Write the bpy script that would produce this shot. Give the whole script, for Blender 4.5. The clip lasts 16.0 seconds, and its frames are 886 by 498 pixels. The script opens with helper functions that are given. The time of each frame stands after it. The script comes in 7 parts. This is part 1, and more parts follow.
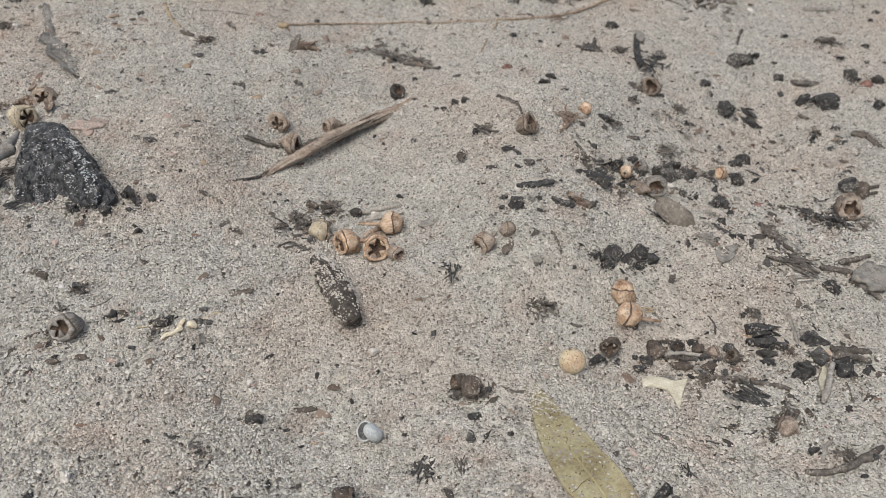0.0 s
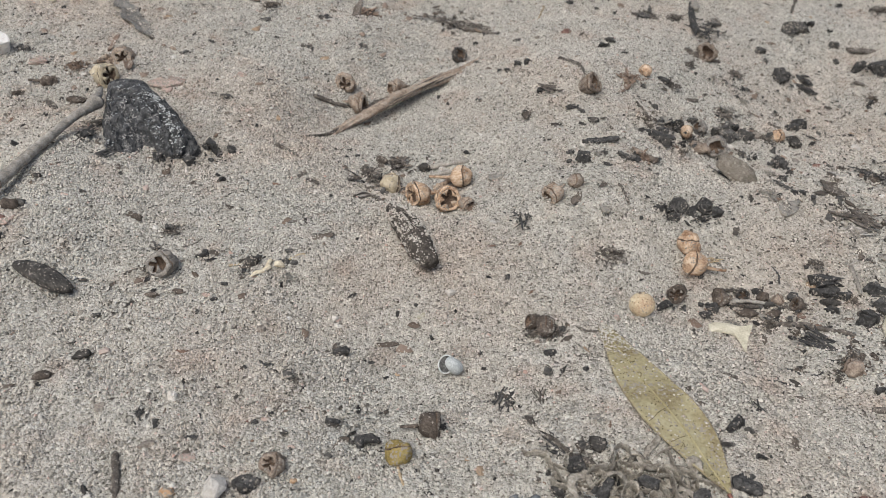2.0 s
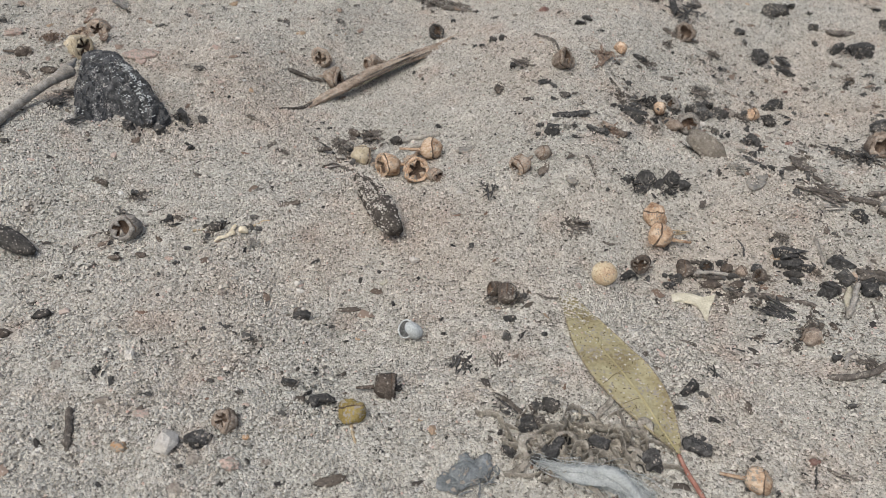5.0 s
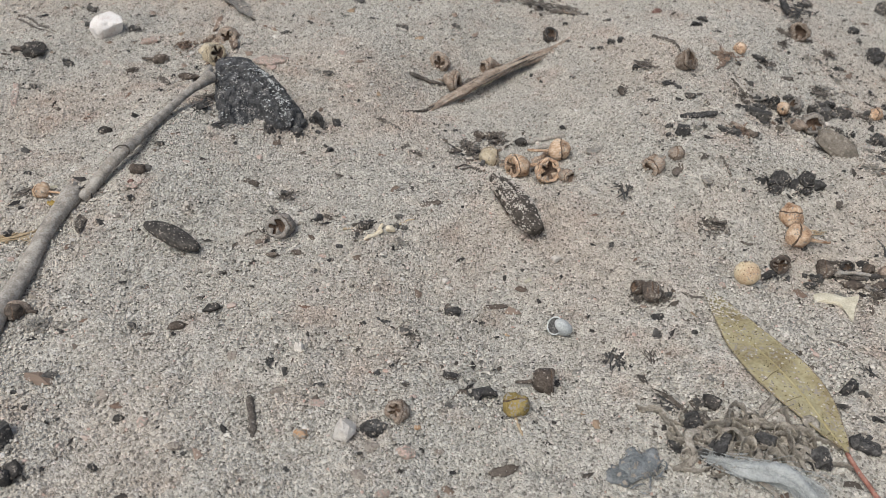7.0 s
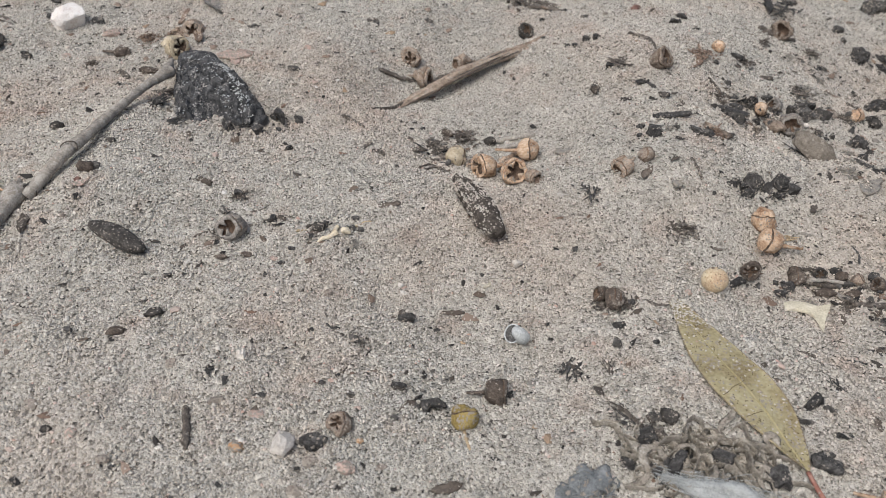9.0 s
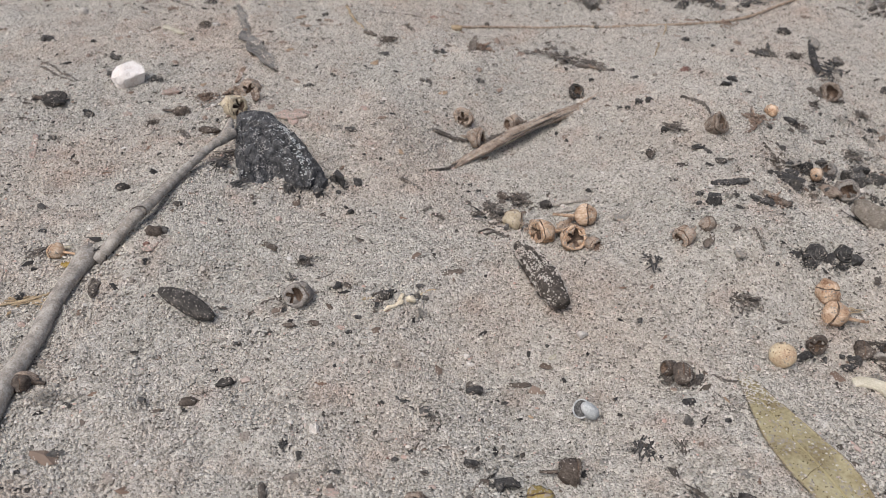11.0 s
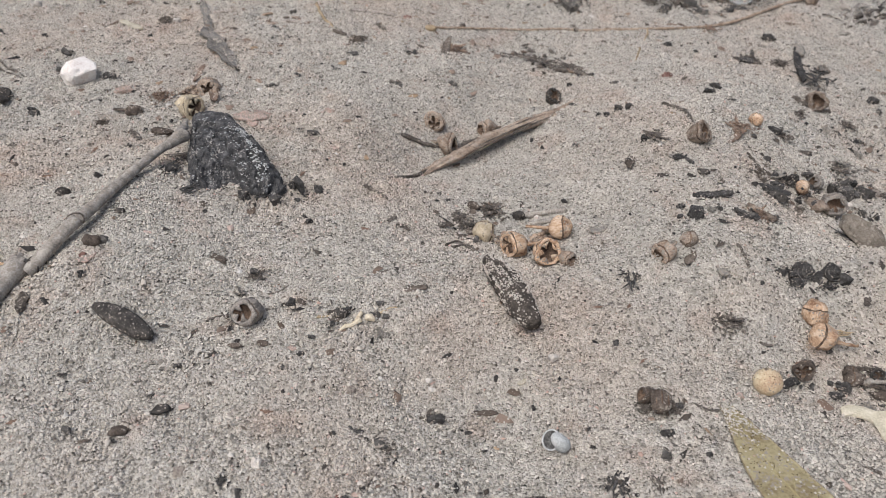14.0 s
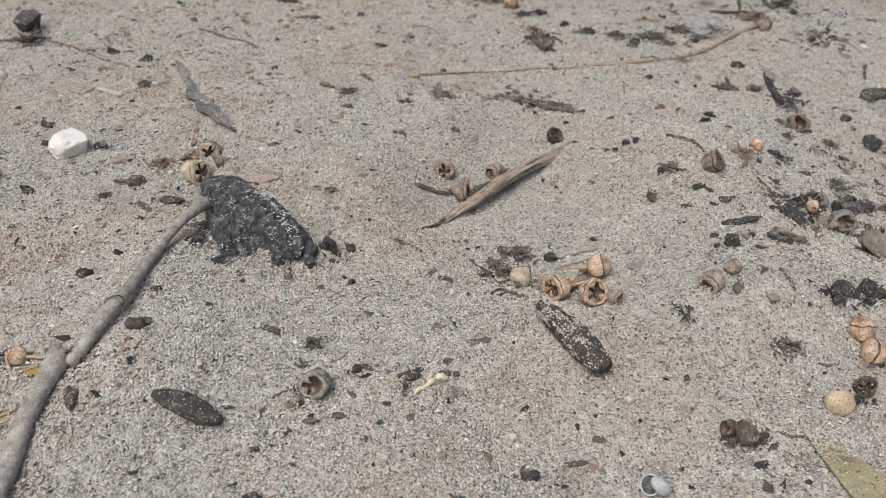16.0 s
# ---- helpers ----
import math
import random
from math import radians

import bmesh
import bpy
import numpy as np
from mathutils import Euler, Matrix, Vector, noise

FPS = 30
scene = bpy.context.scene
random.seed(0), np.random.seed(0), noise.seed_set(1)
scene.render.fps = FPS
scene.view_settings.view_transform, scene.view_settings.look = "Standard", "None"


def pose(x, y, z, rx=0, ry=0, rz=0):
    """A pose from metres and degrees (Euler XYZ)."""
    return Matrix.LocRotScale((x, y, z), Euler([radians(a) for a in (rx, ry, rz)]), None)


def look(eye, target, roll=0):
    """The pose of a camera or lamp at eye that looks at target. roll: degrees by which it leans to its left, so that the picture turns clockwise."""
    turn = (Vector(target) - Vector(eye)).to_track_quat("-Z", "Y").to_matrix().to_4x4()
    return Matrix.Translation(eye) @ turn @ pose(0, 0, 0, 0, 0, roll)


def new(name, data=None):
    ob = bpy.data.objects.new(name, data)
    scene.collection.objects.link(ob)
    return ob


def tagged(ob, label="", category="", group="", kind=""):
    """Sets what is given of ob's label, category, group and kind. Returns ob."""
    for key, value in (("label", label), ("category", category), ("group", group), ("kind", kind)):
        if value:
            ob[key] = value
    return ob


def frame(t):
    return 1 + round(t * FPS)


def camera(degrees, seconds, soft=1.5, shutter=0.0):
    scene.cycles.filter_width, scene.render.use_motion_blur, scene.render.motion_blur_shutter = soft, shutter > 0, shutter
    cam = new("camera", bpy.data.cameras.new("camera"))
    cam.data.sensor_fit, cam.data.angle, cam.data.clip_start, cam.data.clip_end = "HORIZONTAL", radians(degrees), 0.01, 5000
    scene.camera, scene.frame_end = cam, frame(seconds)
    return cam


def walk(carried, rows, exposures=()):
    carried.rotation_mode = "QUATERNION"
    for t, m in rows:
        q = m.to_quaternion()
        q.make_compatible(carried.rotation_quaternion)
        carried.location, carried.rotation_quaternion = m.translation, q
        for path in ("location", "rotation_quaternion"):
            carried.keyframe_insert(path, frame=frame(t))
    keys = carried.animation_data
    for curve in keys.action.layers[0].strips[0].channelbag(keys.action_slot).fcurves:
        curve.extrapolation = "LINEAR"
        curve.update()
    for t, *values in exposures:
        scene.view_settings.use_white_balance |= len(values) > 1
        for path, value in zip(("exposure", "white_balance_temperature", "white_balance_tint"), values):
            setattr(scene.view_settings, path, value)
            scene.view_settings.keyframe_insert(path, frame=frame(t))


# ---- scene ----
# the hand-held camera and its way over the sand
cam = camera(58.41, 16.0, soft=0.85)
cam.data.dof.use_dof, cam.data.dof.focus_distance, cam.data.dof.aperture_fstop = True, 0.34, 17
PATH = [
    (0, pose(0.0321, -0.2930, 0.2250, 52.60, -2.77, 2.19)),
    (0.5, pose(0.0340, -0.3038, 0.2174, 52.16, -2.65, 2.36)),
    (1, pose(0.0357, -0.3116, 0.2146, 51.44, -2.73, 2.39)),
    (1.5, pose(0.0281, -0.3154, 0.2150, 51.52, -2.70, 2.68)),
    (2, pose(0.0119, -0.3163, 0.2179, 51.66, -2.15, 4.04)),
    (2.5, pose(0.0036, -0.3200, 0.2143, 51.58, -1.73, 5.00)),
    (3, pose(-0.0026, -0.3232, 0.2145, 51.38, -1.77, 5.73)),
    (3.5, pose(0.0061, -0.3257, 0.2135, 51.33, -2.28, 5.74)),
    (4, pose(0.0154, -0.3219, 0.2148, 51.26, -2.65, 5.21)),
    (4.2, pose(0.0227, -0.3204, 0.2137, 51.24, -2.86, 4.86)),
    (6.3, pose(0.0301, -0.3324, 0.2092, 51.41, -2.12, 4.26)),
    (6.5, pose(0.0151, -0.3330, 0.2131, 51.52, -1.35, 5.25)),
    (7, pose(-0.0106, -0.3350, 0.2122, 51.46, -0.41, 7.42)),
    (7.5, pose(-0.0191, -0.3315, 0.2076, 50.85, -0.37, 8.41)),
    (8, pose(0.0001, -0.3313, 0.2005, 50.49, -0.72, 8.14)),
    (8.5, pose(0.0118, -0.3276, 0.2015, 50.54, -1.04, 7.78)),
    (9, pose(0.0055, -0.3208, 0.2070, 51.15, -0.86, 7.65)),
    (9.5, pose(-0.0007, -0.3156, 0.2112, 51.17, -0.86, 7.68)),
    (9.7, pose(-0.0073, -0.3164, 0.2114, 51.71, -0.62, 8.06)),
    (11.8, pose(-0.0177, -0.3128, 0.2240, 53.58, -0.77, 9.05)),
    (12, pose(-0.0108, -0.3120, 0.2213, 53.47, -0.87, 8.76)),
    (12.5, pose(-0.0014, -0.3108, 0.2178, 53.30, -0.85, 7.99)),
    (13, pose(0.0008, -0.3136, 0.2153, 53.00, -0.73, 7.87)),
    (13.5, pose(-0.0047, -0.3028, 0.2082, 52.61, -0.78, 7.87)),
    (14, pose(-0.0129, -0.2912, 0.2089, 53.75, -2.06, 8.31)),
    (14.5, pose(-0.0261, -0.2843, 0.2118, 55.02, -2.30, 7.94)),
    (15, pose(-0.0468, -0.2782, 0.2184, 56.29, -1.95, 6.36)),
    (15.5, pose(-0.0721, -0.2855, 0.2039, 56.30, -1.65, 3.65)),
    (16, pose(-0.0687, -0.2867, 0.2083, 56.69, -1.21, 1.01)),
]
walk(cam, PATH, exposures=((0, -0.12, 6500, 7), (7, -0.12, 6500, 7), (9, -0.12, 6500, 9), (12, -0.1, 6500, 12), (14, -0.1, 6500, 11), (16, -0.12, 6500, 8)))

# ---- light: an overcast sky with a broad, soft sun behind cloud ----
SUN_ELEVATION, SUN_TURN = 62, -150
world = bpy.data.worlds.new("overcast_sky")
scene.world = world
world.use_nodes = True
sky_nodes = world.node_tree.nodes
sky_out = sky_nodes["Background"]
sky = sky_nodes.new("ShaderNodeTexSky")
sky.sky_type, sky.sun_disc = "NISHITA", False
sky.sun_elevation, sky.sun_rotation = radians(SUN_ELEVATION), radians(SUN_TURN)
sky.air_density, sky.dust_density, sky.ozone_density = 1.0, 6.0, 0.6
world.node_tree.links.new(sky.outputs[0], sky_out.inputs[0])
sky_out.inputs[1].default_value = 0.116
sun = new("sun", bpy.data.lights.new("sun", "SUN"))
sun.data.energy, sun.data.angle, sun.data.color = 1.64, radians(36), (0.97, 1.0, 1.03)
sun.matrix_world = look((0, 0, 0), (-math.sin(radians(SUN_TURN)) * math.cos(radians(SUN_ELEVATION)), -math.cos(radians(SUN_TURN)) * math.cos(radians(SUN_ELEVATION)), -math.sin(radians(SUN_ELEVATION))))

MM = 0.001
rng = random.Random(7)


# ---- materials ----
def ramp_of(nodes, stops, constant=False):
    node = nodes.new("ShaderNodeValToRGB")
    if constant:
        node.color_ramp.interpolation = "CONSTANT"
    while len(node.color_ramp.elements) < len(stops):
        node.color_ramp.elements.new(0.5)
    for element, (place, colour) in zip(node.color_ramp.elements, stops):
        element.position, element.color = place, (*colour, 1)
    return node


def surface(name, dark, mid, light, cells=400, fine=1500, rough=0.85, relief=0.4, stretch=(1, 1, 1), dust=0.0, dust_size=900, gloss=0.25):
    """A weathered natural surface: three tones at two scales, fine relief and, if dust > 0, clinging sand grains."""
    m = bpy.data.materials.new(name)
    m.use_nodes = True
    nodes, links = m.node_tree.nodes, m.node_tree.links
    shader = nodes["Principled BSDF"]
    shader.inputs["Specular IOR Level"].default_value = gloss
    where = nodes.new("ShaderNodeTexCoord")
    mapping = nodes.new("ShaderNodeMapping")
    mapping.inputs["Scale"].default_value = stretch
    links.new(where.outputs["Object"], mapping.inputs["Vector"])
    info = nodes.new("ShaderNodeObjectInfo")
    shift = nodes.new("ShaderNodeVectorMath")
    shift.operation = "ADD"
    links.new(mapping.outputs[0], shift.inputs[0])
    links.new(info.outputs["Random"], shift.inputs[1])
    big, small = nodes.new("ShaderNodeTexNoise"), nodes.new("ShaderNodeTexNoise")
    big.inputs["Scale"].default_value, big.inputs["Detail"].default_value = cells, 3
    small.inputs["Scale"].default_value, small.inputs["Detail"].default_value = fine, 4
    links.new(shift.outputs[0], big.inputs["Vector"])
    links.new(shift.outputs[0], small.inputs["Vector"])
    both = nodes.new("ShaderNodeMix")
    both.inputs["Factor"].default_value = 0.45
    links.new(big.outputs[0], both.inputs["A"])
    links.new(small.outputs[0], both.inputs["B"])
    tone = ramp_of(nodes, [(0.36, dark), (0.5, mid), (0.63, light)])
    links.new(both.outputs[0], tone.inputs[0])
    vary = nodes.new("ShaderNodeHueSaturation")
    spread = nodes.new("ShaderNodeMapRange")
    spread.inputs["To Min"].default_value, spread.inputs["To Max"].default_value = 0.78, 1.2
    links.new(info.outputs["Random"], spread.inputs[0])
    links.new(spread.outputs[0], vary.inputs["Value"])
    links.new(tone.outputs[0], vary.inputs["Color"])
    colour = vary.outputs[0]
    if dust:
        grains = nodes.new("ShaderNodeTexVoronoi")
        grains.inputs["Scale"].default_value = dust_size
        links.new(where.outputs["Object"], grains.inputs["Vector"])
        patch = nodes.new("ShaderNodeTexNoise")
        patch.inputs["Scale"].default_value = 160
        links.new(shift.outputs[0], patch.inputs["Vector"])
        pick = nodes.new("ShaderNodeSeparateColor")
        links.new(grains.outputs["Color"], pick.inputs[0])
        add = nodes.new("ShaderNodeMath")
        add.operation = "ADD"
        links.new(pick.outputs[0], add.inputs[0])
        links.new(patch.outputs[0], add.inputs[1])
        gate = nodes.new("ShaderNodeMath")
        gate.operation, gate.inputs[1].default_value = "GREATER_THAN", 1.5 - 1.2 * dust
        links.new(add.outputs[0], gate.inputs[0])
        cover = nodes.new("ShaderNodeMix")
        cover.data_type = "RGBA"
        cover.inputs["B"].default_value = (0.31, 0.277, 0.238, 1)
        links.new(gate.outputs[0], cover.inputs["Factor"])
        links.new(colour, cover.inputs["A"])
        colour = cover.outputs["Result"]
    links.new(colour, shader.inputs["Base Color"])
    worn = nodes.new("ShaderNodeMapRange")
    worn.inputs["To Min"].default_value, worn.inputs["To Max"].default_value = rough - 0.12, min(1, rough + 0.12)
    links.new(small.outputs[0], worn.inputs[0])
    links.new(worn.outputs[0], shader.inputs["Roughness"])
    bump = nodes.new("ShaderNodeBump")
    bump.inputs["Strength"].default_value, bump.inputs["Distance"].default_value = relief, 0.0006
    links.new(both.outputs[0], bump.inputs["Height"])
    links.new(bump.outputs[0], shader.inputs["Normal"])
    return m


def drifts(nodes, links, colour):
    """The sand's pinkish and greyish drifts and its small rusty stains, laid over the grains' own colour."""
    where = nodes.new("ShaderNodeTexCoord")
    drift, stain = nodes.new("ShaderNodeTexNoise"), nodes.new("ShaderNodeTexNoise")
    drift.inputs["Scale"].default_value, drift.inputs["Detail"].default_value = 9, 5
    stain.inputs["Scale"].default_value, stain.inputs["Detail"].default_value = 48, 5
    tint = ramp_of(nodes, [(0.33, (0.965, 0.967, 0.96)), (0.5, (1.0, 0.985, 0.97)), (0.66, (1.0, 0.935, 0.895))])
    links.new(drift.outputs[0], tint.inputs[0])
    spots = ramp_of(nodes, [(0.28, (0.94, 0.865, 0.835)), (0.45, (1, 1, 1)), (1.0, (1, 1, 1))])
    for tex in (drift, stain):
        links.new(where.outputs["Object"], tex.inputs["Vector"])
    links.new(stain.outputs[0], spots.inputs[0])
    clump = nodes.new("ShaderNodeTexNoise")
    clump.inputs["Scale"].default_value, clump.inputs["Detail"].default_value = 250, 2
    links.new(where.outputs["Object"], clump.inputs["Vector"])
    mottle = ramp_of(nodes, [(0.34, (0.90, 0.897, 0.893)), (0.5, (1.0, 1.0, 1.0)), (0.66, (1.085, 1.085, 1.085))])
    links.new(clump.outputs[0], mottle.inputs[0])
    for layer in (tint, spots, mottle):
        times = nodes.new("ShaderNodeMix")
        times.data_type, times.blend_type, times.inputs["Factor"].default_value = "RGBA", "MULTIPLY", 1.0
        links.new(colour, times.inputs["A"])
        links.new(layer.outputs[0], times.inputs["B"])
        colour = times.outputs["Result"]
    return colour


def sand_surface():
    """Coarse mixed sand: every grain a cell with its own tone, with pinkish and greyish drifts over it."""
    m = bpy.data.materials.new("coarse_sand")
    m.use_nodes = True
    nodes, links = m.node_tree.nodes, m.node_tree.links
    shader = nodes["Principled BSDF"]
    shader.inputs["Roughness"].default_value, shader.inputs["Specular IOR Level"].default_value = 0.9, 0.2
    where = nodes.new("ShaderNodeTexCoord")
    jitter = nodes.new("ShaderNodeTexNoise")
    jitter.inputs["Scale"].default_value = 500
    links.new(where.outputs["Object"], jitter.inputs["Vector"])
    bend = nodes.new("ShaderNodeVectorMath")
    bend.operation, bend.inputs["Scale"].default_value = "SCALE", 0.0012
    links.new(jitter.outputs["Color"], bend.inputs[0])
    moved = nodes.new("ShaderNodeVectorMath")
    moved.operation = "ADD"
    links.new(where.outputs["Object"], moved.inputs[0])
    links.new(bend.outputs[0], moved.inputs[1])
    grains, dustier = nodes.new("ShaderNodeTexVoronoi"), nodes.new("ShaderNodeTexVoronoi")
    grains.inputs["Scale"].default_value, dustier.inputs["Scale"].default_value = 1050, 2100
    tones = []
    for cells in (grains, dustier):
        links.new(moved.outputs[0], cells.inputs["Vector"])
        pick = nodes.new("ShaderNodeSeparateColor")
        links.new(cells.outputs["Color"], pick.inputs[0])
        tone = ramp_of(nodes, [(0.0, (0.10, 0.092, 0.083)), (0.07, (0.21, 0.194, 0.172)), (0.18, (0.345, 0.324, 0.288)), (0.4, (0.491, 0.470, 0.420)), (0.8, (0.612, 0.590, 0.537)), (1.0, (0.74, 0.715, 0.67))])
        links.new(pick.outputs[0], tone.inputs[0])
        tones.append(tone)
    blend = nodes.new("ShaderNodeMix")
    blend.data_type, blend.inputs["Factor"].default_value = "RGBA", 0.22
    links.new(tones[0].outputs[0], blend.inputs["A"])
    links.new(tones[1].outputs[0], blend.inputs["B"])
    out = drifts(nodes, links, blend.outputs["Result"])
    links.new(out, shader.inputs["Base Color"])
    relief = nodes.new("ShaderNodeMath")
    relief.operation = "ADD"
    links.new(grains.outputs["Distance"], relief.inputs[0])
    links.new(dustier.outputs["Distance"], relief.inputs[1])
    bump = nodes.new("ShaderNodeBump")
    bump.invert = True
    bump.inputs["Strength"].default_value, bump.inputs["Distance"].default_value = 0.9, 0.0007
    links.new(relief.outputs[0], bump.inputs["Height"])
    links.new(bump.outputs[0], shader.inputs["Normal"])
    return m


def grain_surface(name, stops, rough=0.8, drifting=False):
    """Loose pieces that each take one tone of the ramp."""
    m = bpy.data.materials.new(name)
    m.use_nodes = True
    nodes, links = m.node_tree.nodes, m.node_tree.links
    shader = nodes["Principled BSDF"]
    shader.inputs["Roughness"].default_value, shader.inputs["Specular IOR Level"].default_value = rough, 0.2
    geometry = nodes.new("ShaderNodeNewGeometry")
    tone = ramp_of(nodes, stops)
    links.new(geometry.outputs["Random Per Island"], tone.inputs[0])
    links.new(drifts(nodes, links, tone.outputs[0]) if drifting else tone.outputs[0], shader.inputs["Base Color"])
    return m


def burnt_surface():
    """Charcoal with smooth crusted patches, granular breaks and ash caught in streaks."""
    m = surface("burnt_block", (0.030, 0.031, 0.033), (0.066, 0.067, 0.069), (0.135, 0.135, 0.136), 300, 1500, 0.78, 0.9)
    nodes, links = m.node_tree.nodes, m.node_tree.links
    shader = nodes["Principled BSDF"]
    base = shader.inputs["Base Color"].links[0].from_socket
    where = nodes.new("ShaderNodeTexCoord")
    wobble, bend, moved = nodes.new("ShaderNodeTexNoise"), nodes.new("ShaderNodeVectorMath"), nodes.new("ShaderNodeVectorMath")
    wobble.inputs["Scale"].default_value, wobble.inputs["Detail"].default_value = 300, 3
    bend.operation, bend.inputs["Scale"].default_value, moved.operation = "SCALE", 0.004, "ADD"
    links.new(where.outputs["Object"], wobble.inputs["Vector"])
    links.new(wobble.outputs["Color"], bend.inputs[0])
    links.new(where.outputs["Object"], moved.inputs[0])
    links.new(bend.outputs[0], moved.inputs[1])
    cells, patch, pick = nodes.new("ShaderNodeTexVoronoi"), nodes.new("ShaderNodeTexNoise"), nodes.new("ShaderNodeSeparateColor")
    cells.inputs["Scale"].default_value = 1500
    patch.inputs["Scale"].default_value, patch.inputs["Detail"].default_value = 130, 4
    links.new(moved.outputs[0], cells.inputs["Vector"])
    links.new(where.outputs["Object"], patch.inputs["Vector"])
    links.new(cells.outputs["Color"], pick.inputs[0])
    thin = nodes.new("ShaderNodeMath")
    thin.operation, thin.inputs[1].default_value = "MULTIPLY_ADD", 0.5
    links.new(pick.outputs[0], thin.inputs[0])
    links.new(patch.outputs[0], thin.inputs[2])
    gate = nodes.new("ShaderNodeMapRange")
    gate.inputs["From Min"].default_value, gate.inputs["From Max"].default_value = 1.0, 1.05
    links.new(thin.outputs[0], gate.inputs[0])
    ash = nodes.new("ShaderNodeMix")
    ash.data_type = "RGBA"
    ash.inputs["B"].default_value = (0.34, 0.33, 0.315, 1)
    links.new(gate.outputs[0], ash.inputs["Factor"])
    links.new(base, ash.inputs["A"])
    links.new(ash.outputs["Result"], shader.inputs["Base Color"])
    return m


SAND = sand_surface()
BLOCK = burnt_surface()
GRAIN = grain_surface("loose_grains", [(0.0, (0.10, 0.093, 0.085)), (0.05, (0.22, 0.205, 0.183)), (0.12, (0.36, 0.339, 0.302)), (0.3, (0.458, 0.437, 0.393)), (0.65, (0.535, 0.515, 0.469)), (0.9, (0.60, 0.582, 0.535)), (0.97, (0.69, 0.67, 0.63)), (1.0, (0.49, 0.355, 0.305))], 0.9, True)
PEBBLE = grain_surface("tiny_pebbles", [(0.0, (0.24, 0.215, 0.19)), (0.25, (0.40, 0.37, 0.33)), (0.45, (0.52, 0.40, 0.345)), (0.6, (0.57, 0.54, 0.49)), (0.8, (0.64, 0.615, 0.575)), (1.0, (0.74, 0.72, 0.69))], 0.85)
FLAKE = grain_surface("leaf_flakes", [(0.0, (0.10, 0.078, 0.062)), (0.4, (0.19, 0.145, 0.115)), (0.75, (0.30, 0.23, 0.185)), (1.0, (0.36, 0.26, 0.17))], 0.9)
CRUMB = grain_surface("litter_crumbs", [(0.0, (0.029, 0.028, 0.028)), (0.35, (0.056, 0.051, 0.047)), (0.65, (0.104, 0.088, 0.074)), (0.85, (0.168, 0.140, 0.118)), (1.0, (0.208, 0.136, 0.100))], 0.9)
CHARCOAL = surface("charcoal", (0.026, 0.025, 0.025), (0.056, 0.054, 0.052), (0.118, 0.114, 0.109), 500, 1500, 0.85, 1.0, dust=0.02, dust_size=1500)
GREY_CHAR = surface("grey_char", (0.047, 0.045, 0.044), (0.093, 0.089, 0.083), (0.157, 0.149, 0.139), 400, 1500, 0.9, 0.9, dust=0.08, dust_size=1500)
DARK_SEED = surface("dark_seed", (0.028, 0.026, 0.024), (0.055, 0.051, 0.047), (0.11, 0.10, 0.09), 300, 1600, 0.8, 0.8, dust=0.04, dust_size=1500, gloss=0.25)
POD_DARK = surface("dark_pod_skin", (0.042, 0.036, 0.031), (0.085, 0.073, 0.063), (0.15, 0.13, 0.113), 350, 1500, 0.85, 0.8, dust=0.05, dust_size=1700)
BROWN_WOOD = surface("brown_wood", (0.055, 0.048, 0.041), (0.115, 0.100, 0.087), (0.20, 0.178, 0.157), 420, 1700, 0.9, 1.0, dust=0.05, dust_size=1500)
GREY_WOOD = surface("grey_weathered_wood", (0.20, 0.183, 0.161), (0.35, 0.323, 0.287), (0.49, 0.46, 0.415), 220, 1300, 0.9, 0.9, dust=0.09)
TAN_WOOD = surface("tan_split_wood", (0.27, 0.19, 0.135), (0.44, 0.335, 0.25), (0.57, 0.465, 0.37), 240, 1200, 0.85, 0.6, (1, 1, 0.1), dust=0.06)
STICK_WOOD = surface("split_stick_wood", (0.20, 0.15, 0.115), (0.39, 0.31, 0.245), (0.54, 0.455, 0.38), 260, 1300, 0.9, 0.9, (0.45, 1.0, 0.6), dust=0.08)
BARK = surface("bark_flake", (0.07, 0.058, 0.047), (0.13, 0.108, 0.09), (0.19, 0.163, 0.137), 260, 1400, 0.9, 0.9, (0.4, 1, 1), dust=0.04, dust_size=1500)
STRAW = surface("dry_straw", (0.26, 0.19, 0.12), (0.40, 0.31, 0.20), (0.52, 0.43, 0.30), 200, 1200, 0.8, 0.4, (1, 1, 0.2))
TAN_NUT = surface("tan_nut", (0.23, 0.13, 0.078), (0.50, 0.35, 0.235), (0.66, 0.535, 0.41), 230, 1300, 0.85, 1.0, (1, 1, 0.4), dust=0.07, dust_size=1500)
PALE_NUT = surface("pale_nut", (0.34, 0.28, 0.19), (0.47, 0.40, 0.29), (0.58, 0.515, 0.39), 300, 1500, 0.85, 0.9, dust=0.05)
DULL_NUT = surface("dull_brown_nut", (0.13, 0.10, 0.08), (0.25, 0.198, 0.157), (0.40, 0.335, 0.275), 330, 1600, 0.9, 1.0, dust=0.1, dust_size=1400)
GREY_NUT = surface("grey_nut", (0.11, 0.10, 0.09), (0.235, 0.215, 0.193), (0.36, 0.335, 0.305), 330, 1600, 0.9, 1.0, (1, 1, 0.5), dust=0.08, dust_size=1400)
DARK_NUT = surface("dark_nut", (0.055, 0.045, 0.038), (0.105, 0.085, 0.071), (0.19, 0.16, 0.133), 300, 1500, 0.9, 0.9, dust=0.05, dust_size=1500)
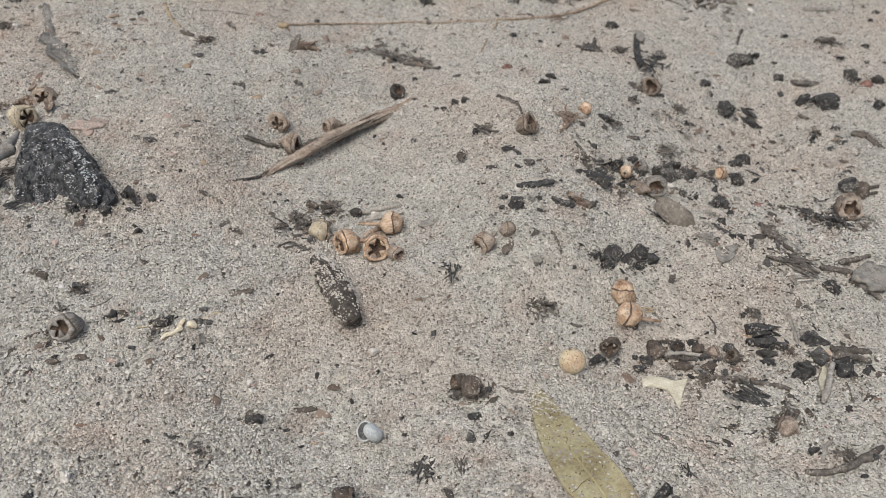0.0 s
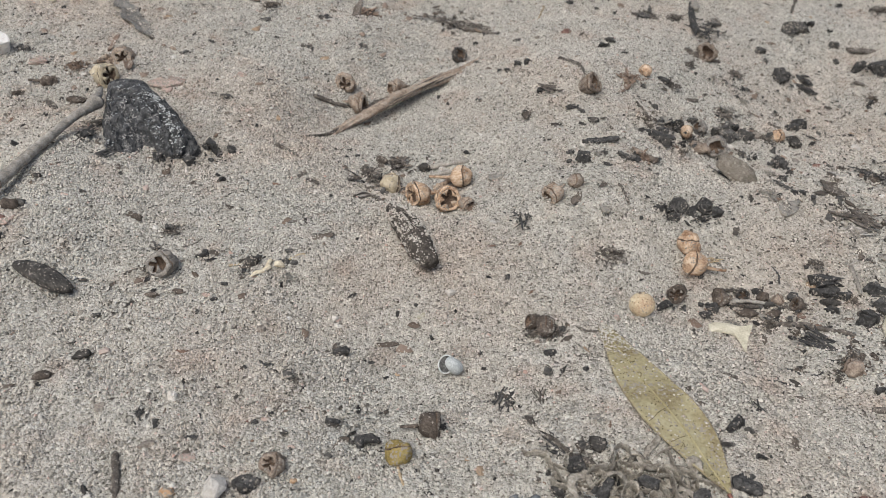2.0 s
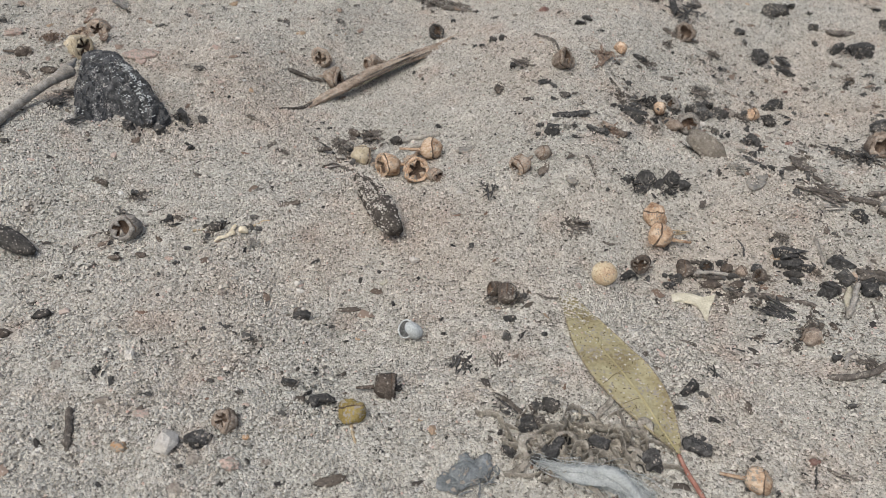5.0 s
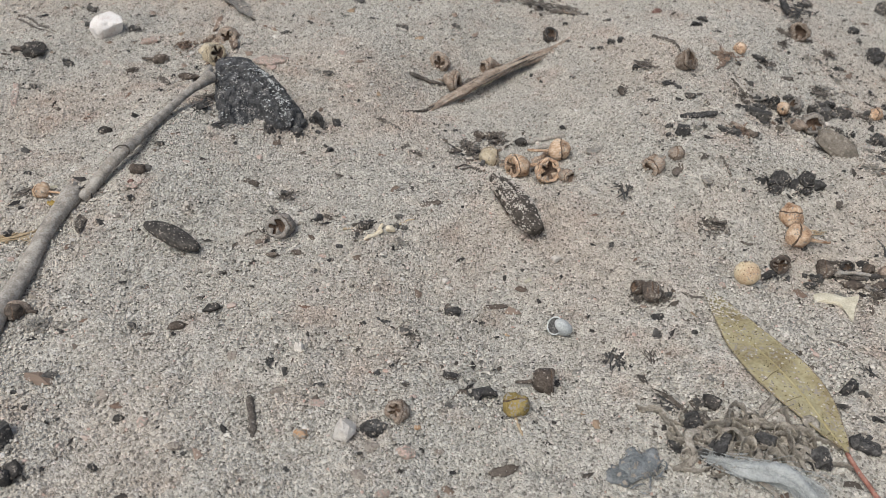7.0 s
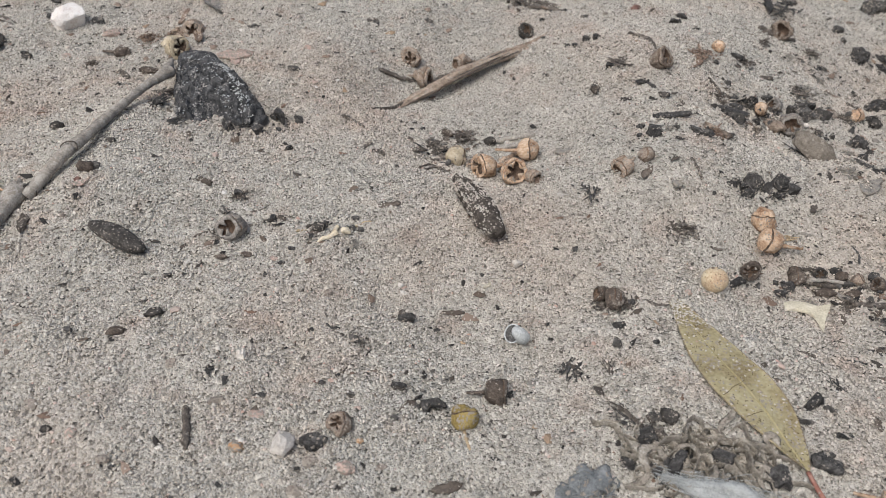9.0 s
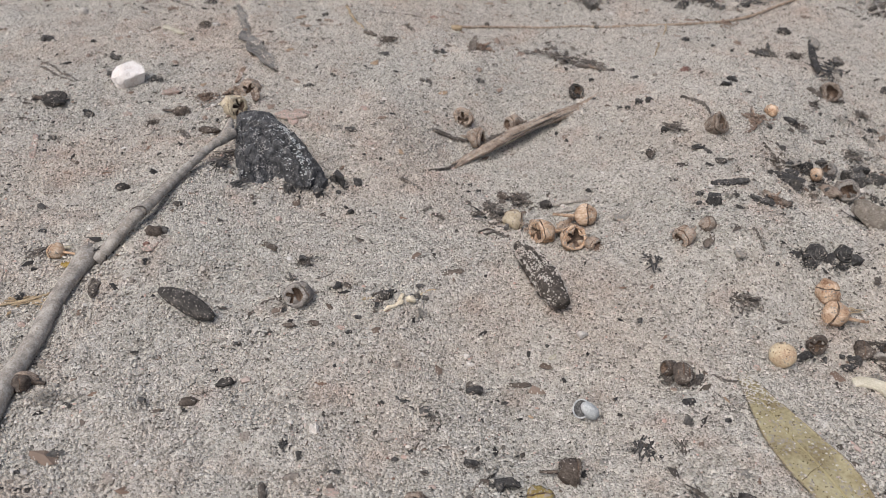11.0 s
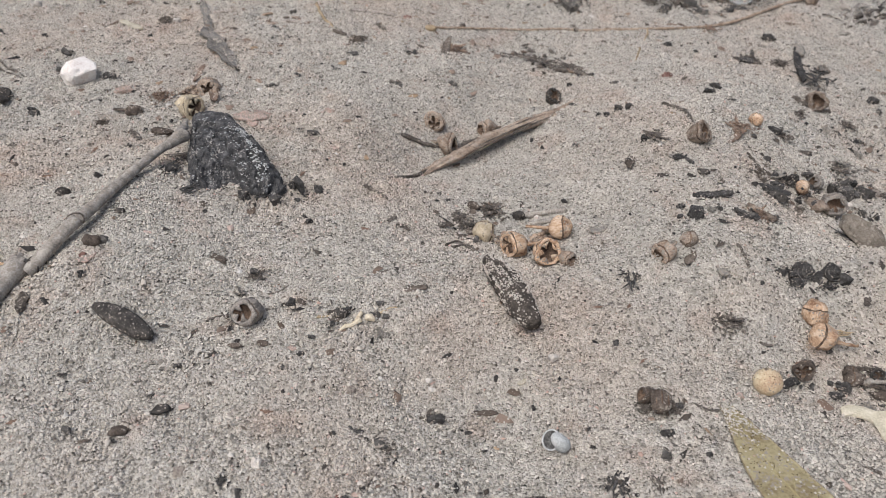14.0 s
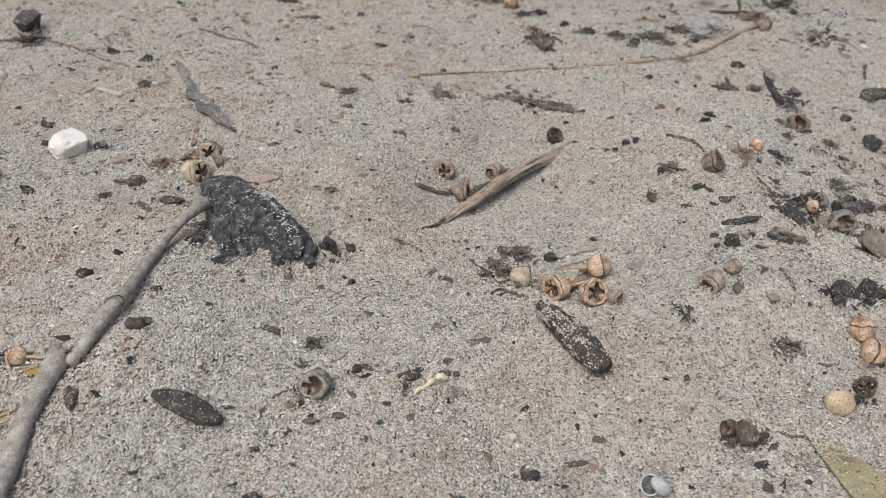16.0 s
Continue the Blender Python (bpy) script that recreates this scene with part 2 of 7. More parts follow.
DUSTY_NUT = surface("dusty_tan_nut", (0.17, 0.12, 0.088), (0.37, 0.29, 0.225), (0.51, 0.425, 0.35), 260, 1500, 0.9, 1.0, (1, 1, 0.4), dust=0.2, dust_size=1300)
NUT_INSIDE = surface("nut_inside", (0.06, 0.042, 0.031), (0.13, 0.09, 0.066), (0.23, 0.17, 0.125), 400, 1500, 0.95, 0.5)
OLIVE_NUT = surface("olive_nut", (0.17, 0.125, 0.045), (0.27, 0.205, 0.075), (0.36, 0.285, 0.12), 200, 1500, 0.85, 0.7, dust=0.2, dust_size=1500)
CREAM_FRUIT = surface("cream_fruit", (0.44, 0.30, 0.20), (0.60, 0.49, 0.33), (0.70, 0.62, 0.45), 110, 1300, 0.65, 0.6, dust=0.06, dust_size=1500)
LEAF = surface("yellowed_leaf", (0.195, 0.155, 0.085), (0.315, 0.275, 0.16), (0.405, 0.365, 0.235), 70, 700, 0.72, 0.5, dust=0.1, dust_size=1300, gloss=0.3)
LEAF_RIB = surface("leaf_rib", (0.26, 0.22, 0.11), (0.335, 0.29, 0.155), (0.39, 0.345, 0.21), 200, 1200, 0.6, 0.2)
LEAF_STALK = surface("leaf_stalk", (0.22, 0.10, 0.078), (0.32, 0.15, 0.115), (0.42, 0.24, 0.19), 200, 1200, 0.7, 0.4, dust=0.1)
LEAF_SPOT = surface("leaf_spot", (0.05, 0.035, 0.02), (0.10, 0.075, 0.035), (0.16, 0.12, 0.06), 500, 1500, 0.85, 0.3)
DEAD_LEAF = surface("dead_leaf", (0.12, 0.083, 0.063), (0.205, 0.147, 0.112), (0.30, 0.23, 0.18), 220, 1300, 0.85, 0.5, dust=0.08)
GREY_LEAF = surface("grey_leaf", (0.15, 0.143, 0.13), (0.26, 0.247, 0.222), (0.37, 0.352, 0.315), 300, 1500, 0.9, 0.9, dust=0.3)
QUARTZ = surface("white_quartz", (0.62, 0.53, 0.48), (0.79, 0.745, 0.705), (0.87, 0.845, 0.815), 75, 900, 0.7, 0.7)
WHITE_STONE = surface("white_stone", (0.468, 0.432, 0.387), (0.612, 0.576, 0.531), (0.720, 0.693, 0.648), 250, 1500, 0.7, 0.4)
PINK_STONE = surface("pink_stone", (0.34, 0.245, 0.205), (0.46, 0.35, 0.30), (0.56, 0.45, 0.395), 250, 1500, 0.9, 0.6, dust=0.36, dust_size=1300)
RED_STONE = surface("red_brown_stone", (0.13, 0.068, 0.055), (0.21, 0.12, 0.10), (0.30, 0.195, 0.165), 250, 1500, 0.75, 0.4, dust=0.06)
GREY_STONE = surface("grey_brown_stone", (0.16, 0.135, 0.115), (0.25, 0.215, 0.185), (0.35, 0.31, 0.27), 250, 1500, 0.9, 0.6, dust=0.36, dust_size=1300)
ORANGE_STONE = surface("orange_stone", (0.38, 0.225, 0.125), (0.47, 0.31, 0.19), (0.56, 0.43, 0.30), 250, 1500, 0.9, 0.6, dust=0.36, dust_size=1300)
SHELL = surface("bleached_shell", (0.34, 0.36, 0.355), (0.50, 0.52, 0.515), (0.66, 0.67, 0.66), 180, 1600, 0.7, 0.4)
SHELL_DARK = surface("shell_mouth", (0.05, 0.05, 0.049), (0.10, 0.10, 0.097), (0.19, 0.185, 0.18), 400, 1600, 0.85, 0.4)
BONE = surface("bleached_bone", (0.46, 0.385, 0.27), (0.63, 0.555, 0.42), (0.74, 0.69, 0.57), 250, 1500, 0.65, 0.3)
SHARD = surface("pale_shard", (0.36, 0.33, 0.25), (0.50, 0.465, 0.365), (0.60, 0.565, 0.47), 160, 1300, 0.8, 0.5)
LICHEN = surface("dry_lichen", (0.135, 0.118, 0.096), (0.285, 0.258, 0.217), (0.45, 0.418, 0.365), 330, 1400, 0.9, 0.5, dust=0.1)
ASH_SCRAP = surface("pale_scrap_skin", (0.22, 0.23, 0.23), (0.30, 0.315, 0.315), (0.40, 0.415, 0.41), 160, 1300, 0.8, 0.7, dust=0.2)
SLATE = surface("dark_slaty_stone", (0.15, 0.13, 0.105), (0.235, 0.207, 0.172), (0.33, 0.295, 0.25), 200, 1400, 0.9, 0.9, dust=0.05)
FLUFF = surface("grey_white_fluff", (0.288, 0.304, 0.300), (0.416, 0.436, 0.432), (0.528, 0.548, 0.544), 200, 1500, 0.95, 0.3)
YELLOW_FLAKE = surface("yellow_flake", (0.32, 0.21, 0.05), (0.47, 0.33, 0.09), (0.58, 0.45, 0.18), 250, 1300, 0.8, 0.4, dust=0.1)
GREY_BARK = surface("grey_bark", (0.105, 0.10, 0.092), (0.20, 0.192, 0.178), (0.32, 0.308, 0.288), 200, 1300, 0.92, 0.9, (1, 0.45, 1), dust=0.14, dust_size=1300)
GREEN_SCRAP = surface("green_scrap", (0.07, 0.095, 0.065), (0.12, 0.155, 0.11), (0.19, 0.23, 0.175), 150, 1300, 0.8, 0.3)
BLUE_GREY = surface("blue_grey_felt", (0.12, 0.13, 0.135), (0.20, 0.215, 0.22), (0.29, 0.305, 0.31), 200, 1300, 0.95, 0.6, dust=0.15)


CREST_A, CREST_B = (-0.08, 0.202, 0.03, 0.19), (0.14, 0.056, 0.221, 0.037)


# ---- ground form: lengths in metres ----
def lattice(x, y, cell, seed):
    """Smooth value noise from -1 to 1 on a square lattice."""
    x, y = np.asarray(x, float) / cell, np.asarray(y, float) / cell
    i, j = np.floor(x).astype(np.int64), np.floor(y).astype(np.int64)
    u, v = x - i, y - j
    u, v = u * u * (3 - 2 * u), v * v * (3 - 2 * v)

    def value(a, b):
        n = (a * 374761393 + b * 668265263 + seed * 144665) & 0x7FFFFFFF
        n = ((n ^ (n >> 13)) * 1274126177) & 0x7FFFFFFF
        return ((n ^ (n >> 16)) & 0xFFFF) / 32767.5 - 1

    return (value(i, j) * (1 - u) + value(i + 1, j) * u) * (1 - v) + (value(i, j + 1) * (1 - u) + value(i + 1, j + 1) * u) * v


SWELLS = [
    (-0.04, 0.12, 0.03, -0.0201), (0.06, 0.10, 0.03, 0.013), (0.10, 0.18, 0.03, 0.0098), (0.08, 0.02, 0.03, 0.0165),
    (-0.02, -0.10, 0.03, -0.0106), (0.12, -0.04, 0.03, -0.0151), (-0.02, 0.04, 0.03, -0.015), (-0.18, -0.04, 0.03, 0.0125),
    (0.22, 0.14, 0.045, -0.0174), (-0.04, 0.26, 0.045, -0.0161), (-0.08, -0.04, 0.03, 0.0053), (0.08, -0.12, 0.03, 0.0053),
    (-0.12, 0.10, 0.03, 0.0074), (-0.072, 0.083, 0.02, -0.011), (0.24, 0.20, 0.045, -0.0162), (0.16, 0.08, 0.03, -0.011),
    (0.10, 0.12, 0.03, 0.0084), (0.06, 0.22, 0.03, 0.0068), (-0.08, 0.16, 0.03, 0.0057), (0.02, -0.08, 0.03, -0.0069),
    (-0.195, 0.018, 0.012, 0.006), (-0.197, -0.004, 0.012, 0.005), (0.20, -0.02, 0.03, -0.0102), (0.00, 0.18, 0.03, -0.0084), (0.14, -0.10, 0.03, -0.0055), (0.04, 0.14, 0.03, 0.0078),
]


def crest(x, y, ax, ay, bx, by, height, before, behind):
    """A low wind-blown crest from a to b: gentle towards the near side, steeper on the far side."""
    dx, dy = bx - ax, by - ay
    n = math.hypot(dx, dy)
    s = ((x - ax) * dx + (y - ay) * dy) / n
    d = ((y - ay) * dx - (x - ax) * dy) / n
    ends = np.clip(s / 0.03 + 0.5, 0, 1) * np.clip((n - s) / 0.03 + 0.5, 0, 1)
    return height * ends * np.where(d < 0, np.exp(-(d / before) ** 2), np.exp(-(d / behind) ** 2))


def height(x, y):
    x, y = np.asarray(x, float), np.asarray(y, float)
    near = np.exp(-((x / 0.45) ** 4 + ((y - 0.05) / 0.5) ** 4))
    z = -0.0051 + near * (-0.0325 * x + 0.0269 * y)
    for cx, cy, spread, a in SWELLS:
        z = z + a * np.exp(-((x - cx) ** 2 + (y - cy) ** 2) / (2 * spread ** 2))
    z = z + crest(x, y, *CREST_A, 0.007, 0.05, 0.012) + crest(x, y, *CREST_B, 0.009, 0.05, 0.011)
    small = np.exp(-((x / 0.6) ** 8 + ((y - 0.18) / 0.6) ** 8))
    z = z + small * (0.0012 * lattice(x, y, 0.07, 2) + 0.0019 * lattice(x, y, 0.034, 3) + 0.0015 * lattice(x, y, 0.015, 4)) + 0.02 * (1 - near) * lattice(x, y, 0.8, 5)
    return z


# ---- shared shapes: local lengths in millimetres, turned into metres as a mesh is made ----
def finish(name, verts, faces, material, parent=None, label="", smooth=True):
    mesh = bpy.data.meshes.new(name)
    mesh.from_pydata([tuple(v) for v in np.asarray(verts) * MM], [], faces)
    if smooth:
        mesh.polygons.foreach_set("use_smooth", [True] * len(mesh.polygons))
    mesh.materials.append(material)
    mesh.update()
    ob = new(name, mesh)
    ob.parent = parent
    if label:
        tagged(ob, label)
    return ob


def ball(rings):
    """A unit icosphere as arrays."""
    bm = bmesh.new()
    bmesh.ops.create_icosphere(bm, subdivisions=rings, radius=1)
    v = np.array([p.co[:] for p in bm.verts])
    f = [[p.index for p in face.verts] for face in bm.faces]
    bm.free()
    return v, f


BALLS = {n: ball(n) for n in (1, 2, 3, 4)}
RING = [(math.cos(2 * math.pi * k / 5), math.sin(2 * math.pi * k / 5), -0.35) for k in range(5)]
BALLS[-1] = (np.array(RING + [(0, 0, 0.85)]), [[k, (k + 1) % 5, 5] for k in range(5)])  # a grain bedded in sand: only its dome shows
BALLS[0] = (np.array([(1, 0, 0), (-1, 0, 0), (0, 1, 0), (0, -1, 0), (0, 0, 1), (0, 0, -1.0)]), [[0, 2, 4], [2, 1, 4], [1, 3, 4], [3, 0, 4], [2, 0, 5], [1, 2, 5], [3, 1, 5], [0, 3, 5]])


def lump_form(a, b, c, rough=0.12, facets=0, rings=2, seed=0):
    """A stone-like body of diameters a, b, c: bumpy, and split along flat faces if facets > 0."""
    r = random.Random(seed)
    v, f = BALLS[rings]
    grow = np.ones(len(v))
    off = [r.uniform(-9, 9) for _ in range(3)]
    for i, p in enumerate(v):
        grow[i] += rough * (noise.noise(Vector(p) * 1.3 + Vector(off)) + 0.5 * noise.noise(Vector(p) * 3.4 + Vector(off)))
    for _ in range(facets):
        d = Vector((r.gauss(0, 1), r.gauss(0, 1), r.gauss(0, 1))).normalized()
        lie = v @ np.array(d)
        reach = r.uniform(0.62, 0.88)
        grow = np.where(lie * grow > reach, reach / np.maximum(lie, 1e-6), grow)
    return v * grow[:, None] * (np.array([a, b, c]) / 2), f


def tube_form(points, radii, sides=8, bumpy=0.0, seed=0, flat=1.0):
    """A tapering rod along points, closed at both ends; flat < 1 squashes it."""
    p = np.asarray(points, float)
    n = len(p)
    way = np.gradient(p, axis=0)
    way /= np.linalg.norm(way, axis=1, keepdims=True) + 1e-9
    side = np.cross(way, (0, 0, 1.0))
    side += 1e-6
    side /= np.linalg.norm(side, axis=1, keepdims=True)
    up = np.cross(side, way)
    r = random.Random(seed)
    verts, faces = [], []
    for i in range(n):
        for k in range(sides):
            w = 2 * math.pi * k / sides
            grow = radii[i] * (1 + bumpy * r.uniform(-1, 1))
            verts.append(p[i] + grow * (math.cos(w) * side[i] + flat * math.sin(w) * up[i]))
    for i in range(n - 1):
        for k in range(sides):
            a, b = i * sides + k, i * sides + (k + 1) % sides
            faces.append((a, b, b + sides, a + sides))
    faces.append(tuple(reversed(range(sides))))
    faces.append(tuple(range((n - 1) * sides, n * sides)))
    return verts, faces


def fibre_form(points, radii, sides=16, ridge=0.12, seed=0, flat=1.0):
    """A rod like tube_form whose skin runs in long ridges and grooves, as weathered wood does."""
    verts, faces = tube_form(points, radii, sides, 0.0, seed, flat)
    p = np.asarray(points, float)
    out = np.array(verts)
    run = np.concatenate([[0], np.cumsum(np.linalg.norm(np.diff(p, axis=0), axis=1))])
    for i in range(len(p)):
        for k in range(sides):
            w = 2 * math.pi * k / sides
            spot = Vector((1.6 * math.cos(w) + seed, 1.6 * math.sin(w), run[i] * 0.035))
            grow = 1 + ridge * (1.1 * noise.noise(spot) + 1.0 * noise.noise(Vector((spot.x * 2.6, spot.y * 2.6, run[i] * 0.05 + 9))) + 0.5 * noise.noise(Vector((spot.x * 3, spot.y * 3, run[i] * 0.6))))
            out[i * sides + k] = p[i] + (out[i * sides + k] - p[i]) * grow
    return out, faces


def turned_form(profile, sides=20, wave=0.0):
    """A body of revolution round z from (radius, height) pairs."""
    verts, faces = [], []
    for rad, z in profile:
        for k in range(sides):
            w = 2 * math.pi * k / sides
            grow = rad * (1 + wave * math.sin(3 * w + z) + 0.5 * wave * math.sin(7 * w))
            verts.append((grow * math.cos(w), grow * math.sin(w), z))
    for i in range(len(profile) - 1):
        for k in range(sides):
            a, b = i * sides + k, i * sides + (k + 1) % sides
            faces.append((a, b, b + sides, a + sides))
    return verts, faces


def smooth_line(points, steps=6):
    """A Catmull-Rom line through the points."""
    p = [np.asarray(q, float) for q in points]
    p = [2 * p[0] - p[1]] + p + [2 * p[-1] - p[-2]]
    out = []
    for i in range(1, len(p) - 2):
        for k in range(steps):
            t = k / steps
            out.append(0.5 * (2 * p[i] + (p[i + 1] - p[i - 1]) * t + (2 * p[i - 1] - 5 * p[i] + 4 * p[i + 1] - p[i + 2]) * t * t + (3 * p[i] - p[i - 1] - 3 * p[i + 1] + p[i + 2]) * t ** 3))
    out.append(p[-2])
    return np.array(out)


def level(x, y):
    """The sand's height in millimetres at a place in millimetres."""
    return float(height(x * MM, y * MM)) / MM


def rest(ob, x, y, lift, turn=0.0, tilt=0.0, lean=0.0):
    """Set a thing down at (x, y) millimetres, its origin lift above the sand."""
    ob.matrix_world = pose(x * MM, y * MM, (level(x, y) + lift) * MM, tilt, lean, turn)
    return ob


counter = [100]


def seed_of():
    counter[0] += 1
    return counter[0]


# ---- the sand ----
def build_ground():
    inner = np.concatenate([np.arange(-0.46, 0.4601, 0.0024)])
    ys_in = np.arange(-0.27, 0.6401, 0.0024)
    far = np.array([0.5, 0.56, 0.65, 0.8, 1.0, 1.4, 2, 3, 5, 9, 16, 30, 60, 120, 300])
    xs = np.concatenate([-far[::-1], inner, far])
    ys = np.concatenate([-far[::-1] + 0.18, ys_in, far + 0.2])
    gx, gy = np.meshgrid(xs, ys)
    z = height(gx, gy)
    roughness = np.random.RandomState(5).normal(0, 1, gx.shape)
    roughness = 0.5 * roughness + 0.5 * np.random.RandomState(6).normal(0, 1, gx.shape)
    inside = (np.abs(gx) < 0.47) & (gy < 0.65) & (gy > -0.28)
    z = z + np.where(inside, 0.0003 * roughness + 0.0008 * lattice(gx, gy, 0.0055, 8), 0)
    ny, nx = gx.shape
    mesh = bpy.data.meshes.new("ground")
    mesh.vertices.add(nx * ny)
    mesh.vertices.foreach_set("co", np.stack([gx, gy, z], -1).astype(np.float32).ravel())
    i, j = np.meshgrid(np.arange(nx - 1), np.arange(ny - 1))
    a = (j * nx + i).ravel()
    quads = np.stack([a, a + 1, a + 1 + nx, a + nx], 1).astype(np.int32)
    mesh.loops.add(quads.size)
    mesh.loops.foreach_set("vertex_index", quads.ravel())
    mesh.polygons.add(len(quads))
    mesh.polygons.foreach_set("loop_start", np.arange(0, quads.size, 4, dtype=np.int32))
    mesh.polygons.foreach_set("use_smooth", np.ones(len(quads), bool))
    mesh.update(calc_edges=True)
    mesh.materials.append(SAND)
    return tagged(new("ground", mesh), "coarse pale pinkish-grey beach sand with low hollows and crests", "sand", kind="structure")


build_ground()


def scatter(name, places, sizes, material, label, category, rings=1, seed=1, flat=0.7, long=1.0, sink=0.25, jag=0.35, soft=False):
    """Many small loose pieces as one uncountable body."""
    r = np.random.RandomState(seed)
    v, f = BALLS[rings]
    f = np.array(f)
    n = len(places)
    shape = r.uniform(1 - jag, 1 + jag, (n, len(v), 1)) * v[None] * np.stack([r.uniform(1.0, long + 0.001, n), r.uniform(0.7, 1.0, n), np.full(n, flat)], -1)[:, None]
    turn = r.uniform(0, 2 * math.pi, n)
    c, s = np.cos(turn)[:, None], np.sin(turn)[:, None]
    shape = np.stack([c * shape[..., 0] - s * shape[..., 1], s * shape[..., 0] + c * shape[..., 1], shape[..., 2]], -1) * (np.asarray(sizes)[:, None, None] / 2)
    z = height(places[:, 0], places[:, 1]) + np.asarray(sizes) * flat * (0.5 - sink)
    shape += np.concatenate([places, z[:, None]], 1)[:, None]
    faces = (f[None] + (np.arange(n) * len(v))[:, None, None]).reshape(-1, 3).astype(np.int32)
    mesh = bpy.data.meshes.new(name)
    mesh.vertices.add(n * len(v))
    mesh.vertices.foreach_set("co", shape.astype(np.float32).ravel())
    mesh.loops.add(faces.size)
    mesh.loops.foreach_set("vertex_index", faces.ravel())
    mesh.polygons.add(len(faces))
    mesh.polygons.foreach_set("loop_start", np.arange(0, faces.size, 3, dtype=np.int32))
    mesh.polygons.foreach_set("use_smooth", np.full(len(faces), soft))
    mesh.update(calc_edges=True)
    mesh.materials.append(material)
    return tagged(new(name, mesh), label, category, kind="stuff")


def strewn(n, seed, thick):
    """n places in view, thicker where thick(x, y) is near 1."""
    r = np.random.RandomState(seed)
    out = np.zeros((0, 2))
    while len(out) < n:
        p = np.stack([r.uniform(-0.46, 0.46, 4 * n), r.uniform(-0.25, 0.62, 4 * n)], 1)
        out = np.concatenate([out, p[r.uniform(0, 1, 4 * n) < thick(p[:, 0], p[:, 1])]])
    return out[:n]


dice = np.random.RandomState(11)
spots = strewn(350000, 21, lambda x, y: np.where((np.abs(x) < 0.25 + 0.36 * (y + 0.25)) & (y < 0.42), np.clip(1.0 - (y - 0.12) * 1.6, 0.3, 1.0), 0.02))
scatter("sand_grains", spots, dice.lognormal(math.log(0.00088), 0.24, len(spots)), GRAIN, "loose coarse sand grains, beige, white and brown", "sand grains", -1, 31, 1.0, 1.3, -0.12, 0.38, True)
spots = strewn(700, 22, lambda x, y: np.clip(0.22 + 0.7 * np.clip(-(x + 0.06) / 0.1, 0, 1) * np.clip((y + 0.08) / 0.1, 0.3, 1) + 0.1 * (y > 0.1), 0, 1))
scatter("fine_gravel", spots, dice.lognormal(math.log(0.0020), 0.33, len(spots)), PEBBLE, "tiny pale and pinkish stones scattered over sand", "gravel", 1, 32, 0.6, 1.4, 0.35)


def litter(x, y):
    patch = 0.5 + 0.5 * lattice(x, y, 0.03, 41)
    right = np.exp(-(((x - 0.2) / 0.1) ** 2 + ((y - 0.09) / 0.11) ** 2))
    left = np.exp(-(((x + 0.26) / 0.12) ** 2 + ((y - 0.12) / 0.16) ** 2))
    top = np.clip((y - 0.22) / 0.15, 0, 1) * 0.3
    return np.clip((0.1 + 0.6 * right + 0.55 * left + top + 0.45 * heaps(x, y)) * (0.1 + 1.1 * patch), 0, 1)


def heaps(x, y):
    """Where the wind has gathered char and husks."""
    z = 0
    for cx, cy, sx, sy in ((0.15, 0.099, 0.036, 0.018), (0.245, 0.075, 0.026, 0.018), (0.15, -0.044, 0.035, 0.012), (0.205, -0.043, 0.03, 0.02), (-0.03, 0.036, 0.02, 0.012), (0.205, 0.165, 0.05, 0.03), (-0.172, 0.01, 0.02, 0.012)):
        z = z + np.exp(-(((x - cx) / sx) ** 2 + ((y - cy) / sy) ** 2))
    return z


spots = strewn(8800, 23, litter)
scatter("litter_crumbs", spots, np.minimum(dice.lognormal(math.log(0.0013), 0.45, len(spots)), 0.004), CRUMB, "crumbs of charcoal, bark and dead leaves on sand", "litter", 0, 33, 0.45, 2.8, 0.15, 0.55)
# dark specks: char, and also stand-ins for the shade between grains
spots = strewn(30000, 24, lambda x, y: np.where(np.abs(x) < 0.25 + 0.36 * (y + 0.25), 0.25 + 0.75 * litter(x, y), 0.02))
scatter("dark_specks", spots, dice.lognormal(math.log(0.00066), 0.4, len(spots)), CRUMB, "fine dark specks in sand, char and painted gap shade", "litter", 0, 34, 0.6, 2.4)
spots = strewn(480, 25, lambda x, y: np.clip(0.05 + 0.6 * heaps(x, y), 0, 1))
scatter("char_flakes", spots, np.minimum(dice.lognormal(math.log(0.0025), 0.4, len(spots)), 0.0042), CRUMB, "small flat flakes of char and bark gathered on sand", "litter", 1, 35, 0.28, 2.0, 0.2, 0.6)


spots = strewn(1500, 26, lambda x, y: np.clip(0.02 + 0.9 * np.clip((y - 0.1) / 0.2, 0, 1) * np.clip((0.02 - x) / 0.15, 0.12, 1) * (0.2 + 0.8 * (lattice(x, y, 0.022, 43) > 0.1)), 0, 1))
scatter("leaf_flakes", spots, np.minimum(dice.lognormal(math.log(0.0027), 0.4, len(spots)), 0.006), FLAKE, "brown flakes of crumbled dead leaves on sand", "leaf litter", 1, 36, 0.35, 2.2, 0.2, 0.55)


# ---- kinds of things ----
def part(name, form, material, parent, label="", smooth=True):
    return finish(name, form[0], form[1], material, parent, label, smooth)


def root(name, label, category, group=""):
    return tagged(new(name), label, category, group)


SETTLED = []


def settle(x, y, a, b, turn=0.0, burnt=False):
    """Note where a thing lies, so that sand and crumbs gather round its foot."""
    SETTLED.append((x, y, a, b, turn, burnt))


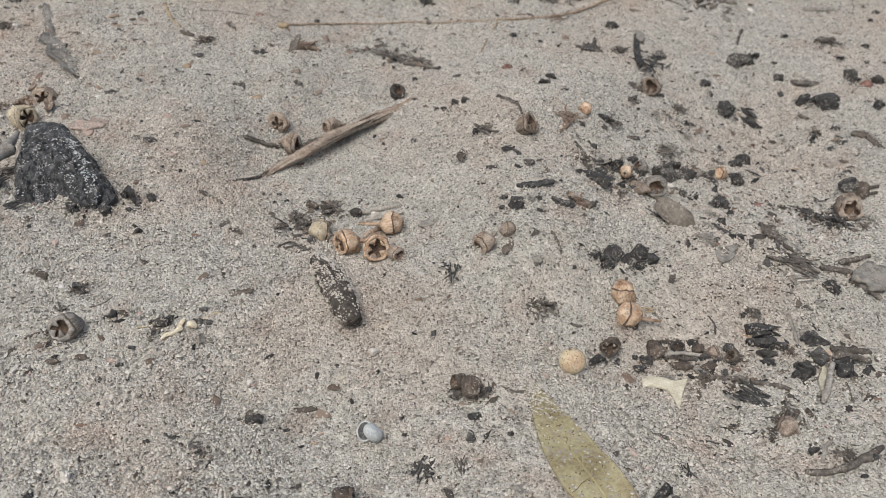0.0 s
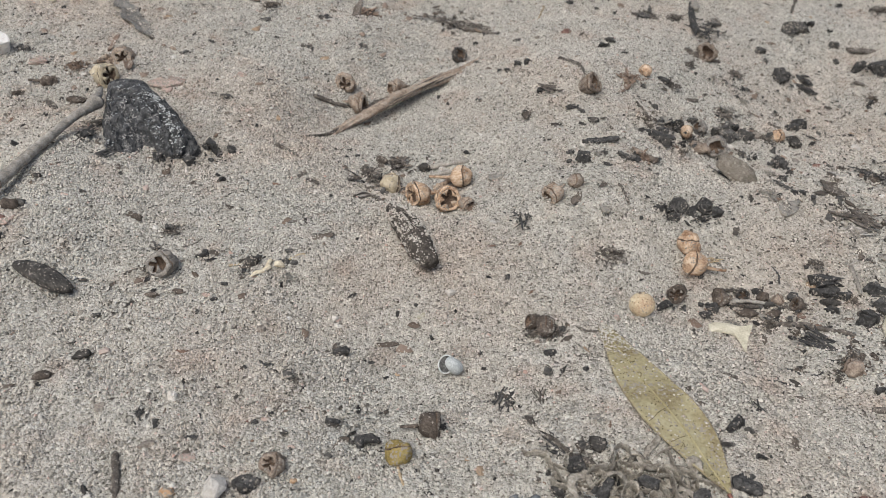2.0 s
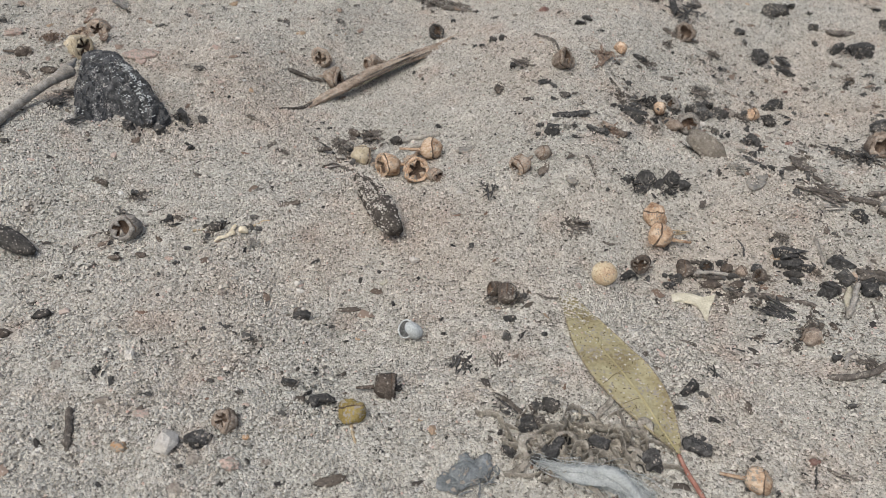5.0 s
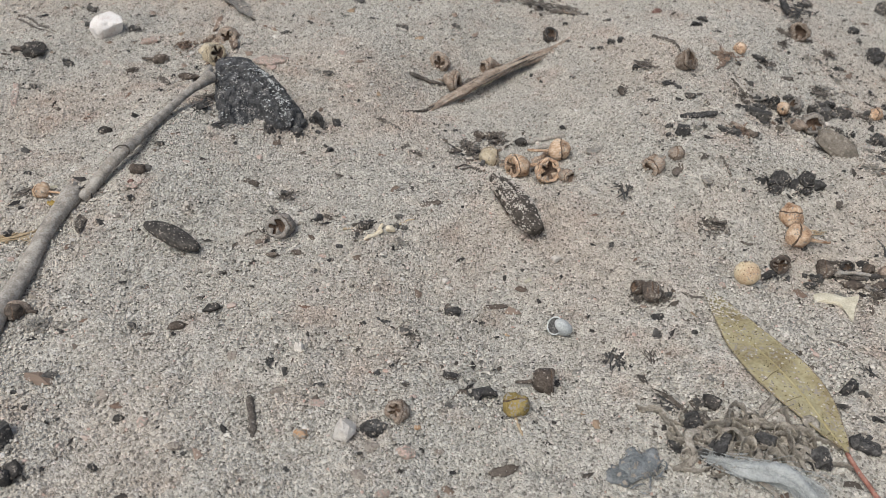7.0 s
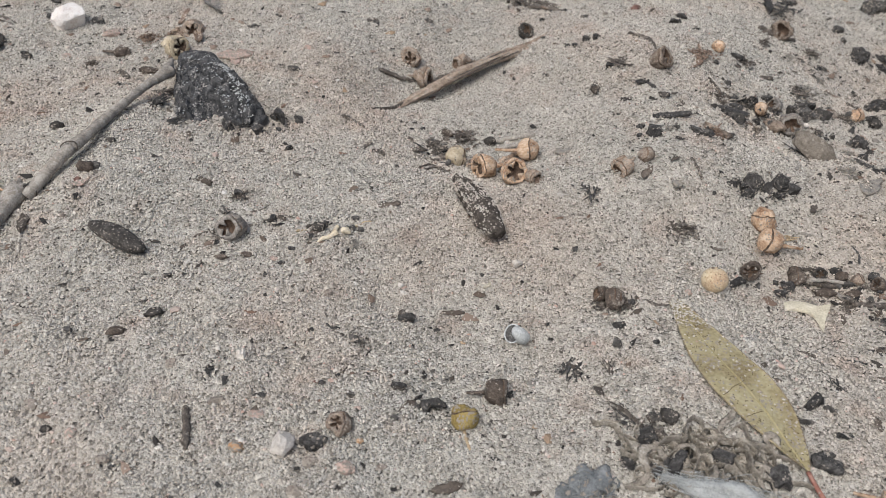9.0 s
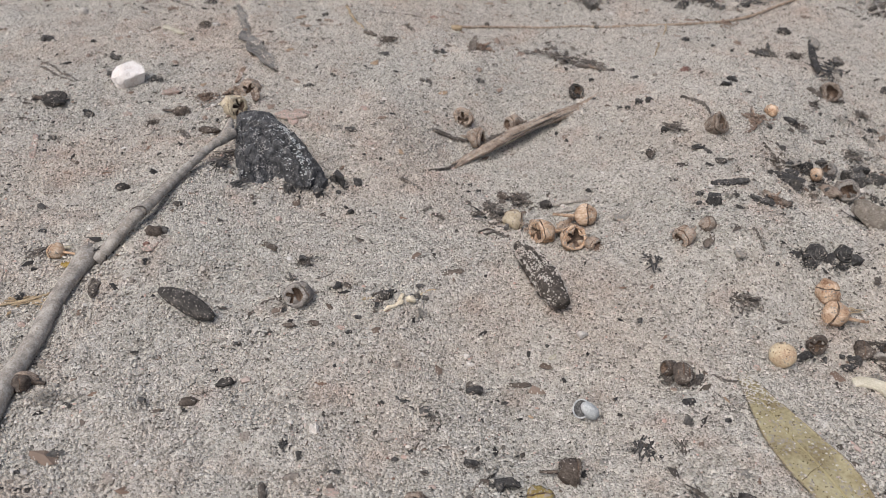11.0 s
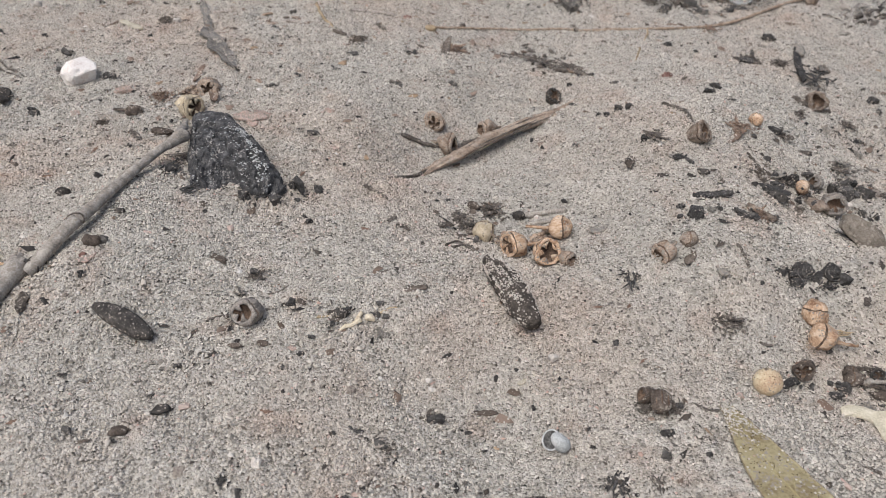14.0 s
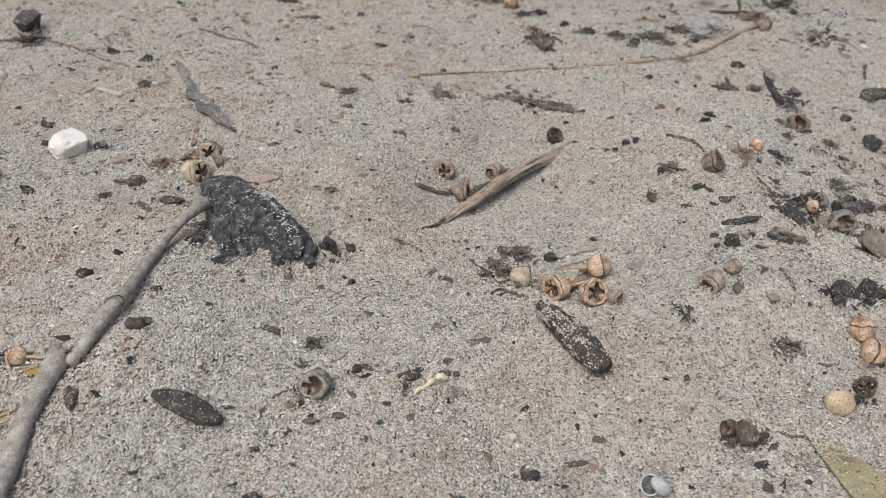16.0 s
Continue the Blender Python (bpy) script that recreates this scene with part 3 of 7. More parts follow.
def hull_of(points):
    """The convex hull of a handful of points."""
    bm = bmesh.new()
    for p in points:
        bm.verts.new(p)
    done = bmesh.ops.convex_hull(bm, input=bm.verts[:])
    bmesh.ops.delete(bm, geom=list({g for g in done["geom_interior"] + done["geom_unused"] if isinstance(g, bmesh.types.BMVert)}), context="VERTS")
    bm.verts.index_update()
    v = np.array([p.co[:] for p in bm.verts])
    f = [[p.index for p in face.verts] for face in bm.faces]
    bm.free()
    return v, f


def join_forms(forms):
    verts, faces = [], []
    for v, f in forms:
        faces += [[q + len(verts) for q in face] for face in f]
        verts += [tuple(p) for p in v]
    return np.array(verts), faces


def shreds_form(d, count, seed, spread=0.3, high=0.14):
    """Ragged shreds strewn and piled within a patch of diameter d."""
    r = np.random.RandomState(seed)
    v, f = BALLS[0]
    out = []
    for _ in range(count):
        turn = np.array(Euler((r.normal(0, 0.35), r.normal(0, 0.35), r.uniform(0, 6.3))).to_matrix())
        px, py = r.normal(0, spread, 2) * d
        fall = math.exp(-(px * px + py * py) / (0.09 * d * d + 1e-6))
        size = np.array((r.uniform(0.05, 0.15), r.uniform(0.025, 0.06), 0.025)) * d + 0.12
        out.append((v * r.uniform(0.6, 1.3, (6, 1)) * size @ turn.T + (px, py, 0.15 + r.uniform(0, high) * d * fall), f))
    return join_forms(out)


def broken_form(a, b, c, seed):
    """An angular burnt piece: sharp-edged blocks grown together, with crumbs broken off its foot."""
    r = random.Random(seed)
    forms = []
    for k in range(3 if a > 4 else 2):
        part_of = 1.0 if k == 0 else r.uniform(0.35, 0.65)
        pts = []
        for _ in range(13 if k == 0 else 9):
            p = Vector((r.gauss(0, 1), r.gauss(0, 1), r.gauss(0, 1))).normalized()
            boxy = [math.copysign(abs(q) ** 0.6, q) for q in p]
            pts.append([q * s * part_of for q, s in zip(boxy, (a / 2, b / 2, c / 2))])
        tilt = np.array(Euler((r.uniform(-0.3, 0.3), r.uniform(-0.3, 0.3), r.uniform(-0.4, 0.4) if k == 0 else r.uniform(0, 3))).to_matrix())
        pts = np.array(pts) @ tilt.T
        if k:
            w = r.uniform(0, 6.3)
            pts += (0.42 * a * math.cos(w), 0.42 * b * math.sin(w), r.uniform(-0.2, 0.15) * c)
        forms.append(hull_of(pts))
    v, f = join_forms(forms)
    v = v / np.maximum(np.abs(v).max(0), 1e-6) * (np.array([a, b, c]) / 2)
    crumbs, cf = shreds_form(max(a, b), 7 if a > 4 else 4, seed, 0.42, 0.05)
    return join_forms([(v, f), (crumbs - (0, 0, 0.2 * c), cf)])


def charcoal(x, y, a, b, c, turn=0, material=CHARCOAL):
    """An angular burnt fragment."""
    s = seed_of()
    v, f = broken_form(1.03 * a, 1.02 * b, 1.45 * c, s)
    label = "black angular charcoal fragment lying on sand" if material is CHARCOAL else "grey ashy charred fragment lying on sand"
    ob = tagged(finish("charcoal_fragment", v, f, material, None, "", False), label, "charcoal", "charcoal fragments strewn on the sand")
    settle(x, y, a, b, turn, True)
    return rest(ob, x, y, 0.34 * c, turn, rng.uniform(-14, 14), rng.uniform(-14, 14))


STONES = {"white": (WHITE_STONE, "small white stone lying on sand"), "pink": (PINK_STONE, "small pale pink stone on sand"), "red": (RED_STONE, "small red-brown stone on sand"),
          "grey": (GREY_STONE, "small grey-brown stone half sunk in sand"), "orange": (ORANGE_STONE, "small smooth orange stone on sand"), "quartz": (QUARTZ, "white quartz stone with a pinkish base")}


def stone(x, y, a, b, c, turn=0, kind="grey", facets=9, lift=None):
    material, label = STONES[kind]
    v, f = lump_form(0.92 * a, 0.92 * b, c, 0.2 if kind == "quartz" else 0.5, facets, 4 if a > 16 else 3 if a > 5 else 2, seed_of())
    ob = tagged(finish("stone", v, f, material, None, "", facets < 6), label, "stone", "stones on the sand")
    settle(x, y, 0.9 * a, 0.9 * b, turn)
    return rest(ob, x, y, ((0.3 if kind in ("white", "quartz") else 0.06) if lift is None else lift) * c, turn)


def dark_seed(x, y, a, b, c, turn=0, stalk=0.0, stalk_turn=180, material=DARK_SEED):
    """A smooth dark seed case with a seam and, if stalk > 0, the stump of a stalk."""
    what = {DARK_SEED: "smooth blackish seed case on sand", DARK_NUT: "dull dark brown seed case on sand", DULL_NUT: "dusty brown seed case on sand"}[material]
    thing = root("seed_case", what, "seed", "seed cases on the sand")
    v, f = lump_form(1.08 * a, 1.08 * b, 1.05 * c, 0.42, 6, 3, seed_of())
    part("seed_body", (v, f), material, thing)
    v, f = lump_form(0.22 * a, 0.2 * b, 0.2 * c, 0.3, 2, 2, seed_of())
    part("hilum", (np.array(v) + (0.46 * a, 0, -0.05 * c), f), material, thing)
    if stalk:
        w = radians(stalk_turn - turn)
        ends = [(math.cos(w) * k, math.sin(w) * k, -0.1 * c) for k in np.linspace(0.4 * a, 0.5 * a + stalk, 5)]
        part("stalk", tube_form(ends, [0.11 * a, 0.1 * a, 0.09 * a, 0.09 * a, 0.1 * a], 7, 0.1, seed_of()), DARK_NUT, thing)
    settle(x, y, a, b, turn)
    return rest(thing, x, y, 0.34 * c, turn)


WOODS = {"grey": (GREY_WOOD, "grey weathered twig lying on sand"), "brown": (BROWN_WOOD, "dark brown dry twig lying on sand"), "black": (CHARCOAL, "thin charred black twig on sand"),
         "straw": (STRAW, "pale dry straw stalk on sand"), "tan": (TAN_WOOD, "thin tan wood splinter on sand")}


def twig(points, thick, thin, kind="brown", lift=0.35):
    """A dry twig that follows the sand through points (x, y)."""
    material, label = WOODS[kind]
    line = smooth_line([(px, py, 0) for px, py in points], 7 if len(points) < 4 else 5)
    x0, y0 = line[0][:2]
    r = random.Random(seed_of())
    n = len(line)
    # a stiff stick lies on the highest sand under it, with its ends near the ground
    ground = np.array([level(px, py) for px, py, _ in line])
    straight = np.linspace(ground[0], ground[-1], n)
    under = np.maximum(0.5 * (ground + straight), ground)
    span = max(np.ptp(line[:, 0]), np.ptp(line[:, 1]))
    k0 = r.uniform(0, 50)
    radii = np.linspace(thick / 2, thin / 2, n) * np.array([1 + 0.3 * noise.noise((k0 + 0.45 * q, 3, 1)) for q in range(n)])
    radii[0], radii[-1] = 0.7 * radii[0], 0.6 * radii[-1]
    wob = 0.012 * span
    body = np.stack([line[:, 0] - x0 + [r.uniform(-wob, wob) for _ in range(n)], line[:, 1] - y0 + [r.uniform(-wob, wob) for _ in range(n)], under - ground[0] + radii * 2 * lift], 1)
    knots = [1 + (0.35 if r.random() < 0.12 else 0) for _ in range(n)]
    ob = tagged(finish("twig", *tube_form(body, radii * knots, 8, 0.17, seed_of()), material), label, "twig", "twigs on the sand")
    ob.matrix_world = pose(x0 * MM, y0 * MM, ground[0] * MM)
    return ob


CHIPS = {"bark": (BARK, "brown bark chip lying flat on sand"), "dark": (BROWN_WOOD, "dark brown wood sliver on sand"), "black": (CHARCOAL, "flat black charcoal sliver on sand"),
         "leaf": (DEAD_LEAF, "curled brown fragment of dead leaf on sand"), "grey": (GREY_LEAF, "thin grey flake lying on sand"), "pale": (SHARD, "thin pale flake on sand"), "tan": (TAN_WOOD, "tan wood sliver on sand"),
         "pink": (PINK_STONE, "flat pinkish stone flake on sand"), "yellow": (YELLOW_FLAKE, "small yellow flake of dry leaf on sand"), "green": (GREEN_SCRAP, "dark green flat scrap on sand"), "ash": (ASH_SCRAP, "crumpled pale grey-white scrap on sand")}


def chip(x, y, long, wide, thick, turn=0, kind="dark", curl=0.1, tilt=0):
    """A flat ragged sliver with thickness, a little curled."""
    material, label = CHIPS[kind]
    s = seed_of()
    if thick > 2.9 and kind in ("black", "dark"):
        v, f = broken_form(long * 1.05, wide, thick * 1.3, s)
        ob = tagged(finish("charcoal_wedge", v, f, material, None, "", False), label.replace("flat ", "").replace("sliver", "wedge"), "charcoal", "charcoal fragments strewn on the sand")
        settle(x, y, long, wide, turn, True)
        return rest(ob, x, y, 0.28 * thick, turn, tilt)
    r = random.Random(s)
    n, m = 15, 6
    verts, faces = [], []
    k1, blunt0, blunt1, slant = r.uniform(0, 90), r.uniform(0.2, 0.8), r.uniform(0.2, 0.8), r.uniform(-0.35, 0.35)
    for side in (1, -1):
        for i in range(n):
            u = i / (n - 1)
            ends = min(1, blunt0 + u * 3.2, blunt1 + (1 - u) * 3.2)
            halves = [wide / 2 * ends * (1 + 0.45 * noise.noise((k1 + u * 3.1, e, 0)) + 0.22 * noise.noise((k1 + u * 9, e, 5))) for e in (1, 2)]
            for k in range(m):
                w = k / (m - 1) * 2 - 1
                verts.append(((u - 0.5) * long + slant * w * wide, halves[w > 0] * w + 0.25 * wide * noise.noise((k1 + u * 1.6, 7, 3)), curl * wide * w * w + curl * long * 0.25 * (2 * u - 1) ** 2 + side * thick / 2 * (0.5 if abs(w) > 0.9 else 1) + r.uniform(-0.3, 0.3) * min(thick, 1.6)))
    top = lambda i, k: i * m + k
    for i in range(n - 1):
        for k in range(m - 1):
            faces.append((top(i, k), top(i + 1, k), top(i + 1, k + 1), top(i, k + 1)))
            o = n * m
            faces.append((o + top(i, k + 1), o + top(i + 1, k + 1), o + top(i + 1, k), o + top(i, k)))
    edge = [top(i, 0) for i in range(n)] + [top(n - 1, k) for k in range(1, m)] + [top(i, m - 1) for i in range(n - 2, -1, -1)] + [top(0, k) for k in range(m - 2, 0, -1)]
    for a, b in zip(edge, edge[1:] + edge[:1]):
        faces.append((b, a, n * m + a, n * m + b))
    names = {"bark": "bark_chip", "dark": "wood_sliver", "black": "charcoal_sliver", "leaf": "leaf_fragment", "grey": "grey_flake", "pale": "pale_flake", "tan": "wood_sliver", "pink": "stone_flake", "yellow": "leaf_fragment", "green": "green_scrap", "ash": "pale_scrap"}
    ob = tagged(finish(names[kind], verts, faces, material, None, "", kind not in ("black", "dark")), label, names[kind].replace("_", " "), "flat fragments on the sand")
    settle(x, y, long, wide, turn, kind in ("black", "dark"))
    return rest(ob, x, y, 0.35 * thick, turn, tilt)


NUTS = {"grey": (GREY_NUT, "weathered grey gum nut"), "dusty": (DUSTY_NUT, "dusty tan gum nut"), "tan": (TAN_NUT, "tan woody gum nut"), "pale": (PALE_NUT, "pale cream gum nut"), "dull": (DULL_NUT, "dusty grey-brown gum nut"), "dark": (DARK_NUT, "weathered dark brown gum nut"), "olive": (OLIVE_NUT, "rounded olive-yellow gum nut"), "black": (DARK_SEED, "blackened gum nut")}


def gum_nut(x, y, d, az=270, tilt=60, kind="tan", stalk=0.5, shut=False, lift=0.36, where="on sand", valves=0):
    """A eucalyptus capsule of diameter d whose mouth points to az (degrees from +x) and tilt (0 is up).
    The mouth shows the star between its valves, or a domed cap if shut."""
    material, words = NUTS[kind]
    thing = root("gum_nut", f"{words} {'with a closed domed cap' if shut else 'with an open star-shaped mouth'} {where}", "gum nut", "gum nuts on the sand")
    s = seed_of()
    r = random.Random(s)
    wither = 0.16 if kind in ("dull", "dark", "pale", "dusty") else 0.11

    def warp(form):
        """Wither the lathe-true form a little."""
        v = np.array(form[0], float)
        for i, p in enumerate(v):
            q = Vector(p) / d * 1.7 + Vector((s * 0.37, s * 0.11, 0))
            w = math.atan2(p[1], p[0])
            fold = abs(noise.noise((1.7 * math.cos(w) + s * 0.3, 1.7 * math.sin(w), 0.5 * p[2] / d)))
            inward = 0.055 * max(0.0, 1 - fold / 0.1) * min(1.0, math.hypot(p[0], p[1]) / (0.4 * d))
            v[i][:2] *= 1 - inward
            v[i] += np.array(noise.noise_vector(q)) * wither * d + np.array(noise.noise_vector(q * 3.1)) * 0.4 * wither * d + np.array(noise.noise_vector(Vector((q.x * 7, q.y * 7, q.z * 2)))) * 0.16 * wither * d
        return v, form[1]

    cup = [(0.06, -0.50), (0.16, -0.475), (0.30, -0.41), (0.41, -0.29), (0.48, -0.13), (0.50, 0.04), (0.497, 0.14), (0.49, 0.195), (0.468, 0.222)]
    if shut:
        cup = [(0.5 * math.cos(w), 0.5 * math.sin(w)) for w in np.linspace(-1.45, 0.2, 9)]
    body = part("cup", warp(turned_form([(a * d, b * d) for a, b in cup], 32, 0.03)), material, thing)
    if shut:
        part("groove", warp(turned_form([(a * d, b * d) for a, b in [(0.491, 0.097), (0.445, 0.122), (0.466, 0.158)]], 32, 0.03)), NUT_INSIDE, body, "dark groove")
        part("cap", warp(turned_form([(0.49 * d * math.cos(w), 0.5 * d * math.sin(w) + 0.005 * d) for w in np.linspace(0.31, 1.57, 9)], 32, 0.03)), material, thing)
    else:
        part("rim", warp(turned_form([(a * d, b * d) for a, b in [(0.44, 0.262), (0.472, 0.272), (0.48, 0.30), (0.455, 0.345)]], 32, 0.03)), material, thing)
        part("groove", warp(turned_form([(a * d, b * d) for a, b in [(0.47, 0.22), (0.425, 0.243), (0.445, 0.266)]], 32, 0.03)), NUT_INSIDE, body, "dark groove")
        disc = part("disc", warp(turned_form([(a * d, b * d) for a, b in [(0.455, 0.345), (0.41, 0.378), (0.35, 0.385), (0.32, 0.37)]], 32, 0.02)), material, thing)
        part("inside", warp(turned_form([(a * d, b * d) for a, b in [(0.32, 0.37), (0.29, 0.25), (0.18, 0.12), (0.001, 0.08)]], 16)), NUT_INSIDE, thing, "dark hollow inside")
        count = r.choice((4, 5, 5))
        for k in range(valves or count):
            w = 2 * math.pi * (k + 0.2) / count
            spread = 2 * math.pi / count * 0.36
            q = []
            drop, reach = r.uniform(-0.12, 0.09), r.uniform(0.05, 0.2)
            for rad, z, h in ((0.35, 0.38, spread), (0.22, 0.395 - drop * 0.5, spread * r.uniform(0.5, 0.75)), (reach, 0.385 - drop, 0.12)):
                for e in (-1, 1):
                    q.append((rad * d * math.cos(w + e * h), rad * d * math.sin(w + e * h), z * d))
            q += [(px * 0.98, py * 0.98, pz - 0.05 * d) for px, py, pz in q]
            faces = [(0, 1, 3, 2), (2, 3, 5, 4), (6, 8, 9, 7), (8, 10, 11, 9), (0, 2, 8, 6), (2, 4, 10, 8), (1, 7, 9, 3), (3, 9, 11, 5), (4, 5, 11, 10), (0, 6, 7, 1)]
            part("valve", warp((q, faces)), material, disc)
    if stalk:
        bend = r.uniform(-0.15, 0.15)
        line = [(bend * k * k * d, 0, (-0.48 - stalk * k) * d) for k in np.linspace(0, 1, 6)]
        part("stalk", tube_form(line, np.linspace(0.085, 0.06, 6) * d, 7, 0.12, s), material, thing)
    axis = Vector((math.sin(radians(tilt)) * math.cos(radians(az)), math.sin(radians(tilt)) * math.sin(radians(az)), math.cos(radians(tilt))))
    turn = axis.to_track_quat("Z", "Y").to_matrix().to_4x4()
    settle(x, y, 0.9 * d, 0.9 * d)
    thing.matrix_world = Matrix.Translation((x * MM, y * MM, (level(x, y) + lift * d) * MM)) @ turn @ pose(0, 0, 0, 0, 0, r.uniform(0, 360))
    return thing


def husk(x, y, d, kind="leaf", petals=6, lift=0.06, spread=0.8):
    """A dried husk of curled, shrivelled scraps round a crumbling core."""
    material = DUSTY_NUT if kind == "paper" else CHIPS[kind][0]
    words = {"leaf": "shrivelled brown flower husk", "paper": "torn tan papery nut husk", "dark": "crumpled dark brown husk of dead leaves", "grey": "shrivelled grey husk", "pale": "shrivelled pale husk", "black": "crumpled charred husk", "bark": "crumpled bark husk"}[kind]
    thing = root("dried_husk", f"{words} lying on sand", "dried husk", "dried husks on the sand")
    s = seed_of()
    r = random.Random(s)
    for k in range(petals + 4):
        w, q = r.uniform(0, 2 * math.pi), r.uniform(0, 0.28) * d
        head = r.uniform(0, 2 * math.pi)
        long, wide = d * r.uniform(0.22, 0.6), d * r.uniform(0.06, 0.2)
        rise, bow, sway = r.uniform(-0.05, 0.35), r.uniform(-0.5, 0.3), r.uniform(-0.9, 0.9)
        verts, faces = [], []
        px, py = q * math.cos(w), q * math.sin(w)
        for side in (0, 1):
            for i in range(6):
                u = i / 5
                half = wide * (0.3 + 0.7 * math.sin(math.pi * min(1, 0.1 + u * 0.85))) / 2 * r.uniform(0.7, 1.3)
                a = head + sway * u
                for e in (-1, 0, 1):
                    up = long * (rise * u + bow * u * u) + abs(e) * half * 0.6 - side * 0.03 * d + 0.05 * d
                    verts.append((px + long * u * spread * math.cos(a) - e * half * math.sin(a), py + long * u * spread * math.sin(a) + e * half * math.cos(a), up))
        for i in range(5):
            for e in range(2):
                a = i * 3 + e
                faces += [(a, a + 3, a + 4, a + 1), (a + 18 + 1, a + 22, a + 21, a + 18)]
            faces += [(i * 3, i * 3 + 18, i * 3 + 21, i * 3 + 3), (i * 3 + 2, i * 3 + 5, i * 3 + 23, i * 3 + 20)]
        faces += [(15, 33, 34, 16), (16, 34, 35, 17), (0, 1, 19, 18), (1, 2, 20, 19)]
        part("petal", (verts, faces), material, thing, "", False)
    for k in range(3):
        v, f = lump_form(d * r.uniform(0.14, 0.34), d * r.uniform(0.14, 0.3), d * 0.16, 0.3, 5, 2, s + k)
        part("core", (np.array(v) + (r.uniform(-0.25, 0.25) * d, r.uniform(-0.25, 0.25) * d, 0), f), material, thing, "", False)
    settle(x, y, 0.8 * d, 0.8 * d, 0, True)
    tagged(part("shredded_litter", shreds_form(d, int(26 + 3 * d), s + 5, 0.3, 0.22), material, thing, "", False), "loose ragged shreds", kind="stuff")
    return rest(thing, x, y, lift * d, r.uniform(0, 360))


def ribbed_husk(x, y, long, wide, turn):
    """A lying woody husk with deep lengthwise grooves and torn ends."""
    thing = root("ribbed_husk", "dull brown ribbed woody husk with torn ends on sand", "dried husk")
    s = seed_of()
    r = random.Random(s)
    line = [((u - 0.5) * long, 0.3 * math.sin(3 * u), 0.42 * wide) for u in np.linspace(0, 1, 16)]
    radii = [0.5 * wide * q for q in np.interp(np.linspace(0, 1, 16), [0, 0.12, 0.5, 0.85, 1], [0.62, 0.9, 1.0, 0.95, 0.7])]
    body = part("husk_body", fibre_form(line, radii, 28, 0.16, s, 0.8), DARK_NUT, thing)
    for k, a in enumerate((0.9, 1.45, 2.1)):
        groove = [(u * long, 0.5 * wide * math.cos(a) * 0.97, 0.42 * wide + 0.5 * wide * math.sin(a) * 0.79) for u in np.linspace(-0.42, 0.36 - 0.2 * (k == 2), 9)]
        part("groove", tube_form(groove, [0.15, 0.3, 0.36, 0.38, 0.36, 0.38, 0.34, 0.28, 0.12], 6, 0.3, s + k), NUT_INSIDE, body, "dark lengthwise groove")
    for k in range(5):
        v, f = broken_form(r.uniform(1.6, 3), r.uniform(1, 1.8), r.uniform(0.8, 1.6), s + 20 + k)
        part("torn_scale", (np.array(v) + (0.48 * long * (1 if k % 2 else -1), r.uniform(-0.4, 0.4) * wide, r.uniform(0.1, 0.6) * wide), f), DARK_NUT, thing, "", False)
    settle(x, y, long, wide, turn, True)
    return rest(thing, x, y, 0, turn)


def splinters(x, y, long, wide, turn=0, kind="black", count=6):
    """A small bundle of charred or woody splinters lying across one another."""
    material = {"black": CHARCOAL, "brown": BROWN_WOOD, "grey": GREY_WOOD, "straw": STRAW}[kind]
    words = {"black": "small bundle of charred splinters on sand", "brown": "matted dark brown bark fibres on sand", "grey": "grey weathered wood fibres on sand", "straw": "loose dry straw fibres on sand"}[kind]
    thing = root("splinter_bundle", words, "splinters", "splinter bundles on the sand")
    s = seed_of()
    r = random.Random(s)
    for k in range(int(1.4 * count)):
        cx, cy, a = r.uniform(-0.3, 0.3) * long, r.uniform(-0.5, 0.5) * wide, r.gauss(0, 0.34)
        half = long * r.uniform(0.22, 0.5)
        thick = max(0.4, min(0.13 * long, 0.24 * wide) * r.uniform(0.4, 1.0))
        line = [(cx + math.cos(a) * half * u, cy + math.sin(a) * half * u + r.uniform(-0.1, 0.1) * thick, thick * (0.2 + 0.5 * (k / count / 1.4)) + 0.25 * thick * u * u) for u in np.linspace(-1, 1, 6)]
        if k == 0:
            tagged(part("shredded_litter", shreds_form(0.8 * long, 18, s, 0.32, 0.08), material, thing, "", False), "loose ragged shreds", kind="stuff")
        part("splinter", tube_form(line, [thick * q for q in (0.25, 0.45, 0.5, 0.5, 0.42, 0.2)], 6, 0.25, s + k, 0.6), material, thing)
    settle(x, y, long, wide, turn, True)
    return rest(thing, x, y, 0.15, turn)


def clutter(cx, cy, sx, sy, count, seed):
    """A loose heap of burnt and dry scraps gathered in a dip."""
    r = random.Random(seed)
    for _ in range(count):
        x, y = r.gauss(cx, sx), r.gauss(cy, sy)
        size, what = r.uniform(2.6, 6.5), r.random()
        if what < 0.42:
            charcoal(x, y, size, size * r.uniform(0.5, 0.9), size * 0.5, r.uniform(0, 180), CHARCOAL if r.random() < 0.5 else GREY_CHAR)
        elif what < 0.62:
            husk(x, y, size * 1.5, kind=r.choice(("dark", "bark", "grey")), petals=2)
        elif what < 0.82:
            chip(x, y, size * 1.5, size * 0.5, 0.9, r.uniform(0, 180), kind=r.choice(("dark", "bark", "black", "leaf")))
        else:
            a = r.uniform(0, math.pi)
            twig([(x, y), (x + size * math.cos(a), y + size * math.sin(a)), (x + 2 * size * math.cos(a + 0.3), y + 2 * size * math.sin(a + 0.3))], 1.0, 0.7, kind=r.choice(("brown", "grey", "black")))


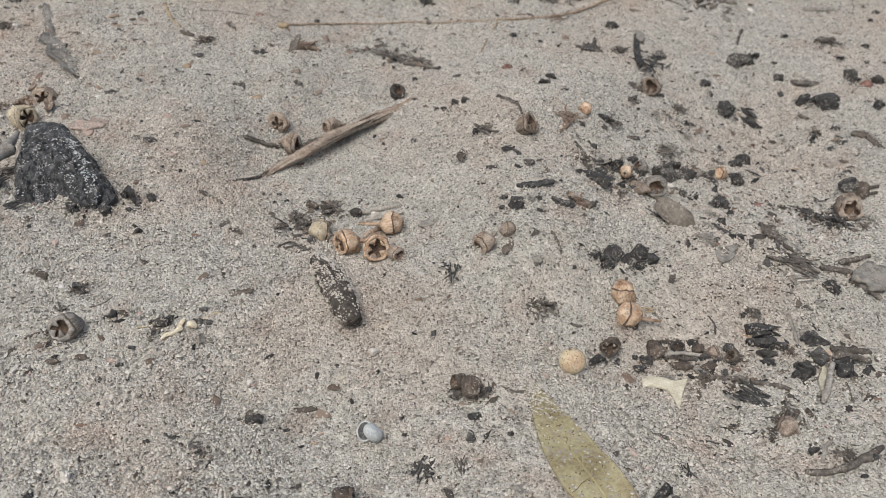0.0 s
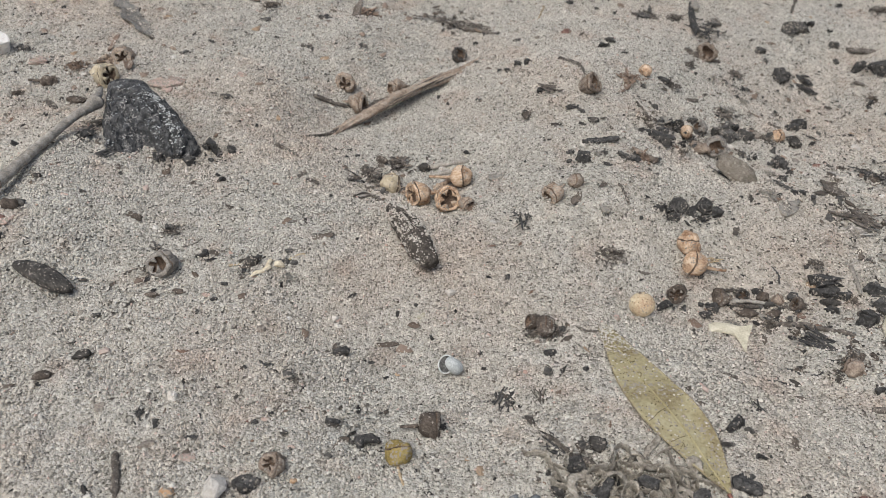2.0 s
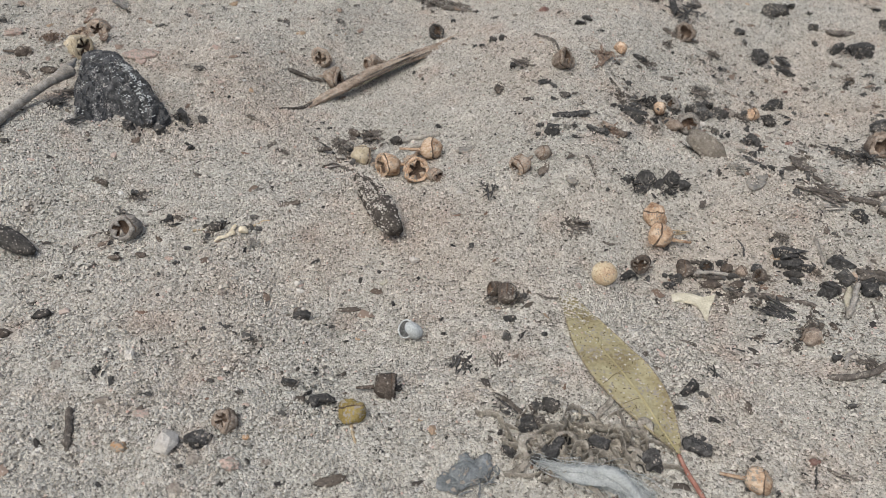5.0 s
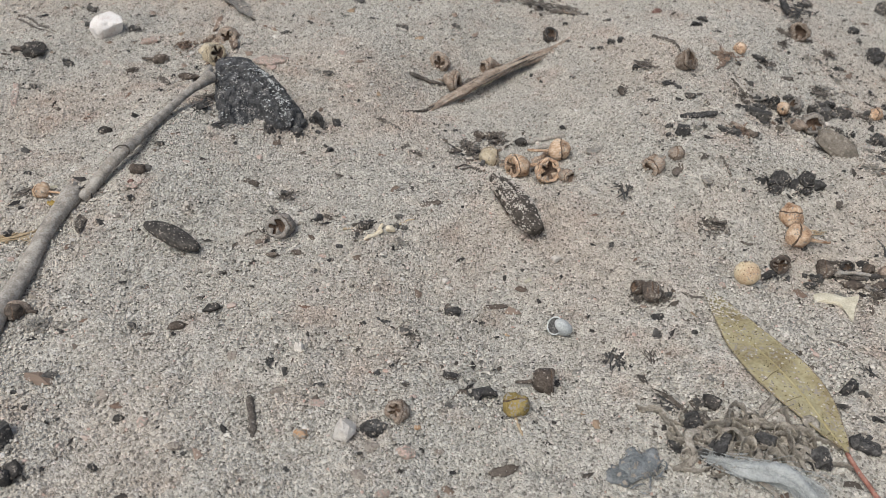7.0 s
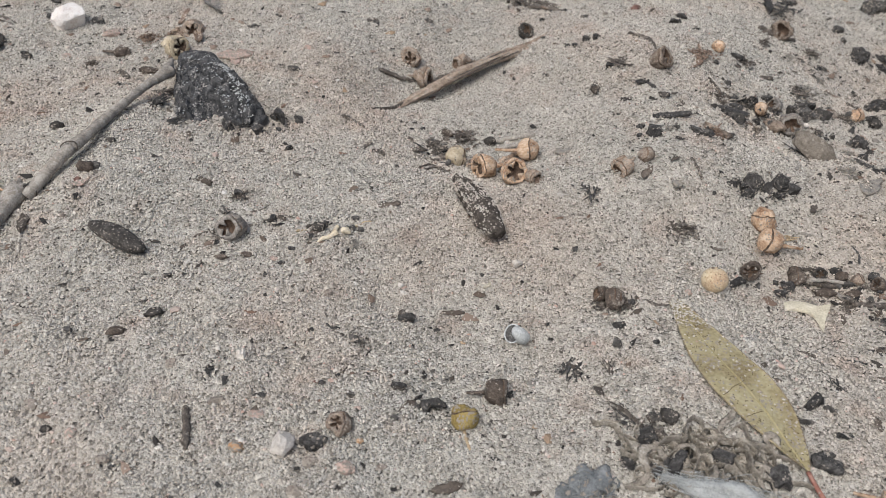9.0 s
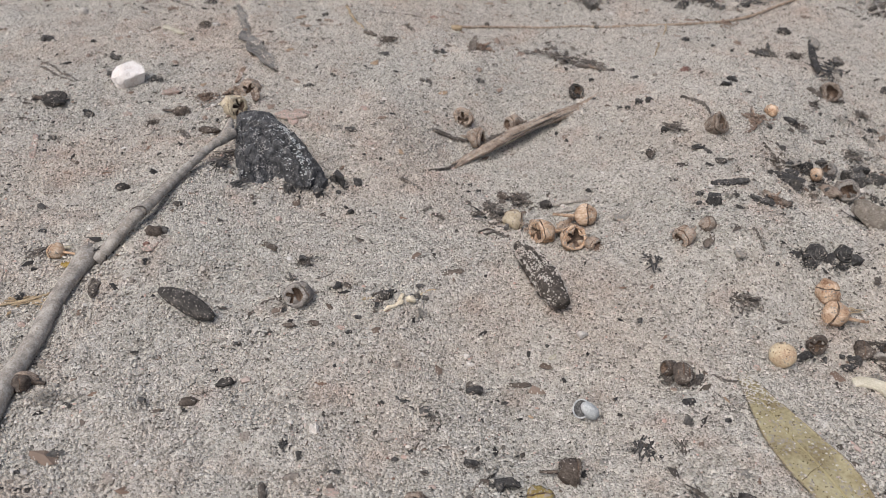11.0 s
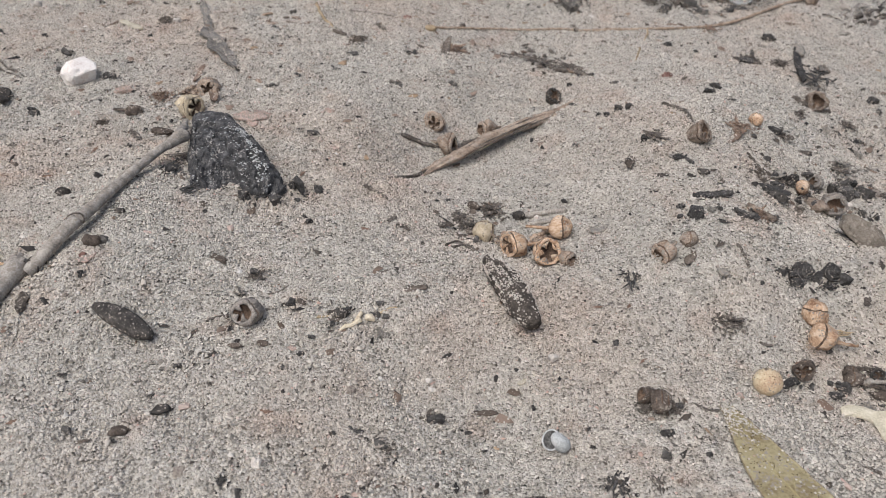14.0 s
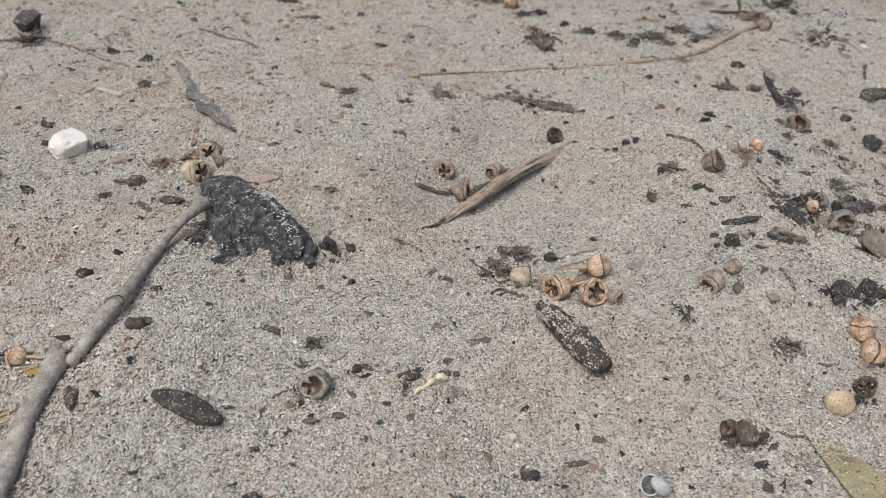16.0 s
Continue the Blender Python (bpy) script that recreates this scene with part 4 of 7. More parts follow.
# ---- single things, the largest first ----
def lay(thing, x, y, lift=0.0):
    thing.matrix_world = pose(x * MM, y * MM, (level(x, y) + lift) * MM)
    return thing


def big_charcoal():
    """A burnt wedge, highest near its front, with crusted top, block-like cracks, ash in its seams and a ragged foot in the sand."""
    at = (-165.4, 43)
    thing = lay(root("burnt_wood_block", "large black charcoal block, cracked and ash-streaked, half sunk in sand", "charcoal"), *at)
    base = level(*at)
    left, right = ((-201, 84), (-173, 6)), ((-178, 85), (-125, 20))
    n, m = 150, 140
    half = m // 2
    verts, faces = [], []
    for i in range(n):
        u = i / (n - 1)
        lx, ly = left[0][0] + (left[1][0] - left[0][0]) * u, left[0][1] + (left[1][1] - left[0][1]) * u
        rx, ry = right[0][0] + (right[1][0] - right[0][0]) * u, right[0][1] + (right[1][1] - right[0][1]) * u
        cx, cy, hx, hy = (lx + rx) / 2, (ly + ry) / 2, (rx - lx) / 2, (ry - ly) / 2
        high = float(np.interp(u, [0, 0.1, 0.3, 0.55, 0.75, 0.9, 1], [6, 8.5, 12.5, 17, 17.5, 12, 4])) + 0.9 * noise.noise((u * 6, 8, 3))
        close = min(1, (0.3 + u * 16) ** 0.5, (0.5 + (1 - u) * 8) ** 0.5)
        ground = level(cx, cy) - base
        for k in range(m):
            s = 1 if k < half else -1
            c = s * (1 - 2 * ((k % half) + 0.5) / half)
            edge = (5 * noise.noise((c * 2.3, 5, 2)) + 3 * noise.noise((c * 7, 1, 2)) - 11 * math.exp(-((c + 0.12) / 0.3) ** 2) + 4 * math.exp(-((c + 0.75) / 0.25) ** 2)) * max(0, u - 0.7) * 3.3
            jag = 1 + 0.07 * noise.noise((u * 9, 3 * s, 4)) + 0.05 * noise.noise((u * 26, 3 * s, 7))
            side = close * c * jag
            ridge = 1 - 0.16 * max(0, -c) - 0.08 * max(0, c)
            up = (high * close * ridge if s > 0 else -6) * (1 - abs(c) ** 4) ** 0.5
            px, py = cx + hx * side + 0.42 * edge, cy + hy * side - 0.9 * edge
            p = Vector((px, py, up))
            q = p * 0.2 + 0.4 * noise.noise_vector(p * 0.25)
            near, spots = noise.voronoi(q)
            crust = u < 0.34 + 0.12 * c + 0.08 * noise.noise((c * 3, u * 5, 6))
            rough = 0.3 if crust and s > 0 else 1.0
            crack = max(0, 1 - (near[1] - near[0]) / 0.2)
            plate = noise.noise(spots[0] * 5.3)
            deep = rough * (-2.3 * crack + 1.9 * plate + 1.2 * noise.noise(p * 0.14) + 0.5 * noise.noise(p * 0.45) + 0.4 * noise.noise(p * 1.1)) - (0 if crust else 0.8)
            verts.append((px - at[0], py - at[1], ground + up + deep * max(0, s) - 0.5))
    for i in range(n - 1):
        for k in range(m):
            a, b = i * m + k, i * m + (k + 1) % m
            faces.append((a, b, b + m, a + m))
    faces += [tuple(reversed(range(m))), tuple(range((n - 1) * m, n * m))]
    body = part("charred_body", (verts, faces), BLOCK, thing, "", False)
    # flecks of ash and sand clinging to the broken faces
    r = random.Random(90)
    v, f = BALLS[0]
    gv, gf = [], []
    seam = lambda i: r.choice((14, 15, 15, 16, 17, 29)) + 7 * noise.noise((i * 0.05, 2, 8))
    while len(gv) < 660 * len(v):
        if len(gv) < 430 * len(v):  # one long seam near the edge holds the most
            i = r.randint(int(0.42 * n), n - 2)
            k = int(seam(i) + r.gauss(0, 1.6 + 3.0 * max(0, noise.noise((i * 0.13, 4, 4)))))
            if noise.noise((i * 0.16, 9, 5)) < -0.25:
                continue
        else:
            i, k = r.randint(int(0.18 * n), n - 2), r.randint(2, half - 3)
            if noise.noise((i * 0.09, k * 0.14, 5)) < r.uniform(-0.2, 0.5):
                continue
        size = r.uniform(0.2, 0.7) if len(gv) < 430 * len(v) else r.uniform(0.2, 0.5)
        gf += [[q + len(gv) for q in face] for face in f]
        gv += list(v * np.array((size * r.uniform(0.7, 1.6), size, 0.6 * size)) + np.array(verts[i * m + k]) + (r.uniform(-0.4, 0.4), r.uniform(-0.4, 0.4), 0.1))
    tagged(part("ash_dusting", (gv, gf), FLUFF, body, "white flecks of ash and sand", False), kind="stuff")
    return thing


big_charcoal()
charcoal(-123.9, 27.6, 10.5, 7, 7, -50)
charcoal(-130.6, 13.1, 7.5, 6, 5, 10)
charcoal(-121.2, 17.2, 3.2, 2.6, 2.4, 30)
splinters(-170.7, 3.2, 13, 7, 30, kind="black", count=7)
charcoal(-181.8, 16.3, 8, 6, 4, 50)
charcoal(-145.1, 11.4, 7, 6, 5, 70)
splinters(-184.4, 18.2, 14, 6, 60, kind="black", count=8)
splinters(-189.6, 35, 16, 7, 35, kind="brown", count=8)


def tube_part(name, points, radii, material, thing, at, sides=12, bumpy=0.06, lift=0.85, label="", flat=1.0, rise=(0, 0), stiff=()):
    """A rod part that follows the sand, given in the thing's own millimetres."""
    line = smooth_line([(px, py, 0) for px, py in points], 9)
    rads = np.interp(np.linspace(0, 1, len(line)), np.linspace(0, 1, len(radii)), radii)
    base = level(*at)
    ground = np.array([level(px, py) for px, py, _ in line])
    for _ in range(6):
        ground[1:-1] = 0.25 * ground[:-2] + 0.5 * ground[1:-1] + 0.25 * ground[2:]
    if stiff:
        ground = np.linspace(*stiff, len(line))
    ground = ground + np.interp(np.linspace(0, 1, len(line)), np.linspace(0, 1, len(rise)), rise)
    body = np.stack([line[:, 0] - at[0], line[:, 1] - at[1], ground - base + rads * lift], 1)
    return part(name, fibre_form(body, rads, max(12, sides), 1.7 * bumpy, seed_of(), flat), material, thing, label)


def big_branch():
    at = (-208.3, -53.1)
    thing = lay(root("fallen_branch", "long grey weathered branch with swollen joints lying on sand", "branch"), *at)
    tube_part("upper_stem", [(-186, 34.2), (-189.9, 22.2), (-192, 10.4), (-194.7, -10.6), (-196.3, -31.3), (-197.6, -40.3)], [2.5, 2.2, 2.1, 2.2, 2.5, 3.1], GREY_WOOD, thing, at, stiff=(15.1, 14.6))
    tube_part("middle_stem", [(-197.6, -40.3), (-202.6, -53), (-206.7, -61.6), (-208.5, -65)], [3.1, 2.6, 2.7, 2.5], GREY_WOOD, thing, at, rise=(3.9, 2.2, 0.8, 0))
    tube_part("lower_stem", [(-214.2, -60.2), (-213.2, -66), (-213.8, -78.9), (-213.8, -94.5), (-211.9, -111.5), (-210.5, -125.8), (-207.9, -139.4), (-205.6, -150.3), (-200.5, -164.4), (-194.6, -177.5), (-183.9, -197.1), (-169, -222.4)], [3.9, 4.4, 3.5, 3.3, 3.4, 3.7, 3.9, 3.6, 3.5, 3.4, 3.4, 3.4], GREY_WOOD, thing, at)
    tube_part("side_shoot", [(-200, 74), (-197, 66), (-192.5, 56), (-189, 45), (-187, 36)], [1.2, 1.6, 2.1, 2.4, 2.2], GREY_WOOD, thing, at, rise=(4, 6, 9, 11, 11.5))
    tube_part("cut_stub", [(-188, 28), (-186, 34.2), (-183.6, 39)], [2.4, 3.0, 3.2], GREY_WOOD, thing, at, stiff=(15, 14.6))
    tube_part("stub_end", [(-184, 38.2), (-182.9, 40)], [3.0, 2.2], BROWN_WOOD, thing, at, label="dark broken end", stiff=(14.7, 14.9))
    base = level(*at)
    r = random.Random(64)
    for k in range(9):
        # the torn, stepped end of the thicker piece
        a = 2 * math.pi * k / 9
        px, py, up = -214 + 3 * math.cos(a), -60.6 + r.uniform(-1.2, 1.4), 3.6 + 2.6 * math.sin(a)
        v, f = broken_form(r.uniform(2.2, 3.4), r.uniform(3, 5.5), r.uniform(2, 3), 640 + k)
        part("torn_wood", (np.array(v) + (px - at[0], py - at[1], level(px, py) - base + up), f), GREY_WOOD if k % 3 else BROWN_WOOD, thing, "torn end of the thick stem", False)
    for px, py, rad, up, turn in ((-206.6, -59.2, 3.2, 2.6, 18), (-207.8, -62.2, 3.5, 2.6, -14), (-197.5, -41.5, 3.3, 7, 20)):
        c, q = math.cos(radians(turn)), math.sin(radians(turn))
        ring = [(rad * math.cos(w) * c, rad * math.cos(w) * q + 0.8 * math.sin(2 * w), rad * math.sin(w)) for w in np.linspace(-0.4, 1.25 * math.pi, 20)]
        v, f = tube_form(ring, np.linspace(0.36, 0.22, 20), 6, 0.3, seed_of())
        part("fibre_loop", (np.array(v) + (px - at[0], py - at[1], level(px, py) - base + up), f), DARK_SEED if up < 5 else BROWN_WOOD, thing, "dark wiry fibre round the joint")
    return thing


big_branch()


def split_stick():
    at = (-38.2, 122)
    thing = lay(root("split_stick", "tan splintered stick tapering to a dark end on sand", "stick"), *at)
    tube_part("wood", [(-71, 83), (-63, 92), (-54, 100), (-38, 117), (-24, 130), (-7, 143), (4, 153)], [1.5, 2.5, 3.0, 3.5, 3.2, 2.8, 1.6], STICK_WOOD, thing, at, 24, 0.27, 0.3, flat=0.8, stiff=(-19, -4))
    tube_part("dark_end", [(-84, 54), (-75.5, 75), (-69, 86), (-61, 93)], [0.5, 0.9, 1.3, 0.6], BROWN_WOOD, thing, at, 10, 0.25, 0.6, "dark broken end")
    tube_part("torn_end", [(-72, 85), (-67, 91), (-58, 99)], [0.4, 0.9, 1.0], STICK_WOOD, thing, at, 10, 0.25, 1.5)
    tube_part("splinter", [(-58, 106), (-49, 114), (-39, 123), (-28, 132)], [0.6, 1.4, 1.5, 0.4], BROWN_WOOD, thing, at, 10, 0.25, 1.8, "dark upper splinter")
    tube_part("crack", [(-60, 95), (-46, 109.5), (-33, 122.5), (-18, 135), (-6, 144)], [0.2, 0.5, 0.45, 0.4, 0.1], DEAD_LEAF, thing, at, 8, 0.3, 1.0, "brown crack along the split", stiff=(-14.4, -3))
    tube_part("peeled_edge", [(-43, 109), (-34, 118), (-26, 125), (-16, 133)], [0.3, 1.2, 1.0, 0.3], SHARD, thing, at, 10, 0.3, 1.0, "pale peeled edge", stiff=(-14, -8))
    for shift, up in ((-2.2, 2.6), (1.6, 2.7), (2.8, 1.5)):
        a = random.Random(int(40 + 10 * shift))
        u0, u1 = a.uniform(0.05, 0.3), a.uniform(0.6, 0.95)
        points = [(-62 + 62 * u + 0.72 * shift, 93 + 54 * u - 0.72 * shift + a.uniform(-0.5, 0.5)) for u in np.linspace(u0, u1, 6)]
        tube_part("groove", points, [0.1, 0.35, 0.45, 0.3, 0.4, 0.1], BROWN_WOOD, thing, at, 8, 0.3, 1.0, "dark weathered groove", stiff=(-17 + 15 * u0 + up, -17 + 15 * u1 + up - 1.2))
    tube_part("tip", [(2, 151), (6, 156), (11, 164)], [1.2, 0.9, 0.4], STICK_WOOD, thing, at, 8, 0.2, 0.6)
    return thing


split_stick()


def long_stalk():
    at = (59.9, 286.1)
    thing = lay(root("long_grass_stalk", "long thin straw-brown dry stalk lying across sand", "stalk"), *at)
    tube_part("stem", [(-93.3, 264.3), (-53.5, 289.2), (-11.2, 294.2), (30.2, 285.7), (60.9, 286.5), (119.7, 315.7), (178.7, 378.9), (212.2, 415.3)], [0.8, 0.7, 0.7, 0.75, 0.8, 1.0, 1.2, 1.1], TAN_WOOD, thing, at, 7, 0.15, 1.6)
    v, f = lump_form(9, 6, 5, 0.2, 2, 2, 3)
    part("root_end", (np.array(v) + (-94.5 - at[0], 258 - at[1], level(-94, 258) - level(*at) + 2), f), STRAW, thing, "knobbed pale end")
    for px, py in ((-73.8, 281.2), (10.1, 290.1), (118, 316.2)):
        v, f = lump_form(4.5, 3, 3, 0.2, 2, 2, int(px))
        part("node", (np.array(v) + (px - at[0], py - at[1], level(px, py) - level(*at) + 1.5), f), BROWN_WOOD, thing, "dark joint on the stalk")
    tube_part("side_stem", [(60.9, 286.5), (60.1, 275.3), (56.8, 260.4)], [0.7, 0.6, 0.4], STRAW, thing, at, 6, 0.1, 1.2)
    return thing


long_stalk()


def yellow_leaf():
    """A long gum leaf, yellowed, its tip under sand, its stalk end resting on the lichen."""
    at = (87.2, -116.8)
    thing = lay(root("gum_leaf", "long yellowed eucalyptus leaf, speckled and sandy, lying on sand", "leaf"), *at)
    base = level(*at)
    line = smooth_line([(68, -63.2, 0), (76.6, -87.6, 0), (86.2, -111.7, 0), (96.9, -132.3, 0), (105.7, -150.9, 0)], 12)
    n, m = len(line), 13
    way = np.gradient(line, axis=0)
    way /= np.linalg.norm(way, axis=1, keepdims=True)

    def spot(u, v):
        """A point of the upper face: u from tip to stalk, v from -1 to 1 across."""
        i = min(n - 1.001, u * (n - 1))
        j = int(i)
        p = line[j] + (line[min(j + 1, n - 1)] - line[j]) * (i - j)
        d = way[j]
        half = 11.6 * (math.sin(math.pi * min(1, 0.02 + 0.97 * u ** 1.3)) ** 0.85) * (1 + 0.03 * noise.noise((u * 7, v, 0)))
        px, py = p[0] - d[1] * v * half, p[1] + d[0] * v * half
        pz = max(level(px, py), level(p[0], p[1]) - 1.0) - base + 0.75 - 3.2 * max(0, 0.12 - u) / 0.12 + 0.8 * v * v + 1.3 * u * u + 0.5 * noise.noise((u * 5, v * 1.5, 7)) + 0.6 * max(0, -v) * u
        return px - at[0], py - at[1], pz

    verts, faces = [], []
    for side in (0, 1):
        for i in range(n):
            for k in range(m):
                px, py, pz = spot(i / (n - 1), k / (m - 1) * 2 - 1)
                verts.append((px, py, pz - 0.35 * side))
    o = n * m
    for i in range(n - 1):
        for k in range(m - 1):
            a = i * m + k
            faces += [(a, a + 1, a + m + 1, a + m), (o + a, o + a + m, o + a + m + 1, o + a + 1)]
        for k in (0, m - 1):
            a = i * m + k
            faces.append((a, a + m, o + a + m, o + a))
    blade = part("blade", (verts, faces), LEAF, thing)
    part("midrib", tube_form([np.array(spot(u, 0)) + (0, 0, 0.02) for u in np.linspace(0.08, 1, 30)], np.linspace(0.15, 0.5, 30), 6), LEAF_RIB, blade, "pale raised midrib")
    for k in range(9):
        for side in (-1, 1):
            u0 = 0.93 - 0.085 * k
            part("vein", tube_form([np.array(spot(u0 - 0.16 * t, side * 0.92 * t)) + (0, 0, 0.0) for t in np.linspace(0.02, 0.9, 8)], np.linspace(0.1, 0.05, 8), 5), LEAF_RIB, blade)
    for side in (-1, 1):
        part("edge_rib", tube_form([np.array(spot(u, side * 0.985)) for u in np.linspace(0.1, 0.99, 30)], [0.1] * 30, 5, 0.3, 4), DEAD_LEAF, blade, "brown leaf margin")
    tube = [np.array(spot(1.0, 0))] + [np.array((px - at[0], py - at[1], level(px, py) - base + z)) for px, py, z in ((107.5, -157, 2.4), (110.5, -163, 2.0), (113.5, -169, 1.6), (118, -178, 1.2))]
    part("petiole", tube_form(smooth_line(tube, 5), np.linspace(0.8, 0.95, 21), 7, 0.08, 2), LEAF_STALK, thing, "reddish leaf stalk")
    r = random.Random(17)
    for k in range(190):
        u, v = r.uniform(0.05, 0.98), r.uniform(-0.97, 0.97)
        vv, ff = lump_form(r.uniform(0.3, 0.9) if k > 14 else r.uniform(1.2, 2.6), r.uniform(0.25, 0.7), 0.3, 0.3, 2, 1, k)
        part("brown_spot", (np.array(vv) @ np.array(Euler((0, 0, r.uniform(0, 6))).to_matrix()).T + np.array(spot(u, v)) + (0, 0, 0.05), ff), LEAF_SPOT, blade)
    for u0, v0, u1, v1 in ((0.60, -0.9, 0.56, 0.1), (0.72, -0.85, 0.71, -0.1), (0.36, 0.15, 0.42, -0.05), (0.28, -0.1, 0.31, 0.15)):
        part("crack", tube_form([np.array(spot(u0 + (u1 - u0) * t, v0 + (v1 - v0) * t + 0.05 * math.sin(9 * t))) + (0, 0, 0.06) for t in np.linspace(0, 1, 9)], [0.13] * 9, 5, 0.5, int(100 * u0)), LEAF_SPOT, blade, "dark crack in the leaf")
    v, f = BALLS[0]
    gv, gf = [], []
    for k in range(540):
        u, w = (r.random() ** 2.2) * 0.24 if k < 430 else r.uniform(0.1, 0.95), r.uniform(-1, 1)
        if k >= 430:
            w = math.copysign(abs(w) ** 0.6, w)
        size = r.uniform(0.35, 0.6)
        gf += [[q + len(gv) for q in face] for face in f]
        gv += list(v * size * (1, 0.9, 0.7) + np.array(spot(u, w)) + (0, 0, 0.1))
    tagged(part("sand_dusting", (gv, gf), GRAIN, blade, "sand grains lying on the leaf", False), kind="stuff")
    return thing


yellow_leaf()


def sandy_pod(ax, ay, bx, by, wide, crust, label, sink=0.2, seed=1, coarse=1.0, lumpy=1.0, blunt=0.33, skin=POD_DARK):
    """A dark spindle-shaped pod with sand grains stuck on it."""
    thing = root("seed_pod", label, "seed pod", "dark seed pods on the sand")
    mx, my = (ax + bx) / 2, (ay + by) / 2
    long, turn = math.hypot(bx - ax, by - ay), math.atan2(by - ay, bx - ax)
    n, m = 34, 22
    verts, faces = [], []
    r = np.random.RandomState(seed)
    for i in range(n):
        u = i / (n - 1)
        rad = wide / 2 * max(0.06, math.sin(math.pi * (0.04 + 0.92 * u)) ** blunt) * (0.9 + 0.1 * u)
        for k in range(m):
            w = 2 * math.pi * k / m
            p = Vector(((u - 0.5) * long, rad * math.cos(w), rad * math.sin(w)))
            grow = 1 + lumpy * (0.16 * noise.noise(p * 0.3) + 0.14 * noise.noise(p * 0.9)) + 0.05 * math.sin(7 * w + 3 * u)
            verts.append((p.x, p.y * grow + 0.6 * math.sin(u * 5), p.z * grow * 0.85))
    for i in range(n - 1):
        for k in range(m):
            a, b = i * m + k, i * m + (k + 1) % m
            faces.append((a, b, b + m, a + m))
    faces += [tuple(reversed(range(m))), tuple(range((n - 1) * m, n * m))]
    pod = part("pod_body", (verts, faces), skin, thing)
    v, f = BALLS[1]
    gv, gf = [], []
    for _ in range(crust):
        i, k = r.randint(1, n - 1), r.randint(0, m // 2 + 1)
        if r.uniform() < 0.2 + 0.75 * (i / n) ** 1.5 or noise.noise((i * 0.22, k * 0.5, seed)) < -0.05:
            continue
        t = r.uniform(0, 1, 2)
        p = np.array(verts[i * m + k]) * (1 - t[0]) + np.array(verts[i * m + k + 1]) * t[0]
        p = p * (1 - t[1]) + np.array(verts[max(0, i - 1) * m + k]) * t[1]
        size = r.uniform(0.35, 1.0) * coarse
        gf += [[q + len(gv) for q in face] for face in f]
        gv += list(v * size * r.uniform(0.6, 1.2, (len(v), 1)) * (1, 0.9, 0.7) * 0.62 + p + r.uniform(-0.5, 0.5, 3) * (1.5, 0.8, 0))
    tagged(part("sand_crust", (gv, gf), GRAIN, pod, "pale sand grains stuck to the pod", False), kind="stuff")
    thing.matrix_world = pose(mx * MM, my * MM, (level(mx, my) + wide * (0.42 - sink * 0.5)) * MM, 0, math.degrees(math.atan2(level(ax, ay) - level(bx, by), long)) * 0.8, math.degrees(turn))
    return thing


sandy_pod(-26.1, -8.9, -3.1, -47.5, 13.4, 4200, "thick dark seed pod crusted with sand grains", 0.1, 1)
sandy_pod(-173, -78.1, -146.6, -85.4, 9.4, 380, "dark spindle-shaped seed pod flecked with white", 0.25, 2, 0.5, 0.35, 0.5, DARK_SEED)


def snail_shell():
    thing = root("snail_shell", "small bleached white snail shell with a dark mouth on sand", "shell")
    d = 12.2
    verts, faces = [], []
    n, m = 64, 16
    for i in range(n):
        th = 5.2 * math.pi * i / (n - 1)
        g = math.exp(0.105 * (th - 5.2 * math.pi))
        cx, cy, cz = 0.22 * d * g * math.cos(th), 0.22 * d * g * math.sin(th), 0.36 * d * (1 - g) - 0.05 * d
        for k in range(m):
            w = 2 * math.pi * k / m
            rad = 0.285 * d * g * (1 + 0.02 * math.sin(9 * th))
            verts.append((cx + rad * math.cos(w) * math.cos(th), cy + rad * math.cos(w) * math.sin(th), cz + rad * 1.05 * math.sin(w)))
    for i in range(n - 1):
        for k in range(m):
            a, b = i * m + k, i * m + (k + 1) % m
            faces.append((a, b, b + m, a + m))
    part("shell_body", (verts, faces), SHELL, thing)
    last = np.array(verts[-m:])
    mid = last.mean(0)
    hollow = [tuple(mid + (p - mid) * 0.96 + (0, 0, 0)) for p in last] + [tuple(mid + (p - mid) * 0.8 + (-0.025 * d, 0.035 * d, 0)) for p in last]
    part("mouth", (hollow, [(k, (k + 1) % m, m + (k + 1) % m, m + k) for k in range(m)] + [tuple(range(m, 2 * m))]), SHELL_DARK, thing, "dark hollow mouth")
    part("lip", tube_form([tuple(p) for p in last] + [tuple(last[0])], [0.026 * d] * (m + 1), 6), SHELL, thing, "pale lip of the shell mouth")
    thing.matrix_world = pose(8.6 * MM, -97.6 * MM, (level(8.6, -97.6) + 0.36 * d) * MM, -40, 0, -42) @ pose(0, 0, 0, 0, 0, -36)
    return thing


snail_shell()


def small_bone():
    at = (-74.7, -59.4)
    thing = lay(root("small_bone", "small bleached bone with a knobbed end beside dark seeds", "bone"), *at)
    tube_part("shaft", [(-79.2, -67.3), (-77.3, -64.8), (-75.2, -63.3), (-72.2, -60)], [0.3, 0.8, 0.75, 1.2], BONE, thing, at, 12, 0.14, 1.5)
    tube_part("fork", [(-74, -62), (-73.4, -58.6), (-72.8, -56)], [0.6, 0.8, 0.9], BONE, thing, at, 12, 0.15, 1.6)
    v, f = lump_form(4.4, 3.6, 3.8, 0.3, 4, 3, 9)
    part("knob", (np.array(v) + (-69 - at[0], -57.8 - at[1], level(-69, -57.8) - level(*at) + 1.8), f), BONE, thing, "pale rounded knob")
    return thing


small_bone()


